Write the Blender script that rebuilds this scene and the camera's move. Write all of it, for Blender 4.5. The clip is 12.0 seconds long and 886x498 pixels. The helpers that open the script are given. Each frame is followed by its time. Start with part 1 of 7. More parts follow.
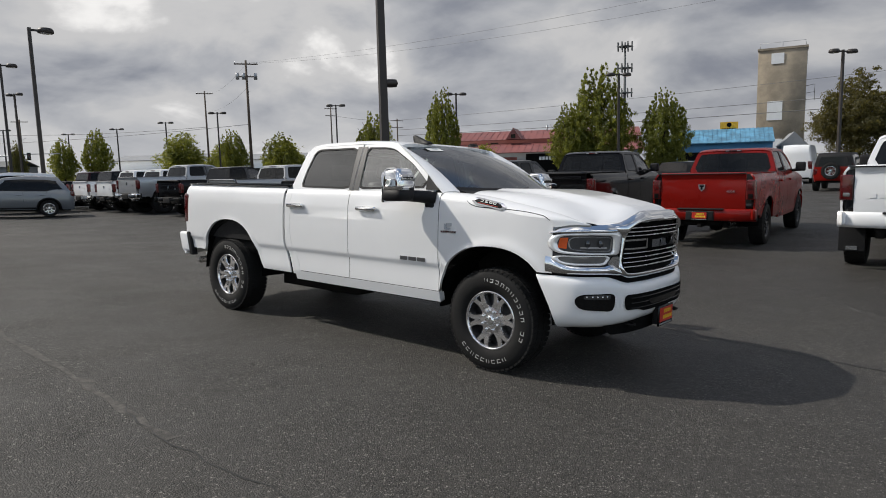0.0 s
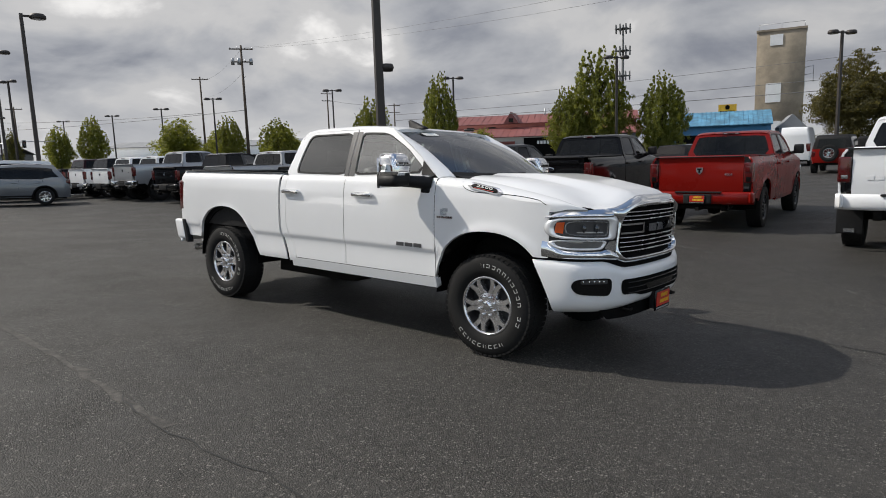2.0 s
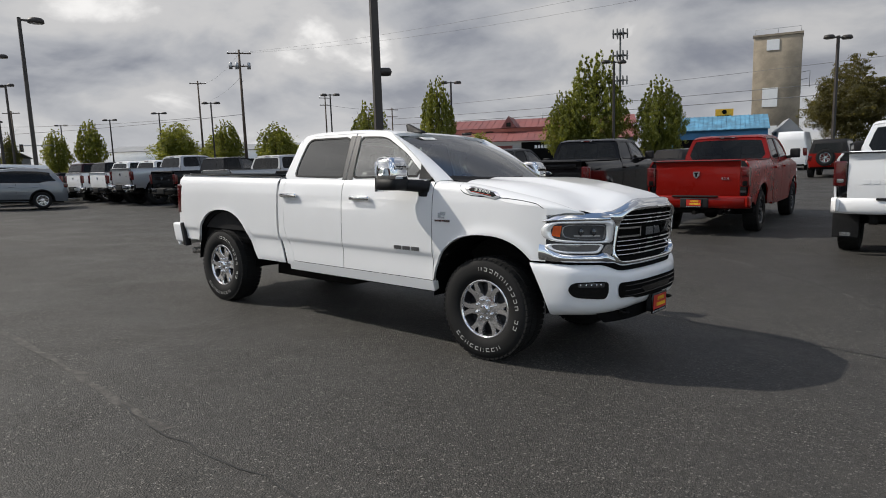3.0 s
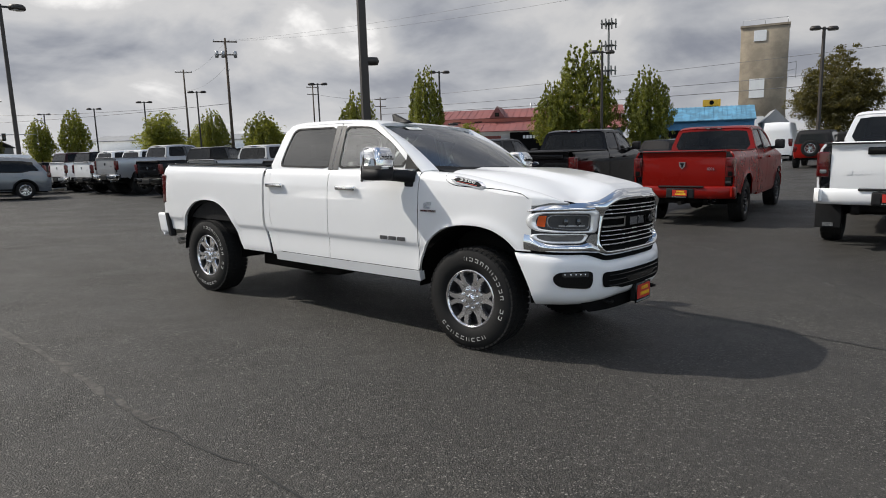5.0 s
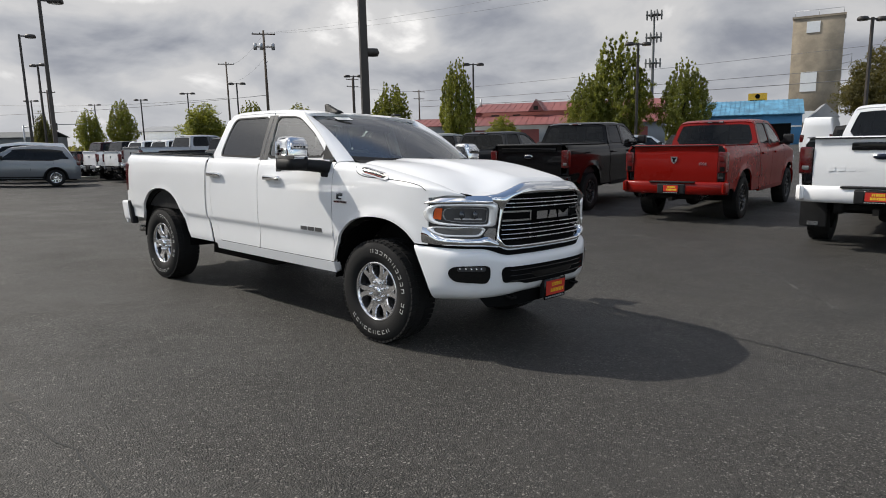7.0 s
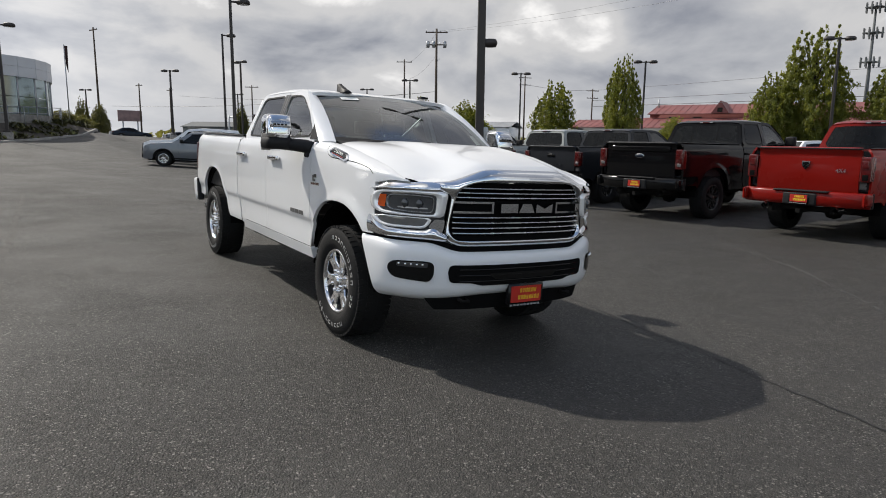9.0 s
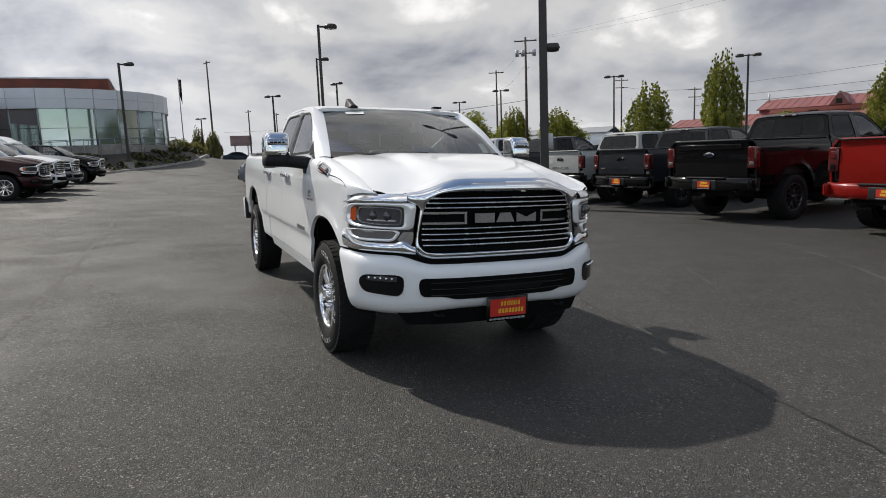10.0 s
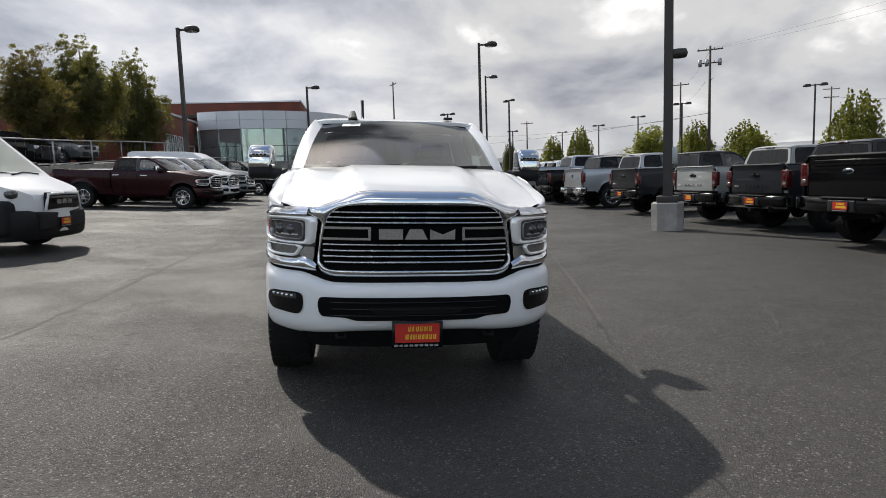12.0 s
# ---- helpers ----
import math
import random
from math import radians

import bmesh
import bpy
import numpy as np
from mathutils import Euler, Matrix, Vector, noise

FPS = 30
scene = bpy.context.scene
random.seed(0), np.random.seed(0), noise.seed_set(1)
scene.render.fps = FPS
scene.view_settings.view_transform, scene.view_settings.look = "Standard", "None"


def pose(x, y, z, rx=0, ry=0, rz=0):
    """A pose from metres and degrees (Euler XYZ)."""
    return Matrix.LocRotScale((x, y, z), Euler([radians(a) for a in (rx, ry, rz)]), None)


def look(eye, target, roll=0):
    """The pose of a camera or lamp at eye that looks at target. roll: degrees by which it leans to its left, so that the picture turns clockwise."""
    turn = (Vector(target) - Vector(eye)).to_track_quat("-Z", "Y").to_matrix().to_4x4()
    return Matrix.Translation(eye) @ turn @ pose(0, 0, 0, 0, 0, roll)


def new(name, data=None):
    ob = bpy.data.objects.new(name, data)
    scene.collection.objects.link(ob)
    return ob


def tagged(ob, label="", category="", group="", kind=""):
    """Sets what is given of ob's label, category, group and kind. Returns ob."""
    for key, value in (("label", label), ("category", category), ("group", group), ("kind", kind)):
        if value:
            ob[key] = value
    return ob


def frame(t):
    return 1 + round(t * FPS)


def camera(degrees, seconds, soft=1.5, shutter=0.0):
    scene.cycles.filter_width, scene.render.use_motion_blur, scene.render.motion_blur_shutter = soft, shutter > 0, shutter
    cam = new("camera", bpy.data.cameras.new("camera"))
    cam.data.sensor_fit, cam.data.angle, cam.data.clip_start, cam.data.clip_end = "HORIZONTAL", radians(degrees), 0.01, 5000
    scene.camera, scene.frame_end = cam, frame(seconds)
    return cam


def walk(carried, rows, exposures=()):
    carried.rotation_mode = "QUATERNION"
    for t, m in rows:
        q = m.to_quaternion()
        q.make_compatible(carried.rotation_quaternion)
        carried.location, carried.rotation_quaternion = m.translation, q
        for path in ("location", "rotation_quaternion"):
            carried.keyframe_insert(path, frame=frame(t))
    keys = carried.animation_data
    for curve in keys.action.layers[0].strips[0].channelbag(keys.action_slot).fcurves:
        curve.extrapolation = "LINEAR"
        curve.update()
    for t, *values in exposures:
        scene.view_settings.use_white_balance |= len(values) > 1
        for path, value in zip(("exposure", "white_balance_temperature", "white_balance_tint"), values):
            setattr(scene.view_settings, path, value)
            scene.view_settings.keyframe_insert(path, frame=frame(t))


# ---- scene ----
cam = camera(69.2, 12.0, soft=0.95)
# the lot slopes a little: rows are given on the slope under the white truck
SLOPE = pose(0, 0, 0, -2.5, 0.7, 0)
PATH = [
    (0, (2.947, -5.159, 1.528), (1.675, -3.628, 1.327), 0.7),
    (0.5, (2.941, -5.135, 1.527), (1.661, -3.613, 1.318), 0.5),
    (1, (2.942, -5.134, 1.525), (1.67, -3.605, 1.311), 0.6),
    (1.5, (2.946, -5.131, 1.526), (1.682, -3.598, 1.299), 0.4),
    (2, (2.946, -5.13, 1.53), (1.682, -3.6, 1.283), 0.3),
    (2.5, (2.954, -5.135, 1.528), (1.692, -3.601, 1.295), 0.4),
    (4.5, (2.96, -5.151, 1.524), (1.708, -3.611, 1.277), -0.0),
    (5, (2.985, -5.137, 1.526), (1.755, -3.582, 1.262), 0.4),
    (5.5, (3.227, -5.107, 1.539), (1.995, -3.565, 1.215), -0.4),
    (6, (3.382, -4.95, 1.532), (2.193, -3.373, 1.217), -1.2),
    (6.5, (3.485, -4.641, 1.529), (2.259, -3.091, 1.218), 0.9),
    (7, (3.767, -4.376, 1.523), (2.441, -2.906, 1.236), 1.0),
    (7.2, (3.884, -4.278, 1.536), (2.526, -2.842, 1.225), 1.2),
    (8.8, (4.337, -3.044, 1.437), (2.716, -1.901, 1.184), 2.5),
    (9, (4.379, -2.864, 1.457), (2.72, -1.79, 1.149), 3.2),
    (9.5, (4.55, -2.483, 1.461), (2.818, -1.512, 1.228), 1.3),
    (10, (4.641, -2.054, 1.472), (2.829, -1.256, 1.187), 0.4),
    (10.5, (4.636, -1.627, 1.485), (2.809, -0.86, 1.211), 1.5),
    (11, (4.758, -1.199, 1.484), (2.861, -0.63, 1.206), 0.7),
    (11.5, (4.73, -0.795, 1.448), (2.806, -0.327, 1.164), 3.2),
    (12, (4.765, -0.358, 1.459), (2.798, -0.091, 1.218), 0.7),
]
walk(cam, [(t, SLOPE @ look(eye, target, roll)) for t, eye, target, roll in PATH], [(0.0, -0.12), (2.5, -0.10), (4.5, 0.0), (6.5, 0.06), (9.5, 0.02), (12.0, 0.13)])

# ---- world and sun ----
SUN_WAY = (SLOPE.to_3x3() @ Vector((1.5, 0.72, -1.5))).normalized()
SUN_BACK = (-Vector((SUN_WAY.x, SUN_WAY.y, 0))).normalized()
world = bpy.data.worlds.new("sky")
scene.world = world
world.use_nodes = True


class Nodes:
    """Short hand to wire a node tree."""

    def __init__(self, tree):
        self.tree = tree

    def add(self, kind, out=0, props=None, **ins):
        node = self.tree.nodes.new(kind)
        for key, value in (props or {}).items():
            setattr(node, key, value)
        for key, value in ins.items():
            key = int(key[1:]) if key[0] == "_" and key[1:].isdigit() else key.replace("_", " ")
            socket = node.inputs[key]
            if hasattr(value, "is_linked"):
                self.tree.links.new(value, socket)
            else:
                socket.default_value = value
        return node.outputs[out]

    def math(self, op, a, b=0.0, clamp=False):
        return self.add("ShaderNodeMath", 0, {"operation": op, "use_clamp": clamp}, _0=a, _1=b)

    def mix(self, f, a, b):
        node = self.tree.nodes.new("ShaderNodeMix")
        node.data_type = "RGBA"
        for socket, value in ((node.inputs[0], f), (node.inputs[6], a), (node.inputs[7], b)):
            if hasattr(value, "is_linked"):
                self.tree.links.new(value, socket)
            else:
                socket.default_value = value if isinstance(value, float) else (*value[:3], 1)
        return node.outputs[2]

    def step(self, value, lo, hi, to0=0.0, to1=1.0):
        return self.add("ShaderNodeMapRange", 0, {"interpolation_type": "SMOOTHSTEP"}, Value=value, From_Min=lo, From_Max=hi, To_Min=to0, To_Max=to1)

    def noise(self, where, scale, detail=4.0, rough=0.55, warp=0.0, out=0):
        return self.add("ShaderNodeTexNoise", out, None, Vector=where, Scale=scale, Detail=detail, Roughness=rough, Distortion=warp)


def build_sky():
    n = Nodes(world.node_tree)
    n.tree.nodes.clear()
    clear = n.add("ShaderNodeTexSky", 0, {"sky_type": "NISHITA", "sun_disc": False, "sun_elevation": math.asin(-SUN_WAY.z), "sun_rotation": math.atan2(-SUN_WAY.x, -SUN_WAY.y), "air_density": 1.2, "dust_density": 2.0})
    way = n.add("ShaderNodeTexCoord", 0)
    sep = n.tree.nodes.new("ShaderNodeSeparateXYZ")
    n.tree.links.new(way, sep.inputs[0])
    x, y, z = sep.outputs
    up = n.math("MAXIMUM", z, 0.0)
    deep = n.math("ADD", up, 0.36)
    flat = n.add("ShaderNodeCombineXYZ", 0, None, X=n.math("DIVIDE", x, deep), Y=n.math("DIVIDE", y, deep), Z=0.0)
    big = n.noise(flat, 0.62, 3.0, 0.5, 0.2)
    fine = n.noise(flat, 2.1, 8.0, 0.52, 0.25)
    soft = n.math("ADD", n.math("MULTIPLY", big, 0.42), n.math("MULTIPLY", fine, 0.58))
    for dx, dy, dz, size in ((-0.757, 0.632, 0.165, 0.075), (-0.700, 0.694, 0.166, 0.085)):
        gap = n.add("ShaderNodeVectorMath", 1, {"operation": "DISTANCE"}, _0=way, _1=(dx, dy, dz))
        soft = n.math("ADD", soft, n.step(gap, 0.0, size, 0.070, 0.0))
    # blue-grey cloud bases, paler cloud between them and a few bright rifts
    shade = n.mix(n.step(soft, 0.42, 0.52), (0.262, 0.28, 0.330), (0.465, 0.477, 0.508))
    shade = n.mix(n.step(soft, 0.50, 0.57), shade, (0.62, 0.617, 0.622))
    shade = n.mix(n.step(soft, 0.575, 0.63), shade, (0.98, 0.965, 0.95))
    low = n.mix(n.step(z, 0.01, 0.14), (0.56, 0.566, 0.585), shade)
    shade = n.mix(0.6, shade, low)
    # brighter towards the sun
    glow = n.math("ADD", n.math("MULTIPLY", x, SUN_BACK[0]), n.math("MULTIPLY", y, SUN_BACK[1]))
    lift = n.math("ADD", n.step(glow, -0.4, 0.4, 0.92, 1.0), n.step(glow, 0.76, 1.0, 0.0, 0.45))
    shade = n.add("ShaderNodeVectorMath", 0, {"operation": "SCALE"}, _0=shade, Scale=lift)
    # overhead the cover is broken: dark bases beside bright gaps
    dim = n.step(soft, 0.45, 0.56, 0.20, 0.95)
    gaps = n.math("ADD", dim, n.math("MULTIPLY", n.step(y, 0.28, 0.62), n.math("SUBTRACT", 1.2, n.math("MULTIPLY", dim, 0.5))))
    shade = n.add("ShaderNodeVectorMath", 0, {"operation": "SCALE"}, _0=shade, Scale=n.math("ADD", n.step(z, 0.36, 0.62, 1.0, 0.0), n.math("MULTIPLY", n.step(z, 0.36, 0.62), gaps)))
    # bright patch added round and below the sun, out of view, mirrored in door glass
    near = n.add("ShaderNodeVectorMath", 1, {"operation": "DISTANCE"}, _0=way, _1=tuple((-SUN_WAY + Vector((-0.05, -0.12, -0.16))).normalized()))
    shade = n.mix(n.math("MULTIPLY", n.step(near, 0.06, 0.34, 0.95, 0.0), n.step(soft, 0.36, 0.52, 0.55, 1.0)), shade, (1.75, 1.72, 1.68))
    # broken, sunlit cloud with blue sky on the other side of the lot
    side = n.math("ADD", n.math("MULTIPLY", x, 0.80), n.math("MULTIPLY", y, -0.60))
    open_sky = n.math("MAXIMUM", n.step(side, 0.05, 0.55), n.step(z, 0.72, 0.84))
    blue = n.math("MULTIPLY", open_sky, n.step(fine, 0.60, 0.52))
    clearer = n.add("ShaderNodeVectorMath", 0, {"operation": "SCALE"}, _0=clear, Scale=0.17)
    lit = n.math("MULTIPLY", n.step(side, 0.0, 0.7), n.step(z, 0.10, 0.55, 0.6, 1.0))
    shade = n.add("ShaderNodeVectorMath", 0, {"operation": "SCALE"}, _0=shade, Scale=n.math("ADD", 1.0, n.math("MULTIPLY", lit, 1.7)))
    sky = n.mix(n.math("MULTIPLY", blue, 0.9), shade, clearer)
    back = n.add("ShaderNodeBackground", 0, None, Color=sky, Strength=1.0)
    out = n.tree.nodes.new("ShaderNodeOutputWorld")
    n.tree.links.new(back, out.inputs[0])


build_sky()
sun_data = bpy.data.lights.new("sun", "SUN")
sun_data.energy, sun_data.angle, sun_data.color = 4.45, radians(0.9), (1.0, 0.945, 0.86)
sun = new("sun", sun_data)
sun.matrix_world = look((0, 0, 60), Vector((0, 0, 60)) + SUN_WAY)


# ---- materials ----
def material(name, color, rough=0.5, metal=0.0, coat=0.0, spread=0.12, scale=6.0, grain=60.0, bump=0.0, dark=None, fleck=0.0, spec=0.5, emit=0.0, uses="Object"):
    """A surface with variation at two scales and fine relief."""
    mat = bpy.data.materials.new(name)
    mat.use_nodes = True
    n = Nodes(mat.node_tree)
    bsdf = n.tree.nodes["Principled BSDF"]
    where = n.add("ShaderNodeTexCoord", uses)
    wide, fine = n.noise(where, scale, 5.0, 0.6), n.noise(where, grain, 3.0, 0.6)
    dark = dark or [c * (1 - 2 * spread) for c in color]
    tone = n.mix(n.step(wide, 0.35, 0.68), dark, color)
    tone = n.mix(n.math("MULTIPLY", n.step(fine, 0.45, 0.75), 0.5 * spread + fleck), tone, [min(1.0, c * 1.25 + 0.01) for c in color])
    for key, value in (("Base Color", tone), ("Roughness", n.step(wide, 0.3, 0.7, max(0.02, rough * 0.85), min(1, rough * 1.15)))):
        n.tree.links.new(value, bsdf.inputs[key])
    bsdf.inputs["Metallic"].default_value = metal
    bsdf.inputs["Coat Weight"].default_value = coat
    bsdf.inputs["Coat Roughness"].default_value = 0.04
    bsdf.inputs["Specular IOR Level"].default_value = spec
    if emit:
        bsdf.inputs["Emission Color"].default_value = (*color, 1)
        bsdf.inputs["Emission Strength"].default_value = emit
    if bump:
        relief = n.add("ShaderNodeBump", 0, None, Strength=bump, Distance=0.01, Height=n.math("ADD", fine, n.math("MULTIPLY", wide, 0.5)))
        n.tree.links.new(relief, bsdf.inputs["Normal"])
    return mat


def glass(name, tint, through_share, rough=0.02, ior=1.45):
    """Window glass: part of the light passes, the rest meets a dark tint; gloss by Fresnel."""
    mat = bpy.data.materials.new(name)
    mat.use_nodes = True
    n = Nodes(mat.node_tree)
    n.tree.nodes.clear()
    clear = n.add("ShaderNodeBsdfTransparent", 0, None, Color=(*tint, 1))
    dull = n.add("ShaderNodeBsdfDiffuse", 0, None, Color=(0.012, 0.013, 0.014, 1))
    inner = n.add("ShaderNodeMixShader", 0, None, _0=through_share, _1=dull, _2=clear)
    gloss = n.add("ShaderNodeBsdfGlossy", 0, None, Color=(1, 1, 1, 1), Roughness=rough)
    edge = n.add("ShaderNodeFresnel", 0, None, IOR=ior)
    whole = n.add("ShaderNodeMixShader", 0, None, _0=edge, _1=inner, _2=gloss)
    out = n.tree.nodes.new("ShaderNodeOutputMaterial")
    n.tree.links.new(whole, out.inputs[0])
    return mat


def paint(name, color, metal=0.0, rough=0.35, spread=0.03, coat=None):
    return material(name, color, rough, metal, coat or (0.28 if max(color) < 0.05 else 0.8), spread, 1.3, 900.0, spec=0.12 if min(color) < 0.05 else 0.4)


def build_asphalt():
    """Worn asphalt: smooth tarry patches and coarse patches where the stones stand out."""
    mat = bpy.data.materials.new("asphalt")
    mat.use_nodes = True
    n = Nodes(mat.node_tree)
    bsdf = n.tree.nodes["Principled BSDF"]
    where = n.add("ShaderNodeTexCoord", "Object")
    patch, wear = n.noise(where, 0.16, 5.0, 0.6, 0.6), n.noise(where, 0.9, 5.0, 0.65, 0.3)
    coarse = n.step(n.noise(where, 0.42, 5.0, 0.62, 0.8), 0.38, 0.58, 0.35, 1.0)
    tone = n.mix(n.step(patch, 0.32, 0.68), (0.0180, 0.0172, 0.0160), (0.0330, 0.0312, 0.0287))
    tone = n.mix(n.math("MULTIPLY", n.step(wear, 0.42, 0.68), 0.7), tone, (0.044, 0.0416, 0.0380))
    for size, share, light in ((46.0, 0.72, 0.36), (98.0, 0.60, 0.31)):
        stones = n.add("ShaderNodeTexVoronoi", 0, None, Vector=where, Scale=size)
        pick = n.add("ShaderNodeTexVoronoi", 1, None, Vector=where, Scale=size)
        kind = n.tree.nodes.new("ShaderNodeSeparateColor")
        n.tree.links.new(pick, kind.inputs[0])
        own = n.mix(kind.outputs[2], (0.012, 0.0115, 0.0107), (0.125, 0.117, 0.104))
        tone = n.mix(n.math("MULTIPLY", coarse, 0.44), tone, own)
        lone = n.math("MULTIPLY", n.step(kind.outputs[0], share, 1.0), n.step(stones, 0.48, 0.22))
        tone = n.mix(n.math("MULTIPLY", n.math("MULTIPLY", lone, coarse), 0.75), tone, (light * 1.4, light * 1.33, light * 1.2))
    pit = n.noise(where, 95.0, 3.0, 0.7)
    tone = n.mix(n.math("MULTIPLY", n.math("MULTIPLY", n.step(pit, 0.54, 0.36), coarse), 0.8), tone, (0.012, 0.012, 0.011))
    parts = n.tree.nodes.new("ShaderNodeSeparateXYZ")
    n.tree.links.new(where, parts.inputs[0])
    # darker tone painted towards the row, standing in for weaker sun sheen there
    row_shade = n.step(n.math("ADD", parts.outputs[1], n.math("MULTIPLY", patch, 3.0)), 3.0, 6.0, 0.0, 0.35)
    tone = n.mix(row_shade, tone, (0.016, 0.0155, 0.015))
    stain = n.noise(where, 0.33, 6.0, 0.7, 1.4)
    tone = n.mix(n.math("MULTIPLY", n.step(stain, 0.64, 0.72), 0.35), tone, (0.02, 0.02, 0.02))
    n.tree.links.new(tone, bsdf.inputs["Base Color"])
    n.tree.links.new(n.step(wear, 0.3, 0.7, 0.55, 0.72), bsdf.inputs["Roughness"])
    bsdf.inputs["Specular IOR Level"].default_value = 0.32
    height = n.math("MULTIPLY", n.math("ADD", n.math("MULTIPLY", stones, -0.9), pit), coarse)
    relief = n.add("ShaderNodeBump", 0, None, Strength=1.0, Distance=0.014, Height=height)
    n.tree.links.new(relief, bsdf.inputs["Normal"])
    return mat


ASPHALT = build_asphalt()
TAR = material("crack_seal", (0.018, 0.018, 0.018), 0.6, spread=0.3, scale=20, bump=0.3)
SCUFF = material("rubbed_asphalt", (0.068, 0.066, 0.062), 0.9, spread=0.4, scale=9, bump=0.3)
DUST = material("sand_in_joint", (0.10, 0.093, 0.083), 0.95, spread=0.35, scale=14, bump=0.4)
CONCRETE = material("concrete", (0.36, 0.34, 0.31), 0.9, spread=0.18, scale=2.5, grain=90, bump=0.35)
OLD_CONCRETE = material("stained_concrete", (0.33, 0.28, 0.21), 0.95, spread=0.2, scale=0.25, grain=3, bump=0.2)
KERB = material("kerb_concrete", (0.42, 0.40, 0.37), 0.9, spread=0.2, scale=1.2, grain=60, bump=0.3)
BRONZE = material("dark_bronze_paint", (0.045, 0.038, 0.034), 0.55, 0.2, spread=0.15, scale=3)
WOOD_POLE = material("weathered_pole_wood", (0.10, 0.075, 0.055), 0.9, spread=0.25, scale=4, grain=30, bump=0.4)
GALV = material("galvanised_steel", (0.45, 0.46, 0.47), 0.45, 0.8, spread=0.15, scale=5)
WIRE = material("wire", (0.13, 0.13, 0.13), 0.5)
WHITE = paint("white_paint", (0.75, 0.755, 0.76), 0.0, 0.35, 0.015)
OFF_WHITE = paint("soft_white_paint", (0.74, 0.75, 0.75))
RED = paint("red_paint", (0.185, 0.0055, 0.003), 0.0, 0.30, 0.03, 0.32)
BLACK = paint("black_paint", (0.004, 0.004, 0.0045), 0.0, 0.12, 0.03, 0.25)
SILVER = paint("silver_paint", (0.42, 0.43, 0.445), 0.55, 0.35)
CEMENT = paint("cement_grey_paint", (0.27, 0.285, 0.275), 0.0, 0.35)
GREY = paint("dark_grey_paint", (0.10, 0.105, 0.11), 0.4, 0.35)
STEEL_GREY = paint("steel_grey_paint", (0.16, 0.172, 0.187), 0.4, 0.35)
MAROON = paint("maroon_paint", (0.024, 0.004, 0.006), 0.3, 0.3)
SLATE = paint("slate_grey_paint", (0.022, 0.024, 0.028), 0.3, 0.35)
NAVY = paint("dark_blue_paint", (0.012, 0.017, 0.030))
CHROME = material("chrome", (0.78, 0.79, 0.80), 0.06, 1.0, spread=0.02)
SATIN = material("satin_silver", (0.55, 0.55, 0.55), 0.25, 1.0, spread=0.05)
SATIN_DARK = material("dark_satin_emblem", (0.20, 0.20, 0.205), 0.3, 0.9, spread=0.05)
ALLOY = material("machined_alloy", (0.78, 0.78, 0.79), 0.15, 0.95, spread=0.06, scale=9)
# near-black: the shade behind and between the spokes is put into this colour
ALLOY_DARK = material("painted_wheel_pocket", (0.03, 0.03, 0.032), 0.45, 0.3, spread=0.1)
BLACK_WHEEL = material("gloss_black_wheel", (0.012, 0.012, 0.012), 0.3, 0.0, 0.4)
PLASTIC = material("black_textured_plastic", (0.014, 0.014, 0.015), 0.6, spread=0.15, scale=8, grain=300, bump=0.15, spec=0.22)
GLOSS_BLACK = material("gloss_black", (0.006, 0.006, 0.006), 0.15, 0, 0.25, spec=0.15)
RUBBER = material("tyre_rubber", (0.015, 0.015, 0.015), 0.8, spread=0.25, scale=5, grain=150, bump=0.2, spec=0.22)
UNDER = material("dusty_underbody", (0.018, 0.017, 0.016), 0.85, spread=0.3, scale=4, bump=0.2, spec=0.1)
LINER = material("wheel_liner", (0.006, 0.006, 0.006), 0.95, spec=0.05)
SEAT = material("seat_leather", (0.07, 0.066, 0.06), 0.5, spread=0.15, scale=8, grain=200, bump=0.1)
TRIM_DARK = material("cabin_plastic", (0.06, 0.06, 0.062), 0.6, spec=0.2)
HEADLINER = material("headliner_cloth", (0.20, 0.195, 0.185), 0.95)
GLASS = glass("clear_glass", (0.74, 0.83, 0.80), 0.62, 0.02, 1.9)
HERO_GLASS = glass("clear_laminated_glass", (0.70, 0.90, 0.87), 0.50, 0.012, 2.2)
TINTED = glass("privacy_glass", (0.22, 0.23, 0.24), 0.24, 0.02, 1.28)
DOOR_GLASS = glass("clear_door_glass", (0.82, 0.92, 0.89), 0.80, 0.012, 2.3)
HERO_TINT = glass("sheeny_privacy_glass", (0.25, 0.26, 0.27), 0.24, 0.02, 1.65)
PILLAR = material("satin_pillar_trim", (0.055, 0.055, 0.056), 0.45, spread=0.1)
RED_LENS = material("red_lamp_lens", (0.075, 0.003, 0.003), 0.15, 0, 0.6)
SMOKED_RED = material("smoked_red_lens", (0.095, 0.005, 0.005), 0.15, 0, 0.5)
AMBER = material("amber_lens", (0.72, 0.10, 0.01), 0.2, 0, 0.6)
LAMP_GREY = material("lamp_reflector", (0.72, 0.73, 0.75), 0.18, 0.7)
LAMP_FRAME = material("daytime_running_light", (0.82, 0.83, 0.84), 0.18, 0.5, 0.6, spread=0.02, emit=0.06)
LENS_GREY = material("clear_ribbed_lens", (0.26, 0.26, 0.26), 0.16, 0.6, 0.8)
LENS_CLEAR = material("clear_lamp_lens", (0.075, 0.078, 0.082), 0.12, 0.3, 1.0)
LENS_DARK = material("smoked_lamp_lens", (0.035, 0.037, 0.04), 0.12, 0, 1.0)
TAG_RED = material("tag_red", (0.50, 0.022, 0.012), 0.45, spread=0.06)
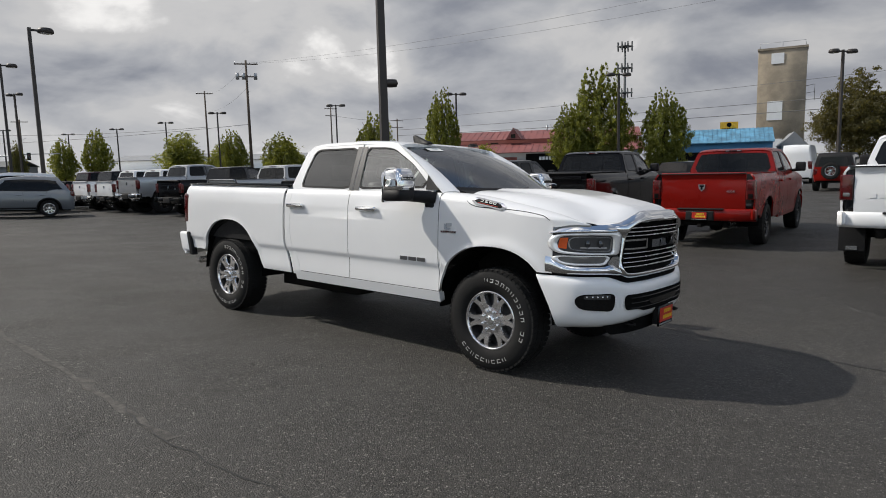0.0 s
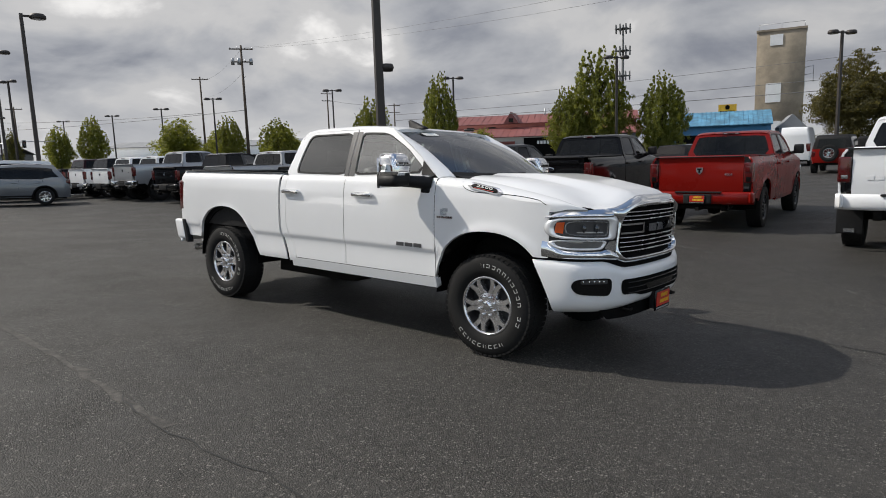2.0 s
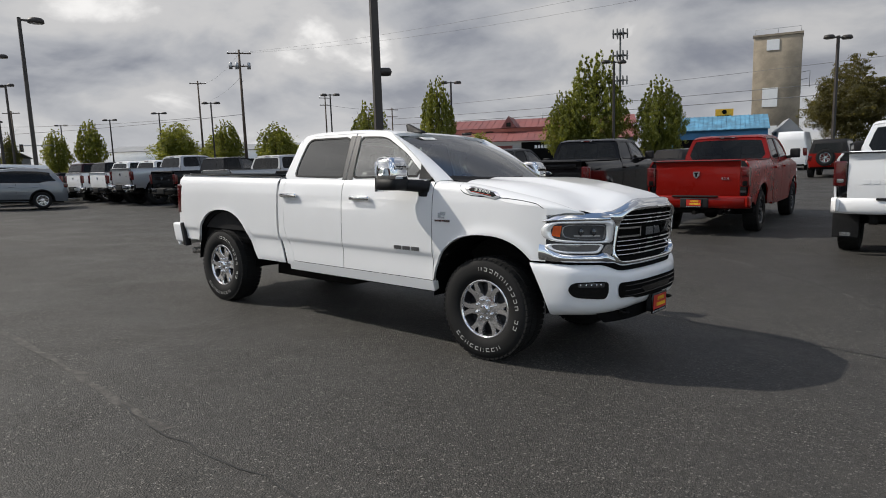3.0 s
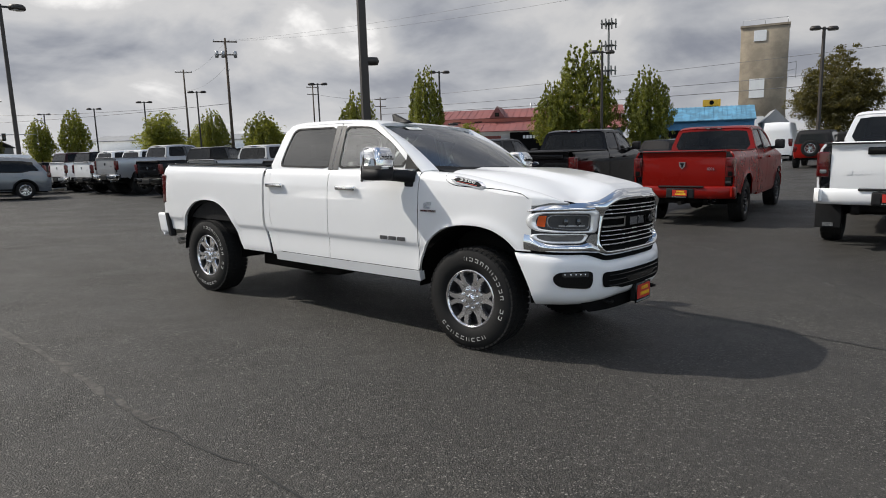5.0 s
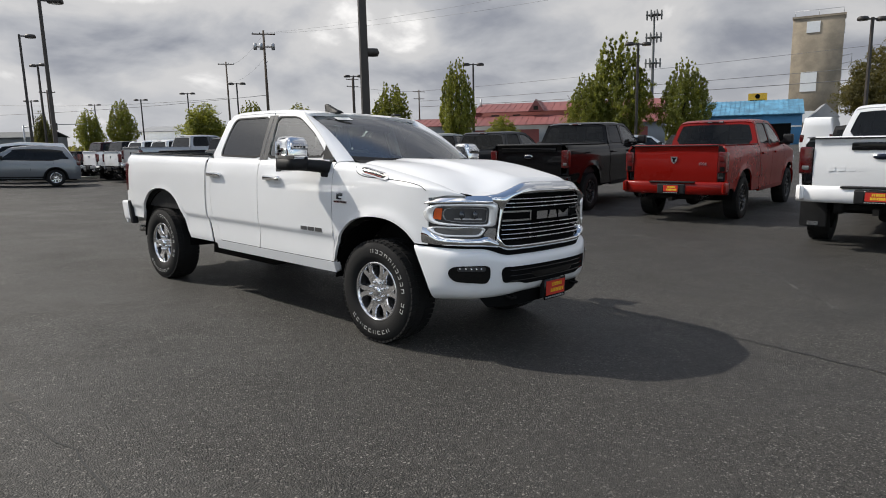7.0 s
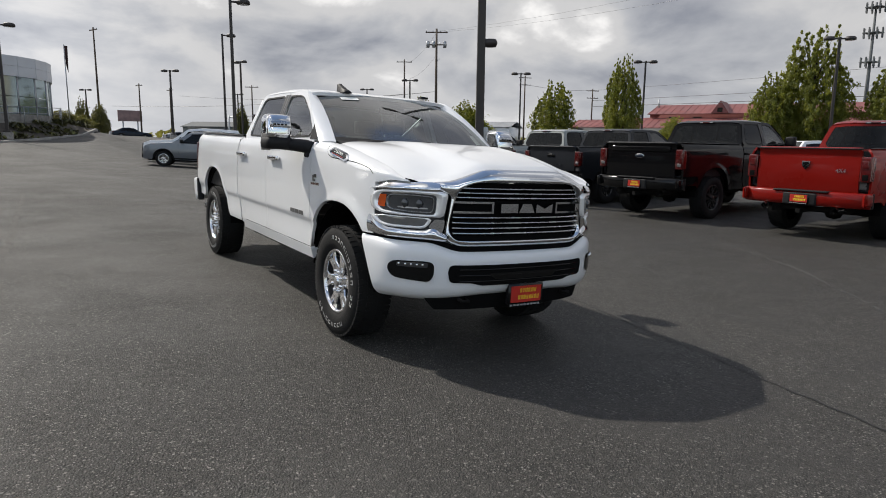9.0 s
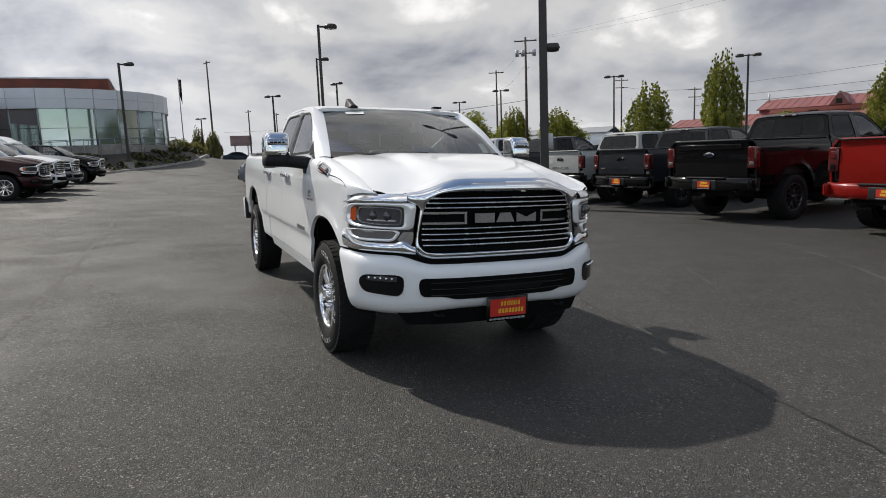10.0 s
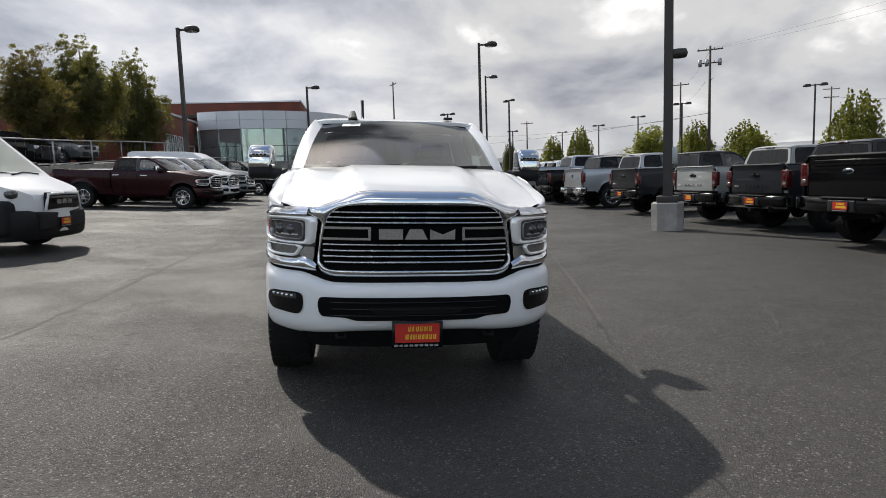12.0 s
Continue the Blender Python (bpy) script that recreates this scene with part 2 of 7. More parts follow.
TAG_YELLOW = material("tag_yellow", (0.85, 0.55, 0.03), 0.5)
TAG_GREY = material("tag_grey", (0.28, 0.28, 0.28), 0.5)
LETTER_WHITE = material("raised_white_letter", (0.50, 0.50, 0.48), 0.7)
STICKER = material("paper_sticker", (0.7, 0.72, 0.7), 0.6)
BRICK = material("brick_red_panel", (0.19, 0.055, 0.035), 0.85, spread=0.2, scale=0.7, grain=25, bump=0.2)
METAL_PANEL = material("silver_wall_panel", (0.66, 0.68, 0.71), 0.4, 0.2, spread=0.05, scale=0.4)
TEAL_GLASS = material("mirrored_office_glass", (0.42, 0.52, 0.53), 0.05, 0.75, 0.0, spread=0.15, scale=0.15, spec=1.0)
ROOF_RED = material("red_metal_roof", (0.23, 0.075, 0.068), 0.6, spread=0.12, scale=0.3)
WALL_RED = material("red_metal_wall", (0.23, 0.06, 0.05), 0.7, spread=0.12, scale=0.4)
WALL_GREY = material("grey_metal_wall", (0.25, 0.26, 0.27), 0.7, spread=0.1, scale=0.4)
ROOF_BLUE = material("blue_metal_roof", (0.12, 0.32, 0.48), 0.5, spread=0.25, scale=0.8)
WALL_BLUE = material("blue_block_wall", (0.05, 0.19, 0.36), 0.7, spread=0.1, scale=0.5)
SIGN_YELLOW = material("yellow_sign", (0.72, 0.42, 0.03), 0.6)


def leaf_material(name, bright, dark):
    """Thin leaves: some light passes through them; each spray has its own tone."""
    mat = bpy.data.materials.new(name)
    mat.use_nodes = True
    n = Nodes(mat.node_tree)
    n.tree.nodes.clear()
    own = n.add("ShaderNodeNewGeometry", "Random Per Island")
    where = n.add("ShaderNodeTexCoord", "Object")
    tone = n.mix(own, dark, bright)
    tone = n.mix(n.math("MULTIPLY", n.step(n.noise(where, 3.0, 3.0), 0.35, 0.65), 0.5), tone, bright)
    face = n.add("ShaderNodeBsdfPrincipled", 0, None, Base_Color=tone, Roughness=0.55)
    thin = n.add("ShaderNodeBsdfTranslucent", 0, None, Color=n.mix(0.5, tone, [min(1.0, c * k) for c, k in zip(bright, (2.5, 2.2, 0.9))]))
    both = n.add("ShaderNodeMixShader", 0, None, _0=0.60, _1=face, _2=thin)
    out = n.tree.nodes.new("ShaderNodeOutputMaterial")
    n.tree.links.new(both, out.inputs[0])
    return mat


LEAF = leaf_material("bright_leaf", (0.190, 0.212, 0.043), (0.058, 0.078, 0.017))
LEAF_DARK = leaf_material("dull_leaf", (0.115, 0.118, 0.042), (0.042, 0.055, 0.02))
LEAF_AUTUMN = leaf_material("browning_leaf", (0.106, 0.096, 0.032), (0.036, 0.040, 0.015))
BARK = material("bark", (0.075, 0.058, 0.045), 0.95, spread=0.3, scale=9, grain=50, bump=0.5)
SHRUB = material("bed_plants", (0.13, 0.13, 0.035), 0.8, spread=0.4, scale=1.2, grain=10, dark=(0.045, 0.04, 0.02))
SOIL = material("planting_soil", (0.07, 0.055, 0.04), 0.95, spread=0.3, scale=2, bump=0.4)
BILLBOARD = material("faded_billboard", (0.30, 0.20, 0.19), 0.8, spread=0.2, scale=0.6)
FAR_GREY = material("far_haze_grey", (0.16, 0.17, 0.17), 0.9, spread=0.2, scale=0.05)


# ---- building helpers ----
def mesh_from(name, verts, faces, mat, smooth=False):
    me = bpy.data.meshes.new(name)
    me.from_pydata([tuple(v) for v in verts], [], faces)
    mats = mat if isinstance(mat, (list, tuple)) else [mat]
    for m in mats:
        me.materials.append(m)
    if smooth:
        me.shade_smooth()
    me.update()
    return me


def part(name, data, mat, parent, label=""):
    """Links a bmesh or (verts, faces) or mesh as ONE mesh object under a thing or a part."""
    if isinstance(data, bmesh.types.BMesh):
        me = bpy.data.meshes.new(name)
        data.to_mesh(me)
        data.free()
        me.materials.append(mat)
    elif isinstance(data, bpy.types.Mesh):
        me = data
    else:
        me = mesh_from(name, data[0], data[1], mat, data[2] if len(data) > 2 else False)
    ob = new(name, me)
    ob.parent = parent
    if label:
        ob["label"] = label
    return ob


def thing(name, label, category, m=None, group="", kind=""):
    ob = new(name)
    ob.matrix_basis = m or Matrix()
    return tagged(ob, label, category, group, kind)


def solid(name, data, mat, label, category, kind="", group="", m=None):
    ob = part(name, data, mat, None)
    ob.matrix_basis = m or Matrix()
    return tagged(ob, label, category, group, kind)


def box(x0, y0, z0, x1, y1, z1, bevel=0.0, seg=2):
    bm = bmesh.new()
    bmesh.ops.create_cube(bm, size=1)
    for v in bm.verts:
        v.co = Vector(((x0 + x1) / 2 + v.co.x * (x1 - x0), (y0 + y1) / 2 + v.co.y * (y1 - y0), (z0 + z1) / 2 + v.co.z * (z1 - z0)))
    if bevel:
        bmesh.ops.bevel(bm, geom=bm.edges[:], offset=bevel, segments=seg, affect="EDGES", profile=0.6)
        for f in bm.faces:
            f.smooth = True
    return bm


def tube(points, radii, seg=8, cap=True, smooth=True, flat=1.0):
    """A round bar along points; radii one number or one for each point."""
    pts = [Vector(p) for p in points]
    rs = radii if isinstance(radii, (list, tuple)) else [radii] * len(pts)
    verts, faces = [], []
    side = None
    for i, p in enumerate(pts):
        way = (pts[min(i + 1, len(pts) - 1)] - pts[max(i - 1, 0)]).normalized()
        if side is None:
            side = way.orthogonal().normalized()
        side = (side - way * side.dot(way)).normalized()
        other = way.cross(side)
        for k in range(seg):
            a = 2 * math.pi * (k + 0.5) / seg
            verts.append(p + rs[i] * (math.cos(a) * side + math.sin(a) * flat * other))
    for i in range(len(pts) - 1):
        for k in range(seg):
            a, b = i * seg + k, i * seg + (k + 1) % seg
            faces.append((a, b, b + seg, a + seg))
    if cap:
        faces += [tuple(range(seg - 1, -1, -1)), tuple(range(len(verts) - seg, len(verts)))]
    return verts, faces, smooth


def join(*pieces):
    verts, faces, smooth = [], [], False
    for p in pieces:
        base = len(verts)
        verts += list(p[0])
        faces += [tuple(i + base for i in f) for f in p[1]]
        smooth = smooth or (len(p) > 2 and p[2])
    return verts, faces, smooth


def boxes(*rows):
    """Several axis boxes as one piece of a part."""
    verts, faces = [], []
    for x0, y0, z0, x1, y1, z1 in rows:
        b = len(verts)
        verts += [(x, y, z) for x in (x0, x1) for y in (y0, y1) for z in (z0, z1)]
        faces += [tuple(b + i for i in q) for q in ((0, 1, 3, 2), (4, 6, 7, 5), (0, 4, 5, 1), (2, 3, 7, 6), (0, 2, 6, 4), (1, 5, 7, 3))]
    return verts, faces


def grid(nu, nv, f, smooth=True):
    """A sheet of f(u, v), u and v from 0 to 1."""
    verts = [f(i / nu, j / nv) for i in range(nu + 1) for j in range(nv + 1)]
    faces = [(i * (nv + 1) + j, (i + 1) * (nv + 1) + j, (i + 1) * (nv + 1) + j + 1, i * (nv + 1) + j + 1) for i in range(nu) for j in range(nv)]
    return verts, faces, smooth


def curve(points):
    """A smooth function through (x, value) rows."""
    xs, ys = [p[0] for p in points], [p[1] for p in points]

    def f(x):
        if x <= xs[0]:
            return ys[0]
        if x >= xs[-1]:
            return ys[-1]
        i = max(k for k in range(len(xs) - 1) if xs[k] <= x)
        h = xs[i + 1] - xs[i]
        s = [(ys[k + 1] - ys[k]) / (xs[k + 1] - xs[k]) for k in range(len(xs) - 1)]

        def slope(k):
            if k == 0 or k == len(xs) - 1:
                return s[0] if k == 0 else s[-1]
            return 0 if s[k - 1] * s[k] <= 0 else 2 * s[k - 1] * s[k] / (s[k - 1] + s[k])
        t = (x - xs[i]) / h
        return (1 + 2 * t) * (1 - t) ** 2 * ys[i] + t * (1 - t) ** 2 * h * slope(i) + t * t * (3 - 2 * t) * ys[i + 1] + t * t * (t - 1) * h * slope(i + 1)
    return f


def smooth_step(a, b, x):
    t = min(1, max(0, (x - a) / (b - a)))
    return t * t * (3 - 2 * t)


# ---- the lie of the land ----
def ground_z(x, y):
    plane = -0.0122 * max(x, -70) - 0.0436 * max(min(y, 8), -14)
    w = 1 - smooth_step(1.6, 6.0, y)
    z = w * plane + (1 - w) * 0.07
    rise = 0.0022 * max(0, -x - 40) ** 2
    z += min(rise, 1.6) * (1 - smooth_step(6, 24, y)) * (1 - smooth_step(75, 130, -x))
    fade = 1 - smooth_step(60, 150, max(abs(x), abs(y)))
    return z * fade + 0.2 * (1 - fade)


# ---- ground ----
def build_ground():
    near = [i * 1.0 for i in range(-12, 13)]
    far = [14, 17, 20, 24, 28, 33, 39, 46, 54, 63, 74, 88, 105, 130, 170, 260, 500, 1200, 3000]
    xs = sorted({-v for v in far} | set(far) | set(near))
    verts = [(x, y, ground_z(x, y)) for x in xs for y in xs]
    n = len(xs)
    faces = [(i * n + j, (i + 1) * n + j, (i + 1) * n + j + 1, i * n + j + 1) for i in range(n - 1) for j in range(n - 1)]
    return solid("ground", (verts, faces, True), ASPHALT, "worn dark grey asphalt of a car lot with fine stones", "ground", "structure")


build_ground()


# ---- vehicles: shared pieces ----
def flange(data, name, mat, depth=0.02, sharp=True):
    """A sheet turned into a mesh with its rim folded inwards, so that panels have an edge."""
    me = mesh_from(name, data[0], data[1], mat, True)
    bm = bmesh.new()
    bm.from_mesh(me)
    bmesh.ops.remove_doubles(bm, verts=bm.verts, dist=1e-5)
    bm.normal_update()
    rim = [e for e in bm.edges if e.is_boundary]
    normals = {v: v.normal.copy() for e in rim for v in e.verts}
    made = bmesh.ops.extrude_edge_only(bm, edges=rim)["geom"]
    fresh = [g for g in made if isinstance(g, bmesh.types.BMVert)]
    old = {tuple(round(c, 6) for c in v.co): n for v, n in normals.items()}
    for v in fresh:
        n = old.get(tuple(round(c, 6) for c in v.co))
        if n:
            v.co -= n * depth
    for e in rim:
        if e.is_valid:
            e.smooth = False
    for f in bm.faces:
        f.smooth = True
    bm.to_mesh(me)
    bm.free()
    return me


def outward(data, centre):
    """Turns the faces of a sheet so that they look away from centre."""
    verts, faces = data[0], data[1]
    total = 0
    for f in faces:
        a, b, c = (Vector(verts[i]) for i in f[:3])
        n = (b - a).cross(c - a)
        total += n.dot((a + b + c) / 3 - Vector(centre))
    if total < 0:
        faces = [tuple(reversed(f)) for f in faces]
    return verts, faces, True


def lathe(profile, seg=32, arc=None):
    """profile rows (radius, y) turned about the y axis."""
    verts = [(r * math.cos(2 * math.pi * k / seg), y, r * math.sin(2 * math.pi * k / seg)) for k in range(seg) for r, y in profile]
    n = len(profile)
    faces = [(k * n + i, k * n + i + 1, ((k + 1) % seg) * n + i + 1, ((k + 1) % seg) * n + i) for k in range(seg) for i in range(n - 1)]
    return verts, faces, True


def mapped(data, f):
    return [f(*v) for v in data[0]], data[1], (data[2] if len(data) > 2 else False)


def rounded(points, r, n=4):
    """A closed outline with its corners rounded."""
    out = []
    for i, p in enumerate(points):
        p = Vector(p)
        a, b = Vector(points[i - 1]), Vector(points[(i + 1) % len(points)])
        ra, rb = min(r, (a - p).length * 0.45), min(r, (b - p).length * 0.45)
        s, e = p + (a - p).normalized() * ra, p + (b - p).normalized() * rb
        for k in range(n + 1):
            t = k / n
            out.append((1 - t) ** 2 * s + 2 * t * (1 - t) * p + t * t * e)
    return [tuple(v) for v in out]


def resample(points, n, centre):
    """The outline met by n rays from centre, in even turns."""
    out = []
    pts = [Vector(p) for p in points]
    c = Vector(centre)
    for k in range(n):
        a = 2 * math.pi * k / n
        d = Vector((math.cos(a), math.sin(a)))
        best = None
        for i, p in enumerate(pts):
            q = pts[(i + 1) % len(pts)]
            e = q - p
            det = d.x * -e.y + d.y * e.x
            if abs(det) < 1e-12:
                continue
            w = p - c
            t = (w.x * -e.y + w.y * e.x) / det
            u = (d.x * w.y - d.y * w.x) / det
            if t > 0 and -1e-6 <= u <= 1 + 1e-6 and (best is None or t > best):
                best = t
        out.append(tuple(c + d * (best or 0.0)))
    return out


def ring(outer, inner, rows=1):
    """Flat band between two outlines of equal count, as 2D rows."""
    n = len(outer)
    verts = []
    for r in range(rows + 1):
        t = r / rows
        verts += [((1 - t) * o[0] + t * i[0], (1 - t) * o[1] + t * i[1]) for o, i in zip(outer, inner)]
    faces = [(r * n + k, r * n + (k + 1) % n, (r + 1) * n + (k + 1) % n, (r + 1) * n + k) for r in range(rows) for k in range(n)]
    return verts, faces


def disc(outline, rings=3):
    """A filled outline (seen from its middle) in 2D."""
    cx, cy = sum(p[0] for p in outline) / len(outline), sum(p[1] for p in outline) / len(outline)
    n = len(outline)
    verts = [(cx, cy)]
    for r in range(1, rings + 1):
        t = r / rings
        verts += [(cx + (x - cx) * t, cy + (y - cy) * t) for x, y in outline]
    faces = [(0, 1 + k, 1 + (k + 1) % n) for k in range(n)]
    for r in range(rings - 1):
        b = 1 + r * n
        faces += [(b + k, b + n + k, b + n + (k + 1) % n, b + (k + 1) % n) for k in range(n)]
    return verts, faces


def words(text, size, depth=0.002):
    """Letters of the built-in font as a mesh, lying in x and y."""
    cu = bpy.data.curves.new("words", "FONT")
    cu.body, cu.size, cu.extrude, cu.align_x, cu.align_y = text, size, depth, "CENTER", "CENTER"
    cu.resolution_u = 2
    ob = bpy.data.objects.new("words", cu)
    me = bpy.data.meshes.new_from_object(ob)
    bpy.data.objects.remove(ob)
    verts = [tuple(v.co) for v in me.vertices]
    faces = [tuple(p.vertices) for p in me.polygons]
    bpy.data.meshes.remove(me)
    bpy.data.curves.remove(cu)
    return verts, faces


def blob(x0, y0, z0, x1, y1, z1, bevel=0.05, seg=3):
    """A soft-edged box as verts and faces."""
    bm = box(x0, y0, z0, x1, y1, z1, bevel, seg)
    data = [tuple(v.co) for v in bm.verts], [tuple(v.index for v in f.verts) for f in bm.faces], True
    bm.free()
    return data


def loft(rows, s, power=4.5, n=32):
    """A soft upright block from rows (z, x, y, half length, half width); s mirrors it."""
    verts = []
    for z, x, y, a, b in rows:
        for k in range(n):
            c, d = math.cos(2 * math.pi * k / n), math.sin(2 * math.pi * k / n)
            verts.append((x + a * math.copysign(abs(c) ** (2 / power), c), s * (y + b * math.copysign(abs(d) ** (2 / power), d)), z))
    faces = [(r * n + k, r * n + (k + 1) % n, (r + 1) * n + (k + 1) % n, (r + 1) * n + k) for r in range(len(rows) - 1) for k in range(n)]
    return verts, faces + [tuple(range(n - 1, -1, -1)), tuple(range(len(verts) - n, len(verts)))], True


WHEELS = {}


def wheel_meshes(r, w, rim, style, fine):
    """Meshes of one wheel about its hub, the outer face towards -y: tyre, tread, rim, pockets, cap, nuts, marks."""
    key = (round(r, 3), round(w, 3), round(rim, 3), style, fine)
    if key in WHEELS:
        return WHEELS[key]
    seg = 72 if fine else 32
    h = w / 2
    bulge = [(rim - 0.004, -h * 0.80), (rim + 0.012, -h * 0.93), (rim + (r - rim) * 0.35, -h * 1.02), (rim + (r - rim) * 0.62, -h * 1.0), (r - 0.035, -h * 0.93), (r - 0.012, -h * 0.82), (r - 0.006, -h * 0.5), (r - 0.004, 0)]
    tyre = lathe(bulge + [(a, -b) for a, b in reversed(bulge[:-1])], seg)
    out = {"tyre": mesh_from("tyre", tyre[0], tyre[1], RUBBER, True)}
    rows, count = [], 54 if fine else 30
    for k in range(count):
        a = 2 * math.pi * k / count
        for lane, (y0, y1, shift) in enumerate(((-h * 0.90, -h * 0.52, 0), (-h * 0.44, -0.02, 0.5), (0.02, h * 0.44, 0.2), (h * 0.52, h * 0.90, 0.7))):
            b = a + 2 * math.pi / count * shift
            half = math.pi / count * 0.72
            c0, c1 = b - half, b + half
            skew = 0.25 * half * (1 if lane % 2 else -1)
            lo, hi = r - 0.022, r + (0.0 if lane in (1, 2) else -0.006)
            v = []
            for rad in (lo, hi):
                for (ang, yy) in ((c0 + skew, y0), (c1 + skew, y0), (c1 - skew, y1), (c0 - skew, y1)):
                    v.append((rad * math.cos(ang), yy, rad * math.sin(ang)))
            rows.append((v, [(4, 5, 6, 7), (0, 1, 5, 4), (1, 2, 6, 5), (2, 3, 7, 6), (3, 0, 4, 7)]))
    tread = join(*rows)
    out["tread"] = mesh_from("tread", tread[0], tread[1], RUBBER)
    face = -h * 0.72
    lip = lathe([(rim + 0.002, -h * 0.86), (rim - 0.006, -h * 0.90), (rim - 0.016, -h * 0.87), (rim - 0.020, -h * 0.72)], seg)
    out["rim"] = mesh_from("rim", lip[0], lip[1], BLACK_WHEEL if style == "black" else ALLOY, True)
    # barrel coloured dark for the shade inside the wheel; the lip stays bright
    barrel = lathe([(rim - 0.020, -h * 0.72), (rim - 0.026, -h * 0.60), (rim - 0.045, h * 0.2), (rim - 0.03, h * 0.8)], seg)
    out["barrel"] = mesh_from("rim_barrel", barrel[0], barrel[1], BLACK_WHEEL if style == "black" else ALLOY_DARK, True)
    slots = []
    back = lathe([(rim - 0.03, face + 0.075), (0.05, face + 0.055), (0.0, face + 0.055)], 24)
    out["brake"] = mesh_from("brake_disc", back[0], back[1], ALLOY_DARK, True)
    spokes, n = [], {"eight": 8, "black": 6, "six": 6, "five": 5, "fork": 6}[style]
    heavy = style in ("eight", "six")
    root_r = rim * (0.46 if heavy or style == "fork" else 0.30)
    for k in range(n):
        a = 2 * math.pi * (k + 0.5) / n
        ca, sa = math.cos(a), math.sin(a)
        pitch = math.pi / n
        for lean in ((-1, 1) if not heavy else (0,)):
            w0, w1 = (root_r * math.sin(pitch) * 1.02, (rim - 0.014) * math.sin(pitch) * 0.50) if heavy else (0.020, 0.022)
            wm = (rim * 0.72) * math.sin(pitch) * 0.33 if heavy else 0.017
            v = []
            fork = ((root_r * 0.86, lean * 0.020, 0.030, face + 0.004), (rim * 0.60, lean * 0.016, 0.026, face - 0.003), (rim * 0.77, lean * 0.029, 0.0235, face - 0.006), (rim - 0.010, lean * 0.054, 0.026, face - 0.008))
            for rad, mid, half, y in fork if style == "fork" else ((root_r * 0.9, lean * 0.012, w0, face + 0.004), (rim * 0.72, lean * 0.040, wm, face - 0.004), (rim * 0.90, lean * 0.066, (wm + w1) / 2, face - 0.007), (rim - 0.012, lean * 0.078, w1, face - 0.008)):
                for q, dy in ((-half, 0.010), (-half * 0.80, 0), (half * 0.80, 0), (half, 0.010), (half, 0.050), (-half, 0.050)):
                    v.append((rad * ca - (mid + q) * sa, y + dy, rad * sa + (mid + q) * ca))
            f = [(i * 6 + j, i * 6 + (j + 1) % 6, (i + 1) * 6 + (j + 1) % 6, (i + 1) * 6 + j) for i in range(3) for j in range(6)]
            spokes.append((v, f))
            if style == "six":
                v = []
                for rad, half, y in ((rim * 0.70, wm * 0.10, face - 0.0055), (rim * 0.84, wm * 0.34, face - 0.0075), (rim - 0.016, w1 * 0.42, face - 0.0095)):
                    v += [(rad * ca - q * sa, y, rad * sa + q * ca) for q in (-half, half)]
                slots.append((v, [(0, 2, 3, 1), (2, 4, 5, 3)]))
    hub = lathe([(0.0, face - 0.004), (0.075, face - 0.003), (root_r * 0.94, face + 0.003), (root_r * 0.98, face + 0.05)], 32)
    s = join(hub, *spokes)
    me = mesh_from("spokes", s[0], [tuple(f) for f in s[1]], BLACK_WHEEL if style == "black" else ALLOY)
    out["spokes"] = me
    if slots:
        sl = join(*slots)
        out["slots"] = mesh_from("spoke_slots", sl[0], sl[1], ALLOY_DARK)
    cap = lathe([(0.0, face - 0.030), (0.028, face - 0.029), (0.040, face - 0.024), (0.046, face - 0.002)], 24)
    out["cap"] = mesh_from("hub_cap", cap[0], cap[1], BLACK_WHEEL if style == "black" else CHROME, True)
    nuts, count = [], 8 if style in ("eight", "fork") else 6
    for k in range(count):
        a = 2 * math.pi * k / count
        c = (0.078 * math.cos(a), 0.078 * math.sin(a))
        nut = lathe([(0.0, face - 0.030), (0.010, face - 0.028), (0.0145, face - 0.002)], 6)
        nuts.append(([(x + c[0], y, z + c[1]) for x, y, z in nut[0]], nut[1]))
    nuts = join(*nuts)
    out["nuts"] = mesh_from("wheel_nuts", nuts[0], nuts[1], GLOSS_BLACK if style == "black" else CHROME, True)
    if fine:
        bars = []
        rng = random.Random(4)
        for start, letters in ((math.radians(118), 13), (math.radians(-38), 9)):
            for k in range(letters):
                if letters == 13 and k == 10:
                    continue
                a0 = start - math.radians(9.5) * k
                rm, half, wd = rim + (r - rim) * 0.50, 0.0150, math.radians(2.7)
                shape = rng.randrange(4)
                strokes = [(-wd, -wd * 0.66, -half, half)]
                strokes += [(-wd, wd, half * 0.70, half)] if shape != 1 else [(wd * 0.66, wd, -half, half)]
                strokes += [(-wd, wd, -half, -half * 0.66)] if shape in (0, 2) else [(wd * 0.66, wd, -half, half * 0.6)]
                for t0, t1, r0, r1 in strokes:
                    v = [((rm + rr) * math.cos(a0 + tt), -h * 1.022, (rm + rr) * math.sin(a0 + tt)) for tt, rr in ((t0, r0), (t1, r0), (t1, r1), (t0, r1))]
                    v += [(x, -h * 0.99, z) for x, _, z in v]
                    bars.append((v, [(0, 1, 2, 3), (0, 4, 5, 1), (1, 5, 6, 2), (2, 6, 7, 3), (3, 7, 4, 0)]))
        b = join(*bars)
        out["marks"] = mesh_from("sidewall_marks", b[0], b[1], LETTER_WHITE)
    WHEELS[key] = out
    return out


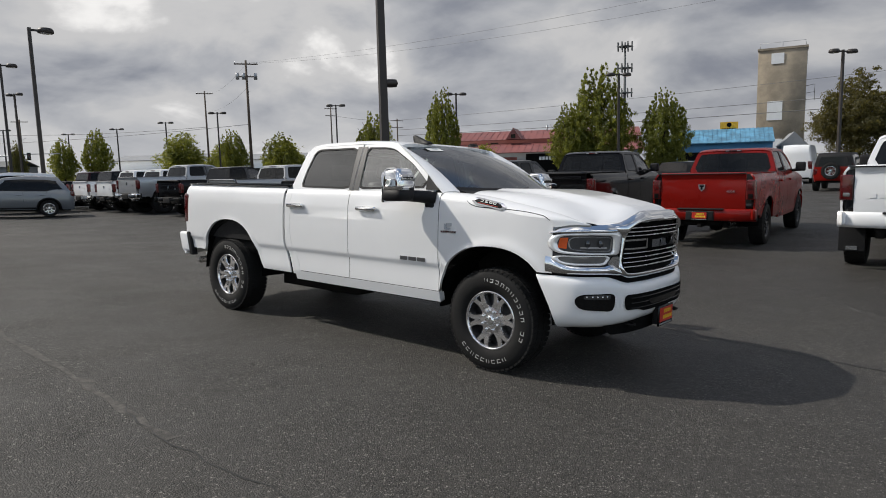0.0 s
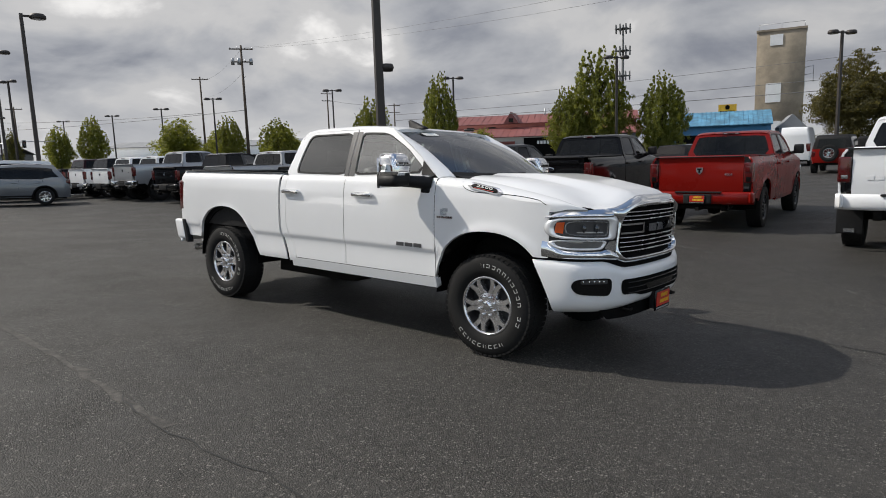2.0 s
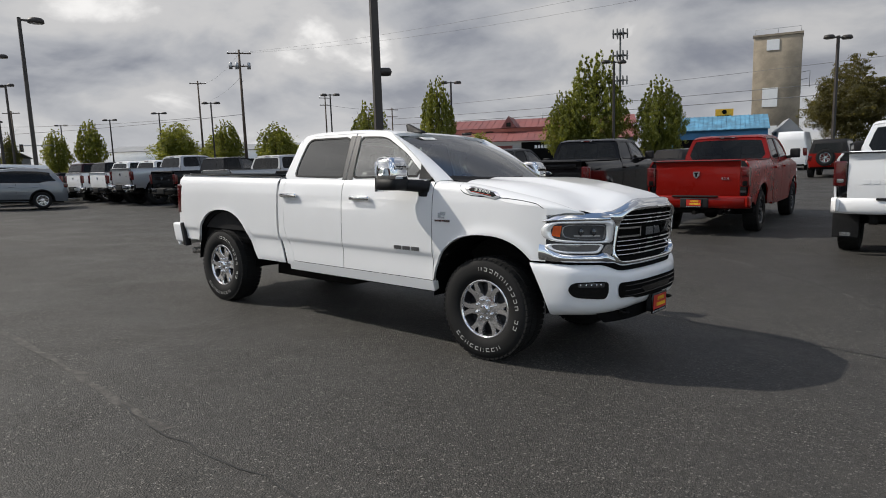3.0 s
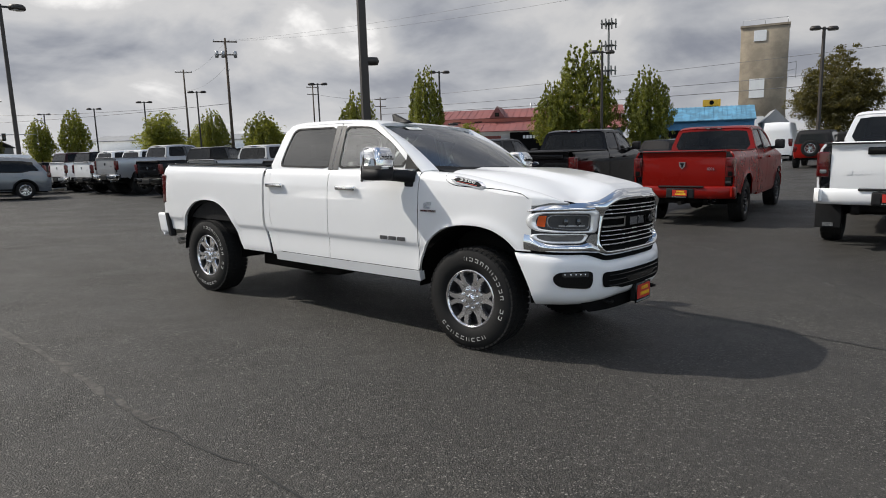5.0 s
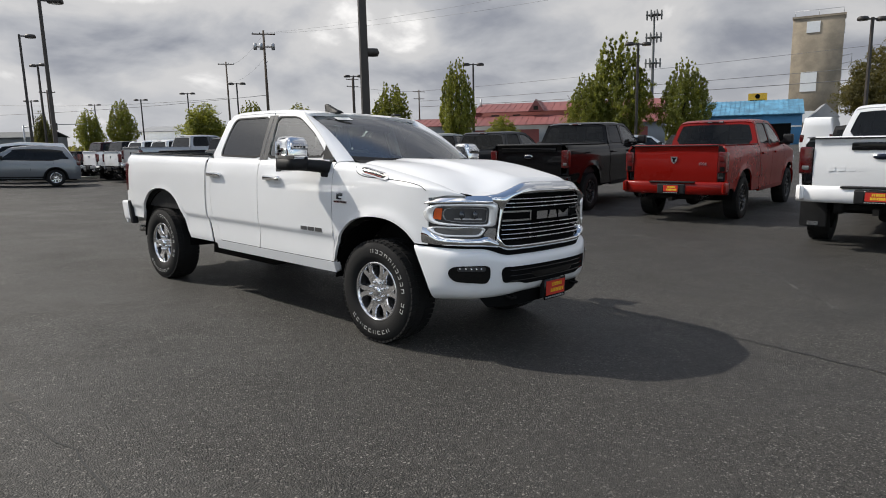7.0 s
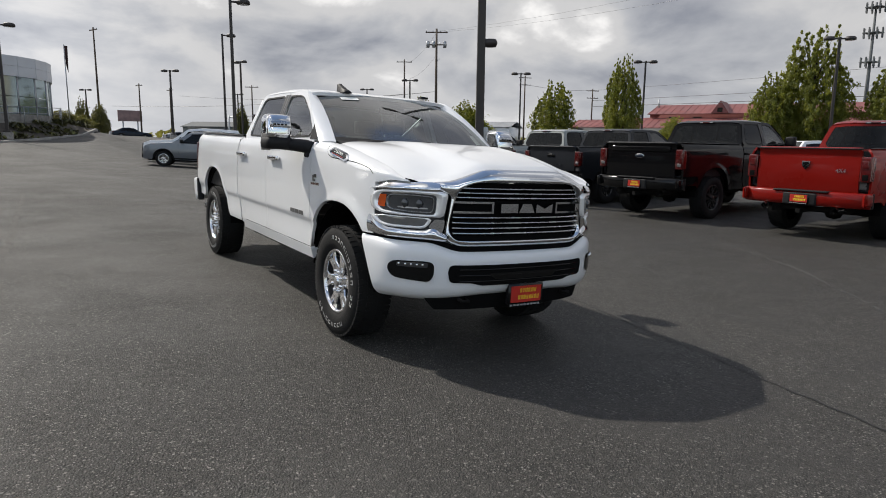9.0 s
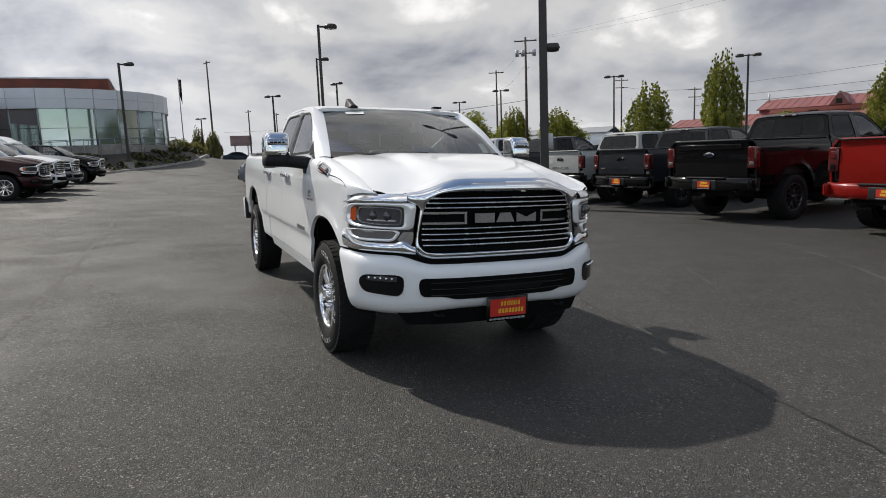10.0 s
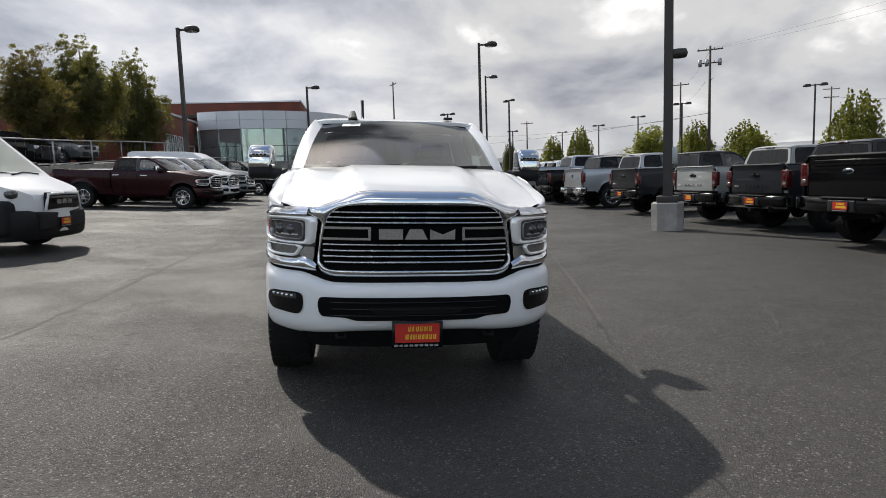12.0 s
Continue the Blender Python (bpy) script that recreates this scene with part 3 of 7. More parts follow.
def add_wheel(root, x, y, z, r, w, rim, style, fine, steer=0.0):
    """A wheel with its parts under a vehicle; the outer face looks away from the middle."""
    ms = wheel_meshes(r, w, rim, style, fine)
    tyre = part("wheel", ms["tyre"], None, root)
    tyre.matrix_basis = pose(x, y, z, 0, 23 if fine else 11, (180 if y > 0 else 0) + steer)
    for key, name, label in (("tread", "tread", ""), ("rim", "rim", ""), ("barrel", "rim_barrel", ""), ("spokes", "spokes", ""), ("slots", "spoke_slots", ""), ("brake", "brake_disc", ""), ("cap", "hub_cap", ""), ("nuts", "wheel_nuts", ""), ("marks", "sidewall_writing", "raised white sidewall marks")):
        if key in ms:
            ob = part(name, ms[key], None, tyre, label)
            if key in ("tread", "nuts", "marks", "slots"):
                tagged(ob, kind="stuff")
    return tyre


def dealer_tag(parent, m, fine=False):
    """A red dealer's tag in a dark frame, its writing as yellow bars, in x and z, looking towards +y."""
    tag = part("dealer_tag", box(-0.152, -0.012, -0.082, 0.152, 0.0, 0.082, 0.004, 1), GLOSS_BLACK, parent, "red dealer tag with yellow lettering in a dark frame")
    tag.matrix_basis = m
    part("tag_face", boxes((-0.132, 0, -0.048, 0.132, 0.004, 0.066)), TAG_RED, tag)
    rows = []
    for z, x0, widths in ((0.036, -0.085, (18, 8, 16, 16, 22, 16, 16)), (-0.012, -0.112, (20, 17, 17, 17, 17, 7, 14, 16, 22))):
        x = x0
        for w in widths:
            k = w / 1000
            if fine:
                rows += [(x, 0, z - 0.015, x + k * 0.32, 0.006, z + 0.016), (x, 0, z - 0.015, x + k * 0.85, 0.006, z - 0.008), (x + k * 0.56, 0, z - 0.012, x + k * 0.86, 0.006, z + 0.012)]
            else:
                rows.append((x, 0, z - 0.017, x + k * 1.02, 0.006, z + 0.017))
            x += k * 1.32
    tagged(part("tag_writing", boxes(*rows), TAG_YELLOW, tag), kind="stuff")
    tagged(part("tag_footer", boxes(*[(-0.125 + 0.03 * k, 0, -0.072, -0.103 + 0.03 * k, 0.003, -0.060) for k in range(9)]), TAG_GREY, tag), kind="stuff")
    return tag


# side shape of a pickup in its own metres: x ahead, origin under the front axle
HALF = curve([(0.40, 0.895), (0.50, 0.916), (0.575, 0.933), (0.60, 0.938), (0.64, 0.9395), (0.72, 0.9395), (0.79, 0.942), (0.820, 0.949), (0.835, 0.958), (0.86, 0.961), (1.10, 0.966), (1.28, 0.962), (1.40, 0.945), (1.45, 0.925), (1.49, 0.885)])
PLAN = curve([(-5.0, 0.965), (-4.6, 0.99), (-3.8, 1.0), (-1.5, 1.0), (-0.4, 0.992), (0.2, 0.985), (0.4, 0.972), (0.5, 0.958)])
NOSE = curve([(0.0, 0.970), (0.2, 0.966), (0.4, 0.946), (0.55, 0.905), (0.70, 0.838), (0.80, 0.755), (0.87, 0.655), (0.915, 0.535), (0.94, 0.40), (0.945, 0.36)])
HOOD_EDGE = curve([(-0.60, 1.478), (-0.3, 1.462), (0.2, 1.385), (0.5, 1.325), (0.75, 1.258), (0.95, 1.235)])
HOOD_MID = curve([(-0.35, 1.512), (0.0, 1.512), (0.4, 1.470), (0.7, 1.415), (0.88, 1.370), (0.97, 1.342)])
ROOF_Z = curve([(-2.6, 1.945), (-2.3, 1.978), (-1.8, 1.985), (-1.4, 1.965), (-1.18, 1.928)])


def roll(x):
    """How far below the bonnet's edge the wing begins to turn in."""
    return 0.075 - 0.030 * smooth_step(0.2, 0.5, x)


def shoulder(x, v):
    """The turned-in top of the wing, from its side (0) to the bonnet's edge (1)."""
    z = HOOD_EDGE(x) - roll(x)
    return (1 - v) * side_y(x, z) + v * 0.8155 + 0.028 * math.sin(math.pi * v), z + roll(x) * math.sin(v * math.pi / 2)


def wing_y(x, z):
    t = (z - HOOD_EDGE(x) + roll(x)) / roll(x)
    return side_y(x, z) if 0 >= t else shoulder(x, math.asin(min(1.0, t)) * 2 / math.pi)[0]


def arch_top(x, centre, r=0.535, zc=0.50):
    d = abs(x - centre)
    return zc + (max(0.0, r ** 2.35 - d ** 2.35)) ** (1 / 2.35) if d < r else 0.0


def side_y(x, z):
    y = HALF(z) * PLAN(x)
    for c in (0.0, -3.8):
        d = math.hypot((x - c), (z - 0.47) * 0.98)
        y += 0.014 * math.exp(-((d - 0.565) / 0.060) ** 2) * smooth_step(0.45, 0.7, z)
    return y


def glass_y(x, z):
    """Half width of the upper cab."""
    t = (z - 1.47) / 0.46
    return 0.894 - 0.160 * max(0, t) ** 1.1 - 0.012 * smooth_step(-1.0, -0.5, x)


def pickup(name, label, m, paint_mat, P=None, group=""):
    """A crew cab pickup. P changes its sizes, trim and detail."""
    o = dict(wb=3.80, rear=5.0, cab=2.69, nose=1.0, width=1.0, rocker=0.54, belt=1.47, roof=1.985, r=0.425, tw=0.29, rim=0.242, track=0.82, wheel="eight", fine=False,
             tail="plain", front=True, bumper=paint_mat, trim=CHROME, handle=paint_mat, tag=True, mirror_cap=PLASTIC, tonneau=False, seats=True)
    o.update(P or {})
    q = 1.0 if o["fine"] else 0.5
    xa, xb = [-5.0, -3.8, -2.69, 0.0, 1.0], [-o["rear"], -o["wb"], -o["cab"], 0.0, o["nose"]]
    za, zb = [-1.0, 0.0, 0.54, 1.47, 1.985, 3.0], [-1.0, 0.0, o["rocker"], o["belt"], o["roof"], o["roof"] + 1.015]

    def lin(v, a, b):
        i = max([k for k in range(len(a) - 1) if a[k] <= v] or [0])
        return b[i] + (v - a[i]) * (b[i + 1] - b[i]) / (a[i + 1] - a[i])

    def V(x, y, z):
        return (lin(x, xa, xb), y * o["width"], lin(z, za, zb))

    root = thing(name, label, "pickup truck", m, group)
    front_c, rear_c = (-0.05, -3.84) if o["fine"] else (0.0, -3.8)
    deep = 44 if o["fine"] else 12

    def sheet(pname, data, mat, parent=root, centre=None, depth=0.02, plabel=""):
        data = mapped(data, V)
        c = centre or (sum(v[0] for v in data[0]) / len(data[0]), 0, 0.9)
        data = outward(data, c)
        return part(pname, flange(data, pname, mat, depth), None, parent, plabel)

    def hard(pname, data, mat, parent=root, plabel=""):
        return part(pname, mapped(data, V), mat, parent, plabel)

    def panel(x0, x1, z0, z1, s, nx, nz, xs=None):
        """Part of the side between x0 and x1 (functions of z) and z0 and z1 (functions of x)."""
        def f(u, v):
            xm = x0(1.0) + (x1(1.0) - x0(1.0)) * u
            z = z0(xm) + (z1(xm) - z0(xm)) * v
            x = x0(z) + (x1(z) - x0(z)) * u
            return (x, s * side_y(x, z), z)
        return grid(nx, nz, f)

    flat = lambda v: (lambda *_: v)
    for s in (-1, 1):
        # bed side, with the wheel arch
        low_bed = lambda x: max(0.565 + 0.13 * smooth_step(-4.28, -4.45, x), arch_top(x, rear_c, 0.595 if o["fine"] else 0.535))
        rail = lambda x: 1.488 + 0.012 * smooth_step(-2.9, -4.6, x)
        edge_rear = lambda z: -4.835
        edge_front = lambda z: -2.727 + 0.10 * smooth_step(0.95, 0.56, z)
        bed = sheet("bed_side", panel(edge_rear, edge_front, low_bed, rail, s, int(72 * q), deep), paint_mat, depth=0.03)
        low_f = lambda x: max(0.505 if o["fine"] else 0.545, arch_top(x, front_c, 0.540 if o["fine"] else 0.525), 0.872 * smooth_step(0.33, 0.345, x) if o["fine"] else 0.0)
        top_f = lambda x: HOOD_EDGE(x) - roll(x)
        fender_front = lambda z: 0.50 if o["fine"] else 0.40 + 0.10 * smooth_step(0.86, 0.90, z)
        sheet("front_fender", join(panel(flat(-0.585), fender_front, low_f, top_f, s, int(56 * q), deep),
              grid(int(24 * q), 8, lambda u, v: (lambda x: (x, s * shoulder(x, v)[0], shoulder(x, v)[1]))(-0.585 + 1.085 * u))), paint_mat, depth=0.025)
        belt = flat(1.468)
        fd = sheet("front_door", panel(flat(-1.708), flat(-0.593), flat(0.604), belt, s, int(26 * q), deep), paint_mat)
        rd = sheet("rear_door", panel(lambda z: -2.60 + 0.13 * smooth_step(1.0, 0.6, z), flat(-1.716), flat(0.604), belt, s, int(26 * q), deep), paint_mat)
        sheet("cab_corner", panel(lambda z: -2.69 + 0.10 * smooth_step(0.95, 0.56, z), lambda z: -2.604 + 0.13 * smooth_step(1.0, 0.6, z), flat(0.56), belt, s, 4, deep), paint_mat)
        sheet("rocker_panel", panel(flat(-2.55), flat(-0.588 if o["fine"] else -0.53), flat(0.505), flat(0.597), s, 20, 6), paint_mat, depth=0.06)
        if o["fine"]:
            for xg in (lambda z: -0.589, lambda z: -1.712, lambda z: -2.602 + 0.13 * smooth_step(1.0, 0.6, z)):
                hard("door_gap", outward(grid(24, 1, lambda u, v: (lambda z: (xg(z) - 0.005 + 0.010 * v, s * (side_y(xg(z), z) - 0.004), z))(0.61 + 0.85 * u)), (-1.6, 0, 0.9)), LINER)
            hard("sill_gap", outward(grid(30, 1, lambda u, v: (lambda x: (x, s * (side_y(x, 0.60) - 0.004), 0.596 + 0.009 * v))(-2.46 + 1.86 * u)), (-1.6, 0, 0.9)), LINER)
        # upper doors with their windows
        n = 56 if o["fine"] else 32
        for door, pname, outer, inner, gmat in (
            (fd, "front", [(-1.708, 1.466), (-0.60, 1.466), (-0.93, 1.735), (-1.255, 1.925), (-1.36, 1.945), (-1.708, 1.953)], [(-1.635, 1.49), (-0.735, 1.515), (-1.0, 1.725), (-1.27, 1.868), (-1.36, 1.888), (-1.655, 1.898)], DOOR_GLASS if o["fine"] else GLASS),
            (rd, "rear", [(-2.672, 1.466), (-1.714, 1.466), (-1.714, 1.953), (-2.40, 1.938), (-2.50, 1.90)], [(-2.505, 1.50), (-1.755, 1.49), (-1.775, 1.898), (-2.36, 1.892), (-2.42, 1.86), (-2.475, 1.68)], HERO_TINT if o["fine"] else TINTED)):
            ro, ri = rounded(outer, 0.02, 3), rounded(inner, 0.05, 4)
            cx, cz = sum(p[0] for p in inner) / len(inner), sum(p[1] for p in inner) / len(inner)
            a, b = resample(ro, n, (cx, cz)), resample(ri, n, (cx, cz))
            band, faces = ring(a, b, 2)
            sheet("window_frame", ([(x, s * glass_y(x, z), z) for x, z in band], faces), paint_mat, door, (-1.6, 0, 1.2), 0.03)
            seal, faces = ring([(cx + (x - cx) * 1.012, cz + (z - cz) * 1.03) for x, z in b], [(cx + (x - cx) * 0.97, cz + (z - cz) * 0.945) for x, z in b], 1)
            hard("window_seal", outward(([(x, s * (glass_y(x, z) + 0.003), z) for x, z in seal], faces), (-1.6, 0, 1.2)), PLASTIC, door)
            pane, faces = disc([(cx + (x - cx) * 0.985, cz + (z - cz) * 0.97) for x, z in b], 3)
            glass_ob = hard("window_pane", outward(([(x, s * (glass_y(x, z) - 0.006), z) for x, z in pane], faces), (-1.6, 0, 1.2)), gmat, door, "dark tinted pane" if gmat not in (GLASS, DOOR_GLASS) else "")
            glass_ob.visible_shadow = False
        for x0, x1, x2, x3, door in ((-1.707, -1.626, -1.648, -1.707, fd), (-1.764, -1.715, -1.715, -1.784, rd)):
            hard("pillar_trim", outward(grid(8, 2, lambda u, v: (lambda x, z: (x, s * (glass_y(x, z) + 0.005), z))((x0 + (x3 - x0) * u) * (1 - v) + (x1 + (x2 - x1) * u) * v, 1.472 + 0.436 * u)), (-1.6, 0, 1.2)), PILLAR, door)
        for door, xh in ((fd, -1.445), (rd, -2.495)):
            hm = o["handle"]
            y = s * (side_y(xh, 1.30))
            handle = blob(xh - 0.130, -0.019, 1.280, xh + 0.130, 0.019, 1.324, 0.016)
            bar = [(x, y + s * 0.022 + yy, z) for x, yy, z in handle[0]]
            posts = boxes(*[(xh + d - 0.02, min(y, y + s * 0.03), 1.29, xh + d + 0.02, max(y, y + s * 0.03), 1.312) for d in (-0.10, 0.10)])
            hard("door_handle", join((bar, handle[1], True), posts), hm, door, "chrome pull handle" if hm is CHROME else "")
        if o["fine"]:
            hard("mirror_sail", outward(([(x, s * (glass_y(x, z) + 0.006), z) for x, z in ((-0.79, 1.492), (-0.64, 1.492), (-0.80, 1.625))], [(0, 1, 2)]), (-1.6, 0, 1.2)), PLASTIC, fd)
        # A pillar, between windscreen and door
        sheet("windscreen_pillar", grid(10, 3, lambda u, v: ((1 - v) * (-0.50 - 0.77 * u) + v * (-0.605 - 0.65 * u), s * ((1 - v) * (0.778 - 0.128 * u) + v * glass_y(-0.605 - 0.65 * u, 1.47 + 0.45 * u)) + s * 0.012 * math.sin(math.pi * v), (1 - v) * (1.478 + 0.420 * u) + v * (1.468 + 0.46 * u - 0.003) + 0.012 * math.sin(math.pi * v) + 0.039 * math.sin(math.pi * u))), paint_mat, centre=(-0.9, 0, 1.2), depth=0.02)
        # side mirror
        if o["fine"]:
            mb = hard("side_mirror", join(loft([(1.392, -0.875, 1.150, 0.085, 0.085), (1.400, -0.875, 1.150, 0.110, 0.104), (1.44, -0.872, 1.150, 0.118, 0.108), (1.492, -0.868, 1.150, 0.114, 0.105)], s), tube([(-0.86, s * 1.15, 1.441), (-0.79, s * 1.03, 1.436), (-0.71, s * 0.95, 1.428), (-0.645, s * 0.915, 1.418)], [0.048, 0.052, 0.056, 0.050], 12), blob(-0.745, s * 0.925 - 0.035, 1.335, -0.645, s * 0.925 + 0.035, 1.43, 0.02)), PLASTIC, plabel="black folding arm mirror")
            hard("mirror_cap", loft([(1.490, -0.865, 1.152, 0.112, 0.104), (1.52, -0.864, 1.152, 0.114, 0.106), (1.58, -0.868, 1.152, 0.111, 0.106), (1.635, -0.877, 1.150, 0.103, 0.102), (1.668, -0.884, 1.146, 0.090, 0.092), (1.679, -0.888, 1.144, 0.066, 0.070)], s), CHROME, mb, "chrome mirror cap")
            hard("lamp_panel", loft([(1.572, -0.760, 1.152, 0.006, 0.085), (1.622, -0.767, 1.150, 0.006, 0.080)], s, 8), SATIN, mb)
            hard("mirror_lamp", boxes(*[(-0.760, s * 1.152 - 0.060 + 0.031 * k, 1.588, -0.7545, s * 1.152 - 0.038 + 0.031 * k, 1.601) for k in range(4)]), LINER, mb)
            hard("mirror_glass", blob(-0.990, s * 1.155 - 0.08, 1.378, -0.983, s * 1.155 + 0.08, 1.638, 0.002, 1), CHROME, mb)
        else:
            mb = hard("side_mirror", join(blob(-0.95, s * 1.08 - 0.10, 1.47, -0.82, s * 1.08 + 0.10, 1.66, 0.04), tube([(-0.88, s * 1.02, 1.50), (-0.74, s * 0.90, 1.48)], 0.035, 8)), PLASTIC)
            hard("mirror_cap", blob(-0.90, s * 1.08 - 0.102, 1.465, -0.81, s * 1.08 + 0.102, 1.665, 0.04), o["mirror_cap"], mb)
        # wheel housings
        for c in (front_c, rear_c):
            hr = (0.61 if -1 > c else 0.555) if o["fine"] else 0.545
            pts = [(c + hr * math.cos(a), 0.47 + hr * math.sin(a)) for a in [math.pi * k / 16 for k in range(17)]]
            hard("wheel_housing", grid(16, 2, lambda u, v: (pts[round(u * 16)][0], s * (0.905 - 0.34 * v), pts[round(u * 16)][1] - 0.01)), LINER)
        add_wheel(root, front_c, s * o["track"], o["r"], o["r"], o["tw"], o["rim"], o["wheel"], o["fine"])
        add_wheel(root, -o["wb"] + (rear_c + 3.8) * 2.1, s * o["track"], o["r"], o["r"], o["tw"], o["rim"], o["wheel"], o["fine"])

    # bonnet: raised middle, rolled front edge
    def hood(u, v):
        y = -0.8145 + 1.629 * v
        back, front = -0.34 + 0.02 * abs(y), NOSE(abs(y)) - 0.030
        x = back + (front - back) * u
        e, c = HOOD_EDGE(x), HOOD_MID(x)
        share = max(0, 1 - (abs(y) / 0.815) ** (12 - 7.5 * smooth_step(-0.05, 0.55, x)))
        rise = share * 0.62 + 0.38 * (1 - smooth_step(0.36, 0.50, abs(y)))
        if o["fine"]:
            ahead = smooth_step(0.35, 0.85, x)
            rise = (1 - ahead) * rise + ahead * (1 - smooth_step(0.28, 0.66, abs(y)))
        z = e + (c - e) * rise
        return (x, y, z - 0.030 * smooth_step(0.90, 1.0, u) ** 2 * (1 - smooth_step(0.66, 0.80, abs(y))))
    if o["fine"]:
        rim = [hood(1.0, k / 40) for k in range(41)]
        hard("bonnet_front_gap", tube([(x + 0.008, y, z - 0.004) for x, y, z in rim], 0.006, 6), LINER)
    sheet("bonnet", grid(int(30 * q), int((72 if o["fine"] else 40) * q), hood), paint_mat, centre=(0.2, 0, 0.5), depth=0.03)
    for s in (-1, 1):
        def wing_end(v):
            q = max(0.0, (v - 0.25) / 0.75)
            if q > 0:
                return Vector((0.5, *shoulder(0.5, q)))
            z = 1.226 + (1.280 - 1.226) * v / 0.25
            return Vector((0.5, side_y(0.5, z), z))

        def corner(u, v):
            low, high = (lambda k: Vector(nose_at(0.80 + 0.121 * k, 1.249 - 0.023 * smooth_step(0.6, 1.0, k), 0.003))), (lambda k: Vector((0.735 - 0.235 * k, 0.8155, HOOD_EDGE(0.735 - 0.235 * k) - 0.001)))
            p = low(u).lerp(high(u), v) + u * (wing_end(v) - low(1).lerp(high(1), v))
            return (p.x, s * p.y, p.z)
        if o["fine"]:
            seam = curve([(-0.335, 1.462), (-0.30, 1.405), (-0.25, 1.376), (-0.176, 1.360), (0.15, 1.345), (0.41, 1.312), (0.475, 1.278)])
            hard("bonnet_gap", outward(grid(60, 1, lambda u, v: (lambda x: (x, s * (wing_y(x, seam(x)) + 0.0025), seam(x) - 0.003 + 0.006 * v))(-0.335 + 0.81 * u)), (0, 0, 0.9)), LINER)
        sheet("wing_nose", grid(12, 12, corner), paint_mat, centre=(0.3, 0, 1.0), depth=0.015)
    # roof
    def roof(u, v):
        y = (2 * v - 1)
        edge = abs(y)
        front = -1.185 - 0.075 * edge ** 2
        x = front + (-2.53 - front) * u
        return (x, 0.737 * math.sin(y * math.pi / 2) * (1 - 0.012 * (1 - u)) if edge < 1 else 0.737 * y, ROOF_Z(x) - 0.050 * edge ** 4 - (0.022 if u == 1 else 0))
    sheet("roof", grid(int(26 * q), int(28 * q), roof), paint_mat, centre=(-1.8, 0, 1.2), depth=0.03)
    # windscreen and its black border
    def screen(u, v):
        y = 2 * v - 1
        bx, tx = -0.235 - 0.265 * y * y, -1.185 - 0.085 * y * y
        t = u
        return (bx + (tx - bx) * t - 0.0 * t, y * (0.778 - 0.128 * t), 1.462 + 0.018 * y * y + (0.466 - 0.046 * y * y) * t + 0.040 * math.sin(math.pi * t))
    ws = hard("windscreen", outward(grid(10, 14, screen), (-1.2, 0, 1.2)), HERO_GLASS if o["fine"] else GLASS, plabel="")
    ws.visible_shadow = False
    def border(u, v):
        a = screen(0.0, v)
        b = screen(0.07, v)
        p = Vector(a).lerp(Vector(b), u)
        return (p.x + 0.004, p.y, p.z + 0.004)
    hard("cowl_grille", join(outward(grid(2, 14, border), (-1.2, 0, 1.2)), outward(grid(2, 14, lambda u, v: (lambda p: (p[0] + 0.16 * u, p[1], p[2] + 0.012 * (1 - u) - 0.03 * u))(screen(0.0, v))), (-0.8, 0, 1.0))), PLASTIC)
    if o["fine"]:
        for x0, y0, x1, y1 in ((-0.20, -0.62, -0.40, -0.02), (-0.20, 0.10, -0.40, 0.62)):
            hard("wiper", tube([(-0.235 - 0.265 * (y / 0.8) ** 2 - 0.03 - 0.006 * k, y, 1.487 + 0.005 * k) for k, y in enumerate([y0 + (y1 - y0) * t / 5 for t in range(6)])], 0.011, 6), PLASTIC)
        fin = blob(-0.5, -0.5, 0, 0.5, 0.5, 1, 0.2, 3)
        hard("antenna_fin", ([(-1.255 + vx * 0.20 - 0.04 * vz * vz, -0.385 + vy * 0.095 * (1 - 0.60 * vz), 1.935 + vz * 0.095 * (0.35 + 0.65 * smooth_step(0.5, -0.3, vx))) for vx, vy, vz in fin[0]], fin[1], True), PLASTIC)
        hard("inspection_sticker", outward(([(lambda p: (p[0] + 0.004, p[1], p[2] + 0.004))(screen(uu, vv)) for uu, vv in ((0.84, 0.14), (0.84, 0.26), (0.92, 0.26), (0.92, 0.14))], [(0, 1, 2, 3)]), (-1.2, 0, 1.2)), STICKER, ws)
        hard("paper_label", outward(([(lambda p: (p[0] - 0.010, p[1], p[2] - 0.008))(screen(uu, vv)) for uu, vv in ((0.06, 0.885), (0.06, 0.930), (0.26, 0.955), (0.26, 0.910))], [(0, 1, 2, 3)]), (-1.2, 0, 1.2)), STICKER, ws)
        hard("roof_marker_lamp", blob(-1.36, 0.46, 1.960, -1.28, 0.54, 1.984, 0.01), GLOSS_BLACK)
    # back of the cab with its window
    def rear_map(y, z):
        t = (z - 1.47) / 0.46
        return (-2.675 + 0.145 * max(t, 0), y, z)
    outer = rounded([(-0.90, 1.44), (0.90, 1.44), (0.742, 1.910), (-0.742, 1.910)], 0.06, 4)
    inner = rounded([(-0.80, 1.49), (0.80, 1.49), (0.675, 1.876), (-0.675, 1.876)], 0.06, 4)
    a, b = resample(outer, 48, (0, 1.68)), resample(inner, 48, (0, 1.68))
    band, faces = ring(a, b, 1)
    back = sheet("cab_back", ([rear_map(y, z) for y, z in band], faces), paint_mat, centre=(-1.5, 0, 1.6))
    pane, faces = disc([(y * 0.995, 1.68 + (z - 1.68) * 0.99) for y, z in b], 2)
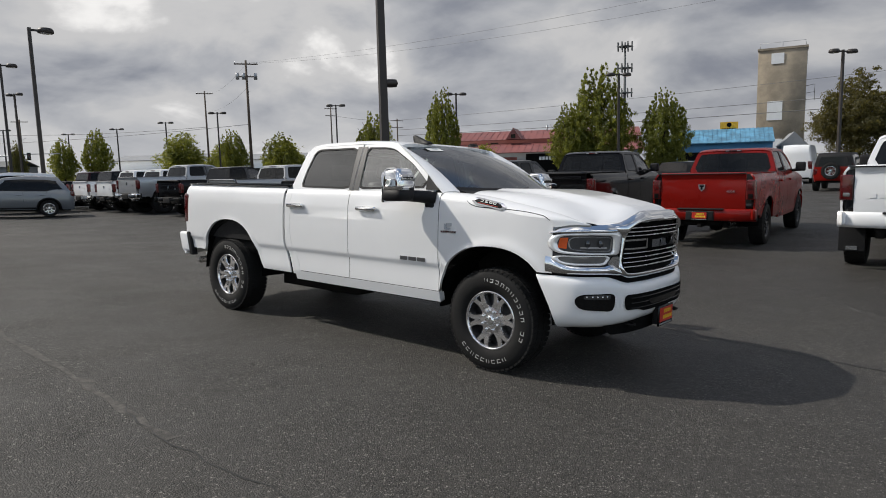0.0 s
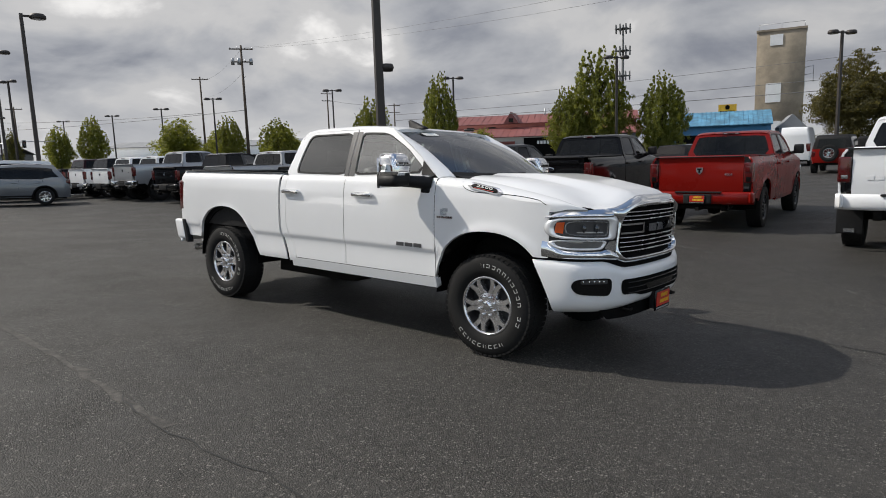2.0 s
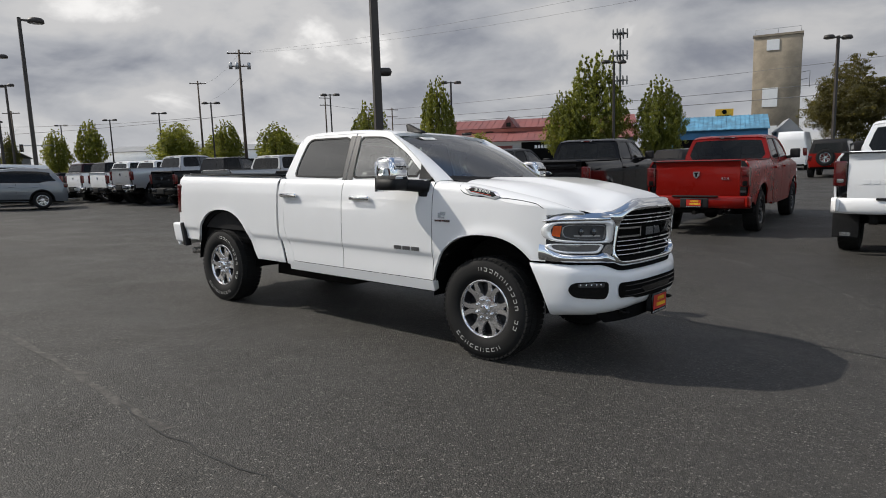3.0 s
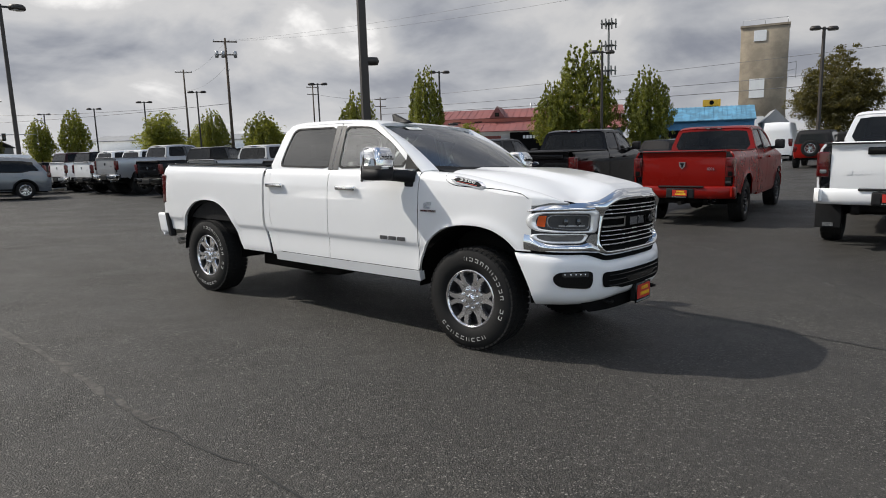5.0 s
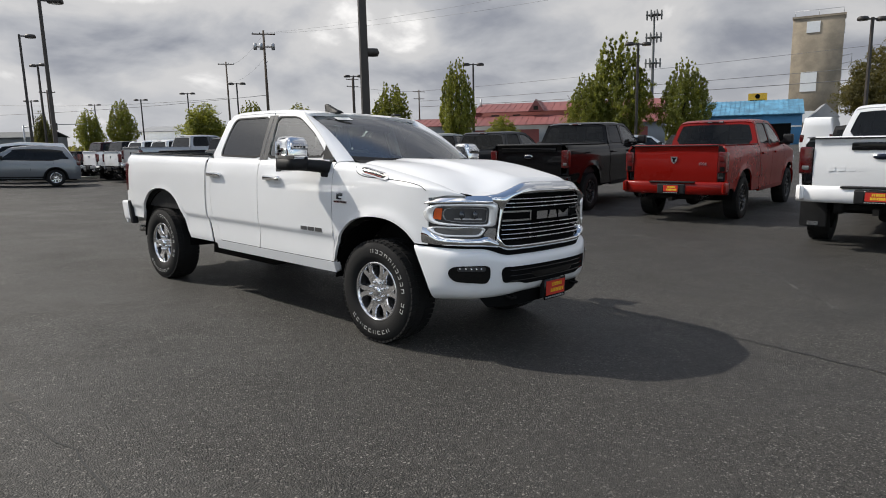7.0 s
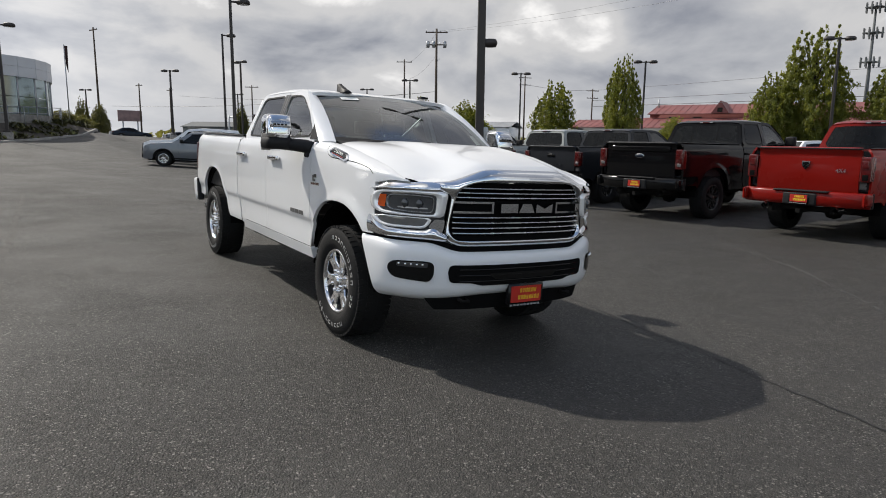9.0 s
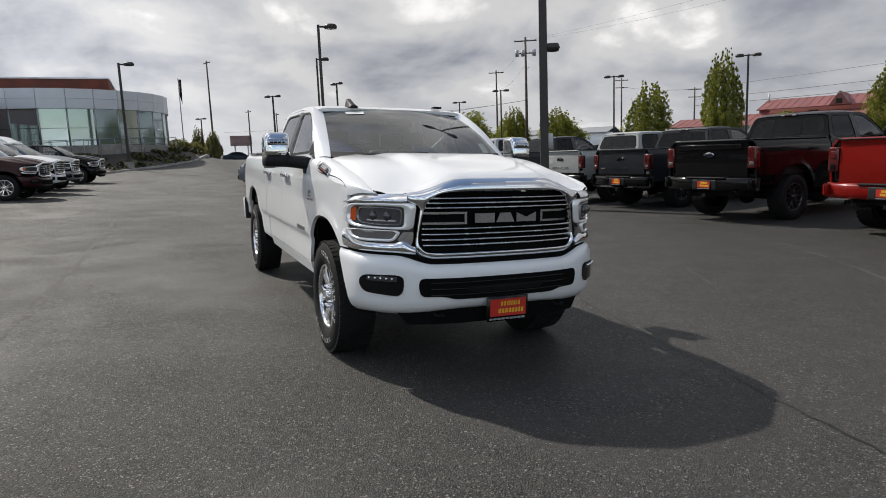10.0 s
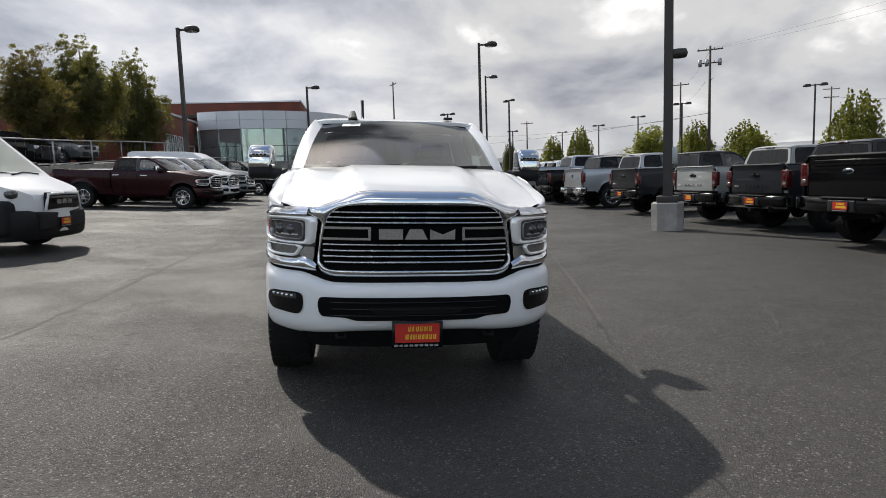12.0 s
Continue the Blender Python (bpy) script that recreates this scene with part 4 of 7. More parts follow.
    rw = hard("rear_window", outward(([(lambda p: (p[0] + 0.004, p[1], p[2]))(rear_map(y, z)) for y, z in pane], faces), (-1.5, 0, 1.6)), TINTED, back, "dark tinted pane")
    rw.visible_shadow = False
    for y in (-0.30, 0.275):
        hard("window_bar", outward(([rear_map(yy, z)[:1] + (yy, z) for yy, z in ((y, 1.492), (y + 0.022, 1.492), (y + 0.022, 1.868), (y, 1.868))], [(0, 1, 2, 3)]), (-1.5, 0, 1.6)), GLOSS_BLACK, back)
    hard("stop_lamp", join(blob(-2.56, -0.17, 1.915, -2.52, 0.17, 1.942, 0.01)), PLASTIC, back)
    hard("stop_lamp_lens", blob(-2.568, -0.075, 1.918, -2.54, 0.075, 1.940, 0.006), RED_LENS, back)
    for y in (-0.115, 0.115):
        hard("cargo_lamp", blob(-2.568, y - 0.035, 1.919, -2.54, y + 0.035, 1.939, 0.006), LAMP_GREY, back)
    hard("cab_wall", boxes((-2.672, -0.88, 0.60, -2.655, 0.88, 1.45)), paint_mat)
    # black strips added between cab and bed in place of the gap's shade
    for s in (-1, 1):
        hard("gap_seal", grid(6, 1, lambda u, v: (-2.709 + 0.10 * smooth_step(0.95, 0.56, 0.57 + 0.88 * u), s * (0.80 + 0.135 * v), 0.57 + 0.88 * u)), LINER)
    # load bed
    bed = hard("bed_tub", boxes((-4.80, -0.86, 0.86, -2.73, 0.86, 0.89), (-2.76, -0.86, 0.86, -2.73, 0.86, 1.45), (-4.80, -0.89, 0.86, -2.73, -0.865, 1.45), (-4.80, 0.865, 0.86, -2.73, 0.89, 1.45)), PLASTIC)
    for s in (-1, 1):
        hard("bed_rail_cap", grid(20, 4, lambda u, v: (lambda x: (x, s * (side_y(x, 1.47) + 0.002 - 0.085 * v), 1.490 + 0.012 * smooth_step(-2.9, -4.6, x) + 0.013 * math.sin(math.pi * min(1, v * 1.3 + 0.1))))(-4.83 + 2.11 * u)), PLASTIC)
    if o["tonneau"]:
        hard("tonneau_cover", blob(-4.80, -0.86, 1.485, -2.75, 0.86, 1.515, 0.012), PLASTIC)
    # tailgate
    gate = sheet("tailgate", grid(12, int(24 * q), lambda u, v: (-4.845 - 0.022 * math.sin(math.pi * min(1, u * 1.1)) - 0.012 * (1 - (2 * v - 1) ** 2) - (0.035 * smooth_step(0.90, 0.97, u) if u > 0.85 else 0), (2 * v - 1) * 0.775, 0.735 + 0.765 * u)), paint_mat, centre=(-4.0, 0, 1.1), depth=0.05)
    hard("tailgate_cap", blob(-4.895, -0.775, 1.488, -4.80, 0.775, 1.508, 0.008), PLASTIC, gate)
    tail = o["tail"]
    rear_panel = 0.40 if tail == "ford" else 0.0
    if tail == "ram":
        hard("tailgate_emblem", join(([(-4.888, y, z) for y, z in ((-0.062, 1.30), (0.062, 1.30), (0.055, 1.22), (0.0, 1.165), (-0.055, 1.22))] + [(-4.87, y, z) for y, z in ((-0.062, 1.30), (0.062, 1.30), (0.055, 1.22), (0.0, 1.165), (-0.055, 1.22))], [(0, 1, 2, 3, 4)] + [(k, (k + 1) % 5, 5 + (k + 1) % 5, 5 + k) for k in range(5)])), CHROME, gate, "chrome shield emblem")
        hard("emblem_face", boxes((-4.892, -0.04, 1.25, -4.886, 0.04, 1.285), (-4.892, -0.018, 1.195, -4.886, 0.018, 1.25)), GLOSS_BLACK, gate)
        w = words("4X4", 0.085)
        hard("drive_lettering", ([(-4.882 - z, -(0.52) - x, y + 1.165) for x, y, z in w[0]], w[1]), CHROME, gate)
    elif tail == "ford":
        e = lathe([(0.0, -0.006), (0.10, -0.004), (0.105, 0.004)], 28)
        hard("tailgate_emblem", ([(-4.885 + y, x, 1.25 + z * 0.42) for x, y, z in e[0]], e[1], True), CHROME, gate, "oval chrome emblem")
        e2 = lathe([(0.0, -0.009), (0.09, -0.008), (0.092, 0.0)], 28)
        hard("emblem_face", ([(-4.885 + y, x, 1.25 + z * 0.40) for x, y, z in e2[0]], e2[1], True), NAVY, gate)
        hard("gate_panel", blob(-4.888, -0.34 if o.get("dark_gate") else -0.66, 1.335, -4.86, 0.34 if o.get("dark_gate") else 0.66, 1.44, 0.02), GLOSS_BLACK if o.get("dark_gate") else paint_mat, gate)
        if o.get("gate_bars"):
            for k in (0, 1, 2, 3, 4, 6, 7, 8, 9):
                hard("pressed_letter", boxes((-4.880, -0.54 + 0.117 * k, 1.045, -4.862, -0.46 + 0.117 * k, 1.105)), paint_mat, gate)
    elif tail == "tacoma":
        hard("gate_handle", blob(-4.892, -0.13, 1.235, -4.86, 0.13, 1.305, 0.02), GLOSS_BLACK, gate, "black gate handle recess")
        hard("gate_badge", boxes((-4.896, -0.055, 1.29, -4.886, 0.055, 1.33)), CHROME, gate)
        for k in range(6):
            hard("pressed_letter", boxes((-4.885, -0.36 + 0.125 * k, 1.00, -4.865, -0.275 + 0.125 * k, 1.055)), o.get("gate_bars", paint_mat), gate)
        hard("grade_badge", boxes((-4.885, 0.52, 1.01, -4.87, 0.66, 1.045)), CHROME, gate)
    else:
        hard("gate_handle", blob(-4.892, -0.12, 1.25, -4.86, 0.12, 1.31, 0.02), GLOSS_BLACK, gate)
    for s in (-1, 1):
        tl = hard("tail_lamp", join(blob(-4.885, s * 0.865 - 0.075, 1.005, -4.80, s * 0.865 + 0.083, 1.385, 0.025), blob(-4.86, s * 0.93 - 0.018, 1.02, -4.77, s * 0.93 + 0.022, 1.37, 0.015)), SMOKED_RED if tail == "ram" and not o["fine"] else RED_LENS)
        hard("reversing_lens", blob(-4.892, s * 0.865 - 0.042, 1.06 if tail != "ram" else 1.03, -4.87, s * 0.865 + 0.042, 1.12, 0.012), LENS_GREY if tail != "ram" else LINER, tl)
        if tail == "ram":
            hard("lamp_shade", blob(-4.891, s * 0.855 - 0.05, 1.20, -4.87, s * 0.855 + 0.055, 1.33, 0.02), SMOKED_RED, tl)
    # rear bumper
    bz = 0.60
    def bump(u, v):
        y = (2 * v - 1) * 0.965
        rz = math.radians(-80 + 160 * u)
        x = -4.90 - 0.085 * math.cos(rz) ** 0.5 + 0.11 * (abs(y) / 0.965) ** 4
        return (x, y, bz + 0.12 + 0.12 * math.sin(rz))
    rb = sheet("rear_bumper", grid(10, 24, bump), o["bumper"], centre=(-4.5, 0, 0.7), depth=0.05, plabel="")
    for s in (-1, 1):
        lean = 0.30 if o["fine"] else 0.0
        w = 0.925 if o["tail"] != "ford" else 0.900
        for pname, shape, mat in (("bumper_end", blob(-4.985, s * w - 0.045, 0.635, -4.775, s * w + 0.030, 0.890 if o["fine"] else 0.83, 0.04), o["bumper"]),
                                  ("bumper_end_trim", blob(-4.80, s * w - 0.042, 0.60, -4.735, s * w + 0.033, 0.893 if o["fine"] else 0.835, 0.012), PLASTIC)):
            hard(pname, ([(x + lean * max(0.0, 0.86 - z), y, z) for x, y, z in shape[0]], *shape[1:]), mat, rb)
        if o.get("flaps"):
            flap = hard("mud_flap", blob(-4.46, s * 0.80 - 0.15, 0.24, -4.44, s * 0.80 + 0.19, 0.66, 0.008), PLASTIC, root, "black rubber mud flap")
            hard("flap_plate", boxes((-4.468, s * 0.80 - 0.05, 0.26, -4.460, s * 0.80 + 0.09, 0.31)), SATIN, flap)
    if o["fine"]:
        hard("exhaust_tip", tube([(-4.30, -0.70, 0.60), (-4.48, -0.78, 0.56), (-4.66, -0.86, 0.53)], 0.042, 14), SATIN, rb)
    hard("bumper_step", blob(-5.0, -0.42, 0.815, -4.86, 0.42, 0.842, 0.01), PLASTIC, rb)
    hard("tag_recess", blob(-5.0, -0.26, 0.60, -4.94, 0.26, 0.80, 0.03), PLASTIC, rb)
    hard("tow_hitch", boxes((-5.0, -0.035, 0.47, -4.6, 0.035, 0.54), (-4.75, -0.45, 0.50, -4.68, 0.45, 0.57)), UNDER, rb)
    if o["tag"]:
        p = V(-5.008, 0, 0.70)
        dealer_tag(rb, pose(p[0], p[1], p[2], 0, 0, 90))
    for y in ((-0.55, 0.55) if tail == "ram" else (-0.60,)):
        hard("exhaust_tip", tube([(-4.99, y, 0.55), (-4.7, y, 0.56)], 0.045, 12, False), SATIN if tail == "ram" else UNDER, rb)
    # underside; with fine, extra unseen boxes are added to darken the ground below
    hard("chassis", join(boxes((-4.85, -0.50, 0.46, 0.75, -0.40, 0.60), (-4.85, 0.40, 0.46, 0.75, 0.50, 0.60), (-2.65, -0.86, 0.53, -0.62, 0.86, 0.60), (-4.8, -0.85, 0.70, -2.7, 0.85, 0.85), (-0.45, -0.55, 0.50, 0.78, 0.55, 1.15), (-2.6, 0.42, 0.36, -1.4, 0.70, 0.55), (-2.4, -0.30, 0.40, -1.5, 0.0, 0.55), *(((-3.15, -0.66, 0.37, -1.9, -0.42, 0.56), (-1.45, -0.36, 0.37, -0.3, 0.36, 0.56), (-4.75, -0.42, 0.50, -4.25, 0.42, 0.74), (-2.55, -0.80, 0.47, -0.75, 0.80, 0.56)) if o["fine"] else ())),
         tube([(-3.8, -0.75, 0.42), (-3.8, 0.75, 0.42)], 0.05, 8), tube([(0, -0.72, 0.42), (0, 0.72, 0.42)], 0.045, 8), ([(x - 3.8, z * 0.9, y + 0.42) for x, y, z in lathe([(0.0, -0.16), (0.12, -0.12), (0.165, 0), (0.12, 0.12), (0.0, 0.16)], 12)[0]], lathe([(0.0, -0.16), (0.12, -0.12), (0.165, 0), (0.12, 0.12), (0.0, 0.16)], 12)[1]),
         tube([(-4.4, -0.6, 0.58), (-3.9, -0.55, 0.62), (-2.0, -0.32, 0.48)], 0.045, 8)), UNDER)
    # cabin
    if o["seats"]:
        hard("dashboard", join(blob(-1.05, -0.78, 0.95, -0.52, 0.78, 1.44, 0.06), blob(-1.12, 0.12, 1.18, -0.98, 0.62, 1.46, 0.05)), TRIM_DARK)
        st = lathe([(0.17, -0.014), (0.184, 0), (0.17, 0.014), (0.156, 0), (0.17, -0.014)], 24)
        hard("steering_wheel", join(([(-1.16 + y * 0.9 - z * 0.35, 0.38 + x, 1.38 + z * 0.92) for x, y, z in st[0]], st[1], True), tube([(-1.16, 0.38, 1.38), (-1.0, 0.38, 1.30)], 0.045, 8)), TRIM_DARK)
        for x, y in ((-1.62, -0.40), (-1.62, 0.40), (-2.30, -0.40), (-2.30, 0.40)):
            seat = hard("seat", join(blob(x - 0.13, y - 0.27, 0.92, x + 0.40, y + 0.27, 1.10, 0.05), blob(x - 0.16, y - 0.26, 1.05, x - 0.02, y + 0.26, 1.56, 0.06)), SEAT)
            hard("headrest", blob(x - 0.17, y - 0.12, 1.59, x - 0.06, y + 0.12, 1.74, 0.04), SEAT, seat)
        hard("headliner", boxes((-2.5, -0.72, 1.895, -1.28, 0.72, 1.905)), HEADLINER)
        hard("inner_mirror", blob(-1.05, -0.13, 1.76, -1.01, 0.13, 1.83, 0.02), GLOSS_BLACK)
        hard("cabin_floor", boxes((-2.62, -0.84, 0.72, -0.6, 0.84, 0.75)), TRIM_DARK)
        for y in (-0.875, 0.845):
            hard("door_lining", boxes((-2.62, y, 0.75, -0.66, y + 0.03, 1.46)), TRIM_DARK)
    front_end(root, V, o, paint_mat, sheet, hard)
    return root


def nose_at(y, z, off):
    """A point on the curved front, moved out by off."""
    a = min(abs(y), 0.944)
    e = 0.004
    dx = (NOSE(min(a + e, 0.945)) - NOSE(max(a - e, 0))) / (min(a + e, 0.945) - max(a - e, 0))
    n = Vector((1, -dx)).normalized()
    return (NOSE(a) + n.x * off, math.copysign(a + n.y * off, y), z)


def front_end(root, V, o, paint_mat, sheet, hard):
    """Bumper, grille and headlamps round the nose."""
    fine = o["fine"]
    BUMP = curve([(0.0, -0.06), (0.08, 0.005), (0.25, 0.036), (0.55, 0.046), (0.82, 0.042), (0.93, 0.026), (1.0, -0.02)])

    def along(v):
        """Half width along the nose, spread evenly over the turn of the corner."""
        t = abs(2 * v - 1)
        return math.copysign(0.944 * (1 - (1 - t) ** 1.7) ** 0.92 if t < 1 else 0.944, 2 * v - 1)

    def bump(u, v):
        y = along(v) * (0.966 + 0.034 * u)
        a = abs(y)
        z0, z1 = 0.482 - 0.026 * smooth_step(0.25, 0.7, a), 0.800 + 0.060 * smooth_step(0.48, 0.72, a)
        return nose_at(y, z0 + (z1 - z0) * u, BUMP(u) * (1 - 0.55 * smooth_step(0.85, 0.944, a)))
    if fine:
        def gap(u, v):
            y = along(v)
            z1 = 0.800 + 0.060 * smooth_step(0.48, 0.72, abs(y))
            return nose_at(y, z1 - 0.012 + 0.045 * u, 0.004 - 0.012 * (1 - u))
        hard("bumper_gap", outward(grid(2, 60, gap), (0.2, 0, 0.9)), LINER)
    fb = sheet("front_bumper", grid(18, 60 if fine else 30, bump), o["bumper"] if fine else paint_mat, centre=(0, 0, 0.65), depth=0.05)

    def patch(pname, outline, off, mat, parent, r=0.02, rows=3, plabel="", n=5):
        rim = rounded(outline, r, n)
        dense = []
        for p, e in zip(rim, rim[1:] + rim[:1]):
            k = max(1, math.ceil(math.hypot(e[0] - p[0], e[1] - p[1]) / 0.045))
            dense += [(p[0] + (e[0] - p[0]) * i / k, p[1] + (e[1] - p[1]) * i / k) for i in range(k)]
        pts, faces = disc(dense, rows + 3)
        return hard(pname, outward(([nose_at(y, z, off) for y, z in pts], faces), (0.2, 0, 0.9)), mat, parent, plabel)

    def flip(pts, s):
        return [(s * y, z) for y, z in pts]

    # black patch laid on the bumper skin, standing in for a shaded recess
    patch("lower_opening", [(-0.562, 0.712), (0.562, 0.712), (0.575, 0.665), (0.560, 0.592), (0.42, 0.590), (0.36, 0.570), (-0.36, 0.570), (-0.42, 0.590), (-0.560, 0.592), (-0.575, 0.665)], 0.050, LINER, fb, 0.03)
    if fine:
        hard("opening_mesh", join(*[tube([nose_at(-0.50 + 0.1 * k, z, 0.048) for k in range(11)], 0.007, 4) for z in (0.60, 0.64, 0.68)]), GLOSS_BLACK, fb)
        patch("sensor_bar", [(-0.30, 0.655), (0.30, 0.655), (0.25, 0.61), (-0.25, 0.61)], 0.053, GLOSS_BLACK, fb, 0.02)
    patch("lower_valance", [(-0.72, 0.495), (0.72, 0.495), (0.64, 0.395), (-0.64, 0.395)], -0.02, LINER, fb, 0.02)
    for s in (-1, 1):
        fog = patch("fog_lamp", flip([(0.656, 0.722), (0.70, 0.734), (0.840, 0.728), (0.862, 0.700), (0.864, 0.655), (0.842, 0.610), (0.678, 0.594), (0.654, 0.640)], s), 0.050, GLOSS_BLACK, fb, 0.03)
        patch("fog_lens", flip([(0.69, 0.724), (0.83, 0.720), (0.83, 0.690), (0.69, 0.690)], s), 0.054, LENS_DARK, fog, 0.01)
        if fine:
            hard("fog_led", join(*[blob(*(lambda p: (p[0] - 0.006, p[1] - 0.008, p[2] - 0.008, p[0] + 0.006, p[1] + 0.008, p[2] + 0.008))(nose_at(s * (0.715 + 0.026 * k), 0.708, 0.057)), 0.003, 1) for k in range(5)]), CHROME, fog)
        tow = nose_at(s * 0.42, 0.47, 0.03)
        hard("tow_hook", tube([(tow[0] - 0.08, tow[1], 0.47), (tow[0] - 0.01, tow[1], 0.46), (tow[0] - 0.01, tow[1] + s * 0.05, 0.46), (tow[0] - 0.08, tow[1] + s * 0.05, 0.47)], 0.012, 6), UNDER, fb)
    if fine:
        p = V(1.043, 0, 0.490)
        hard("tag_bracket", blob(0.98, -0.13, 0.42, 1.034, 0.13, 0.565, 0.01), PLASTIC, fb)
        dealer_tag(fb, pose(p[0], p[1], p[2], 0, 0, -90), True)
    # grille
    mid = (0, 1.07)
    both = lambda pts: pts + [(-y, z) for y, z in reversed(pts)]
    inner = rounded(both([(0.36, 1.264), (0.44, 1.252), (0.497, 1.222), (0.545, 1.14), (0.572, 1.00), (0.577, 0.93), (0.53, 0.874)]), 0.04, 4)
    outer = rounded(both([(0.27, 1.352), (0.35, 1.345), (0.43, 1.318), (0.51, 1.286), (0.58, 1.262), (0.68, 1.252), (0.68, 1.200), (0.568, 1.174), (0.588, 1.00), (0.603, 0.91), (0.595, 0.858), (0.54, 0.818)]), 0.018, 4)
    n = 240 if fine else 60
    a, b = resample(outer, n, mid), resample(inner, n, mid)
    g = patch("grille", [(y * 1.04, 1.07 + (z - 1.07) * 1.04) for y, z in [(-0.56, 1.25), (0.56, 1.25), (0.57, 0.88), (-0.57, 0.88)]], -0.035, LINER, root, 0.03)
    verts, faces = [], []
    for r, (t, off) in enumerate(((0.0, -0.035), (0.08, -0.006), (0.45, 0.012), (0.80, 0.027), (0.93, 0.022), (1.0, -0.04)) if fine else ((0.0, -0.02), (0.05, 0.012), (0.30, 0.026), (0.65, 0.024), (0.95, 0.006), (1.0, -0.04))):
        for (y0, z0), (y1, z1) in zip(a, b):
            y, z = y0 + (y1 - y0) * t, z0 + (z1 - z0) * t
            slim = smooth_step(0.90, 0.96, z) * (1 - smooth_step(1.16, 1.21, z)) if abs(y) > 0.5 else 0.0
            verts.append(nose_at(y, z, off * (1 - 0.75 * slim) if off > 0 else off))
    faces = [(r * n + k, r * n + (k + 1) % n, (r + 1) * n + (k + 1) % n, (r + 1) * n + k) for r in range(5) for k in range(n)]
    hard("grille_surround", outward((verts, faces), (0.2, 0, 1.07)), o["trim"], g, "polished chrome surround" if o["trim"] is CHROME else "")
    if fine:
        width = lambda z: 0.555 - 0.03 * smooth_step(1.18, 1.26, z) - 0.02 * smooth_step(0.95, 0.87, z)
        for z in (1.222, 1.191, 1.160, 1.026, 0.990, 0.955, 0.920):
            w = width(z)
            hard("grille_bar", grid(2, 24, lambda u, v: nose_at((2 * v - 1) * w, z + (u - 0.5) * 0.0095, 0.008 - 0.02 * abs(u - 0.4))), SATIN, g)
            hard("grille_bar_back", grid(2, 24, lambda u, v: nose_at((2 * v - 1) * w, z - 0.0065 - u * 0.012, -0.002 - 0.02 * u)), GLOSS_BLACK, g)
        for s in (-1, 1):
            hard("grille_bracket", join(*[grid(2, 10, lambda u, v: nose_at(s * (0.555 - 0.275 * v), z + (u - 0.5) * 0.014, 0.010)) for z in (1.128, 1.062)], grid(8, 2, lambda u, v: nose_at(s * (0.272 + 0.016 * v), 1.055 + 0.08 * u, 0.012))), CHROME, g)
        rows = []
        for y0, shape in ((-0.225, 0), (-0.075, 1), (0.075, 2)):
            outline = [[(0, 0), (0.14, 0), (0.14, 0.062), (0, 0.062)], [(0, 0), (0.135, 0), (0.105, 0.062), (0.03, 0.062)], [(0, 0), (0.15, 0), (0.15, 0.062), (0.075, 0.03), (0, 0.062)]][shape]
            v = [nose_at(y0 + y, 1.062 + z, off) for off in (0.028, -0.01) for y, z in outline]
            k = len(outline)
            rows.append((v, [tuple(range(k))] + [(i, (i + 1) % k, k + (i + 1) % k, k + i) for i in range(k)]))
        hard("maker_emblem", join(*rows), CHROME, g, "three chrome block shapes")
    else:
        for z in (1.20, 1.13, 1.06, 0.99, 0.92):
            hard("grille_bar", grid(1, 12, lambda u, v: nose_at((2 * v - 1) * 0.54, z + (u - 0.5) * 0.028, 0.0)), o["trim"], g)
    # headlamps
    def loop(pname, outer, inner, off, mat, parent, s, n=56):
        c = (sum(p[0] for p in inner) / len(inner), sum(p[1] for p in inner) / len(inner))
        a, b = resample(rounded(outer, 0.03, 4), n, c), resample(rounded(inner, 0.02, 4), n, c)
        verts = []
        for t, d in ((0.0, -0.012), (0.06, 0.004), (0.5, 0.010), (0.94, 0.004), (1.0, -0.016)):
            verts += [nose_at(s * (p[0] + (q[0] - p[0]) * t), p[1] + (q[1] - p[1]) * t, off + d) for p, q in zip(a, b)]
        faces = [(r * n + k, r * n + (k + 1) % n, (r + 1) * n + (k + 1) % n, (r + 1) * n + k) for r in range(4) for k in range(n)]
        return hard(pname, outward((verts, faces), (0.2, 0, 1.07)), mat, parent)

    for s in (-1, 1):
        shell = patch("headlamp", flip([(0.580, 1.200), (0.80, 1.240), (0.920, 1.225), (0.932, 1.10), (0.930, 0.955), (0.80, 0.885), (0.62, 0.880), (0.600, 1.05)], s), -0.006, LENS_DARK if fine else GLOSS_BLACK, root, 0.03, 6)
        loop("lamp_frame", [(0.584, 1.190), (0.67, 1.195), (0.80, 1.193), (0.921, 1.181), (0.932, 1.12), (0.928, 1.050), (0.905, 1.026), (0.70, 1.022), (0.606, 1.018)], [(0.658, 1.166), (0.80, 1.172), (0.906, 1.166), (0.916, 1.11), (0.908, 1.047), (0.80, 1.037), (0.662, 1.037)], 0.007, LAMP_FRAME, shell, s)
        patch("main_lens", flip([(0.654, 1.169), (0.80, 1.175), (0.910, 1.169), (0.920, 1.11), (0.912, 1.044), (0.80, 1.034), (0.658, 1.034)], s), -0.001, LENS_CLEAR if fine else LENS_DARK, shell, 0.02, 4)
        loop("low_frame", [(0.670, 1.014), (0.80, 1.017), (0.926, 1.014), (0.924, 0.968), (0.895, 0.940), (0.712, 0.943)], [(0.696, 1.009), (0.80, 1.011), (0.914, 1.008), (0.910, 0.974), (0.888, 0.957), (0.724, 0.959)], 0.008, LAMP_FRAME, shell, s)
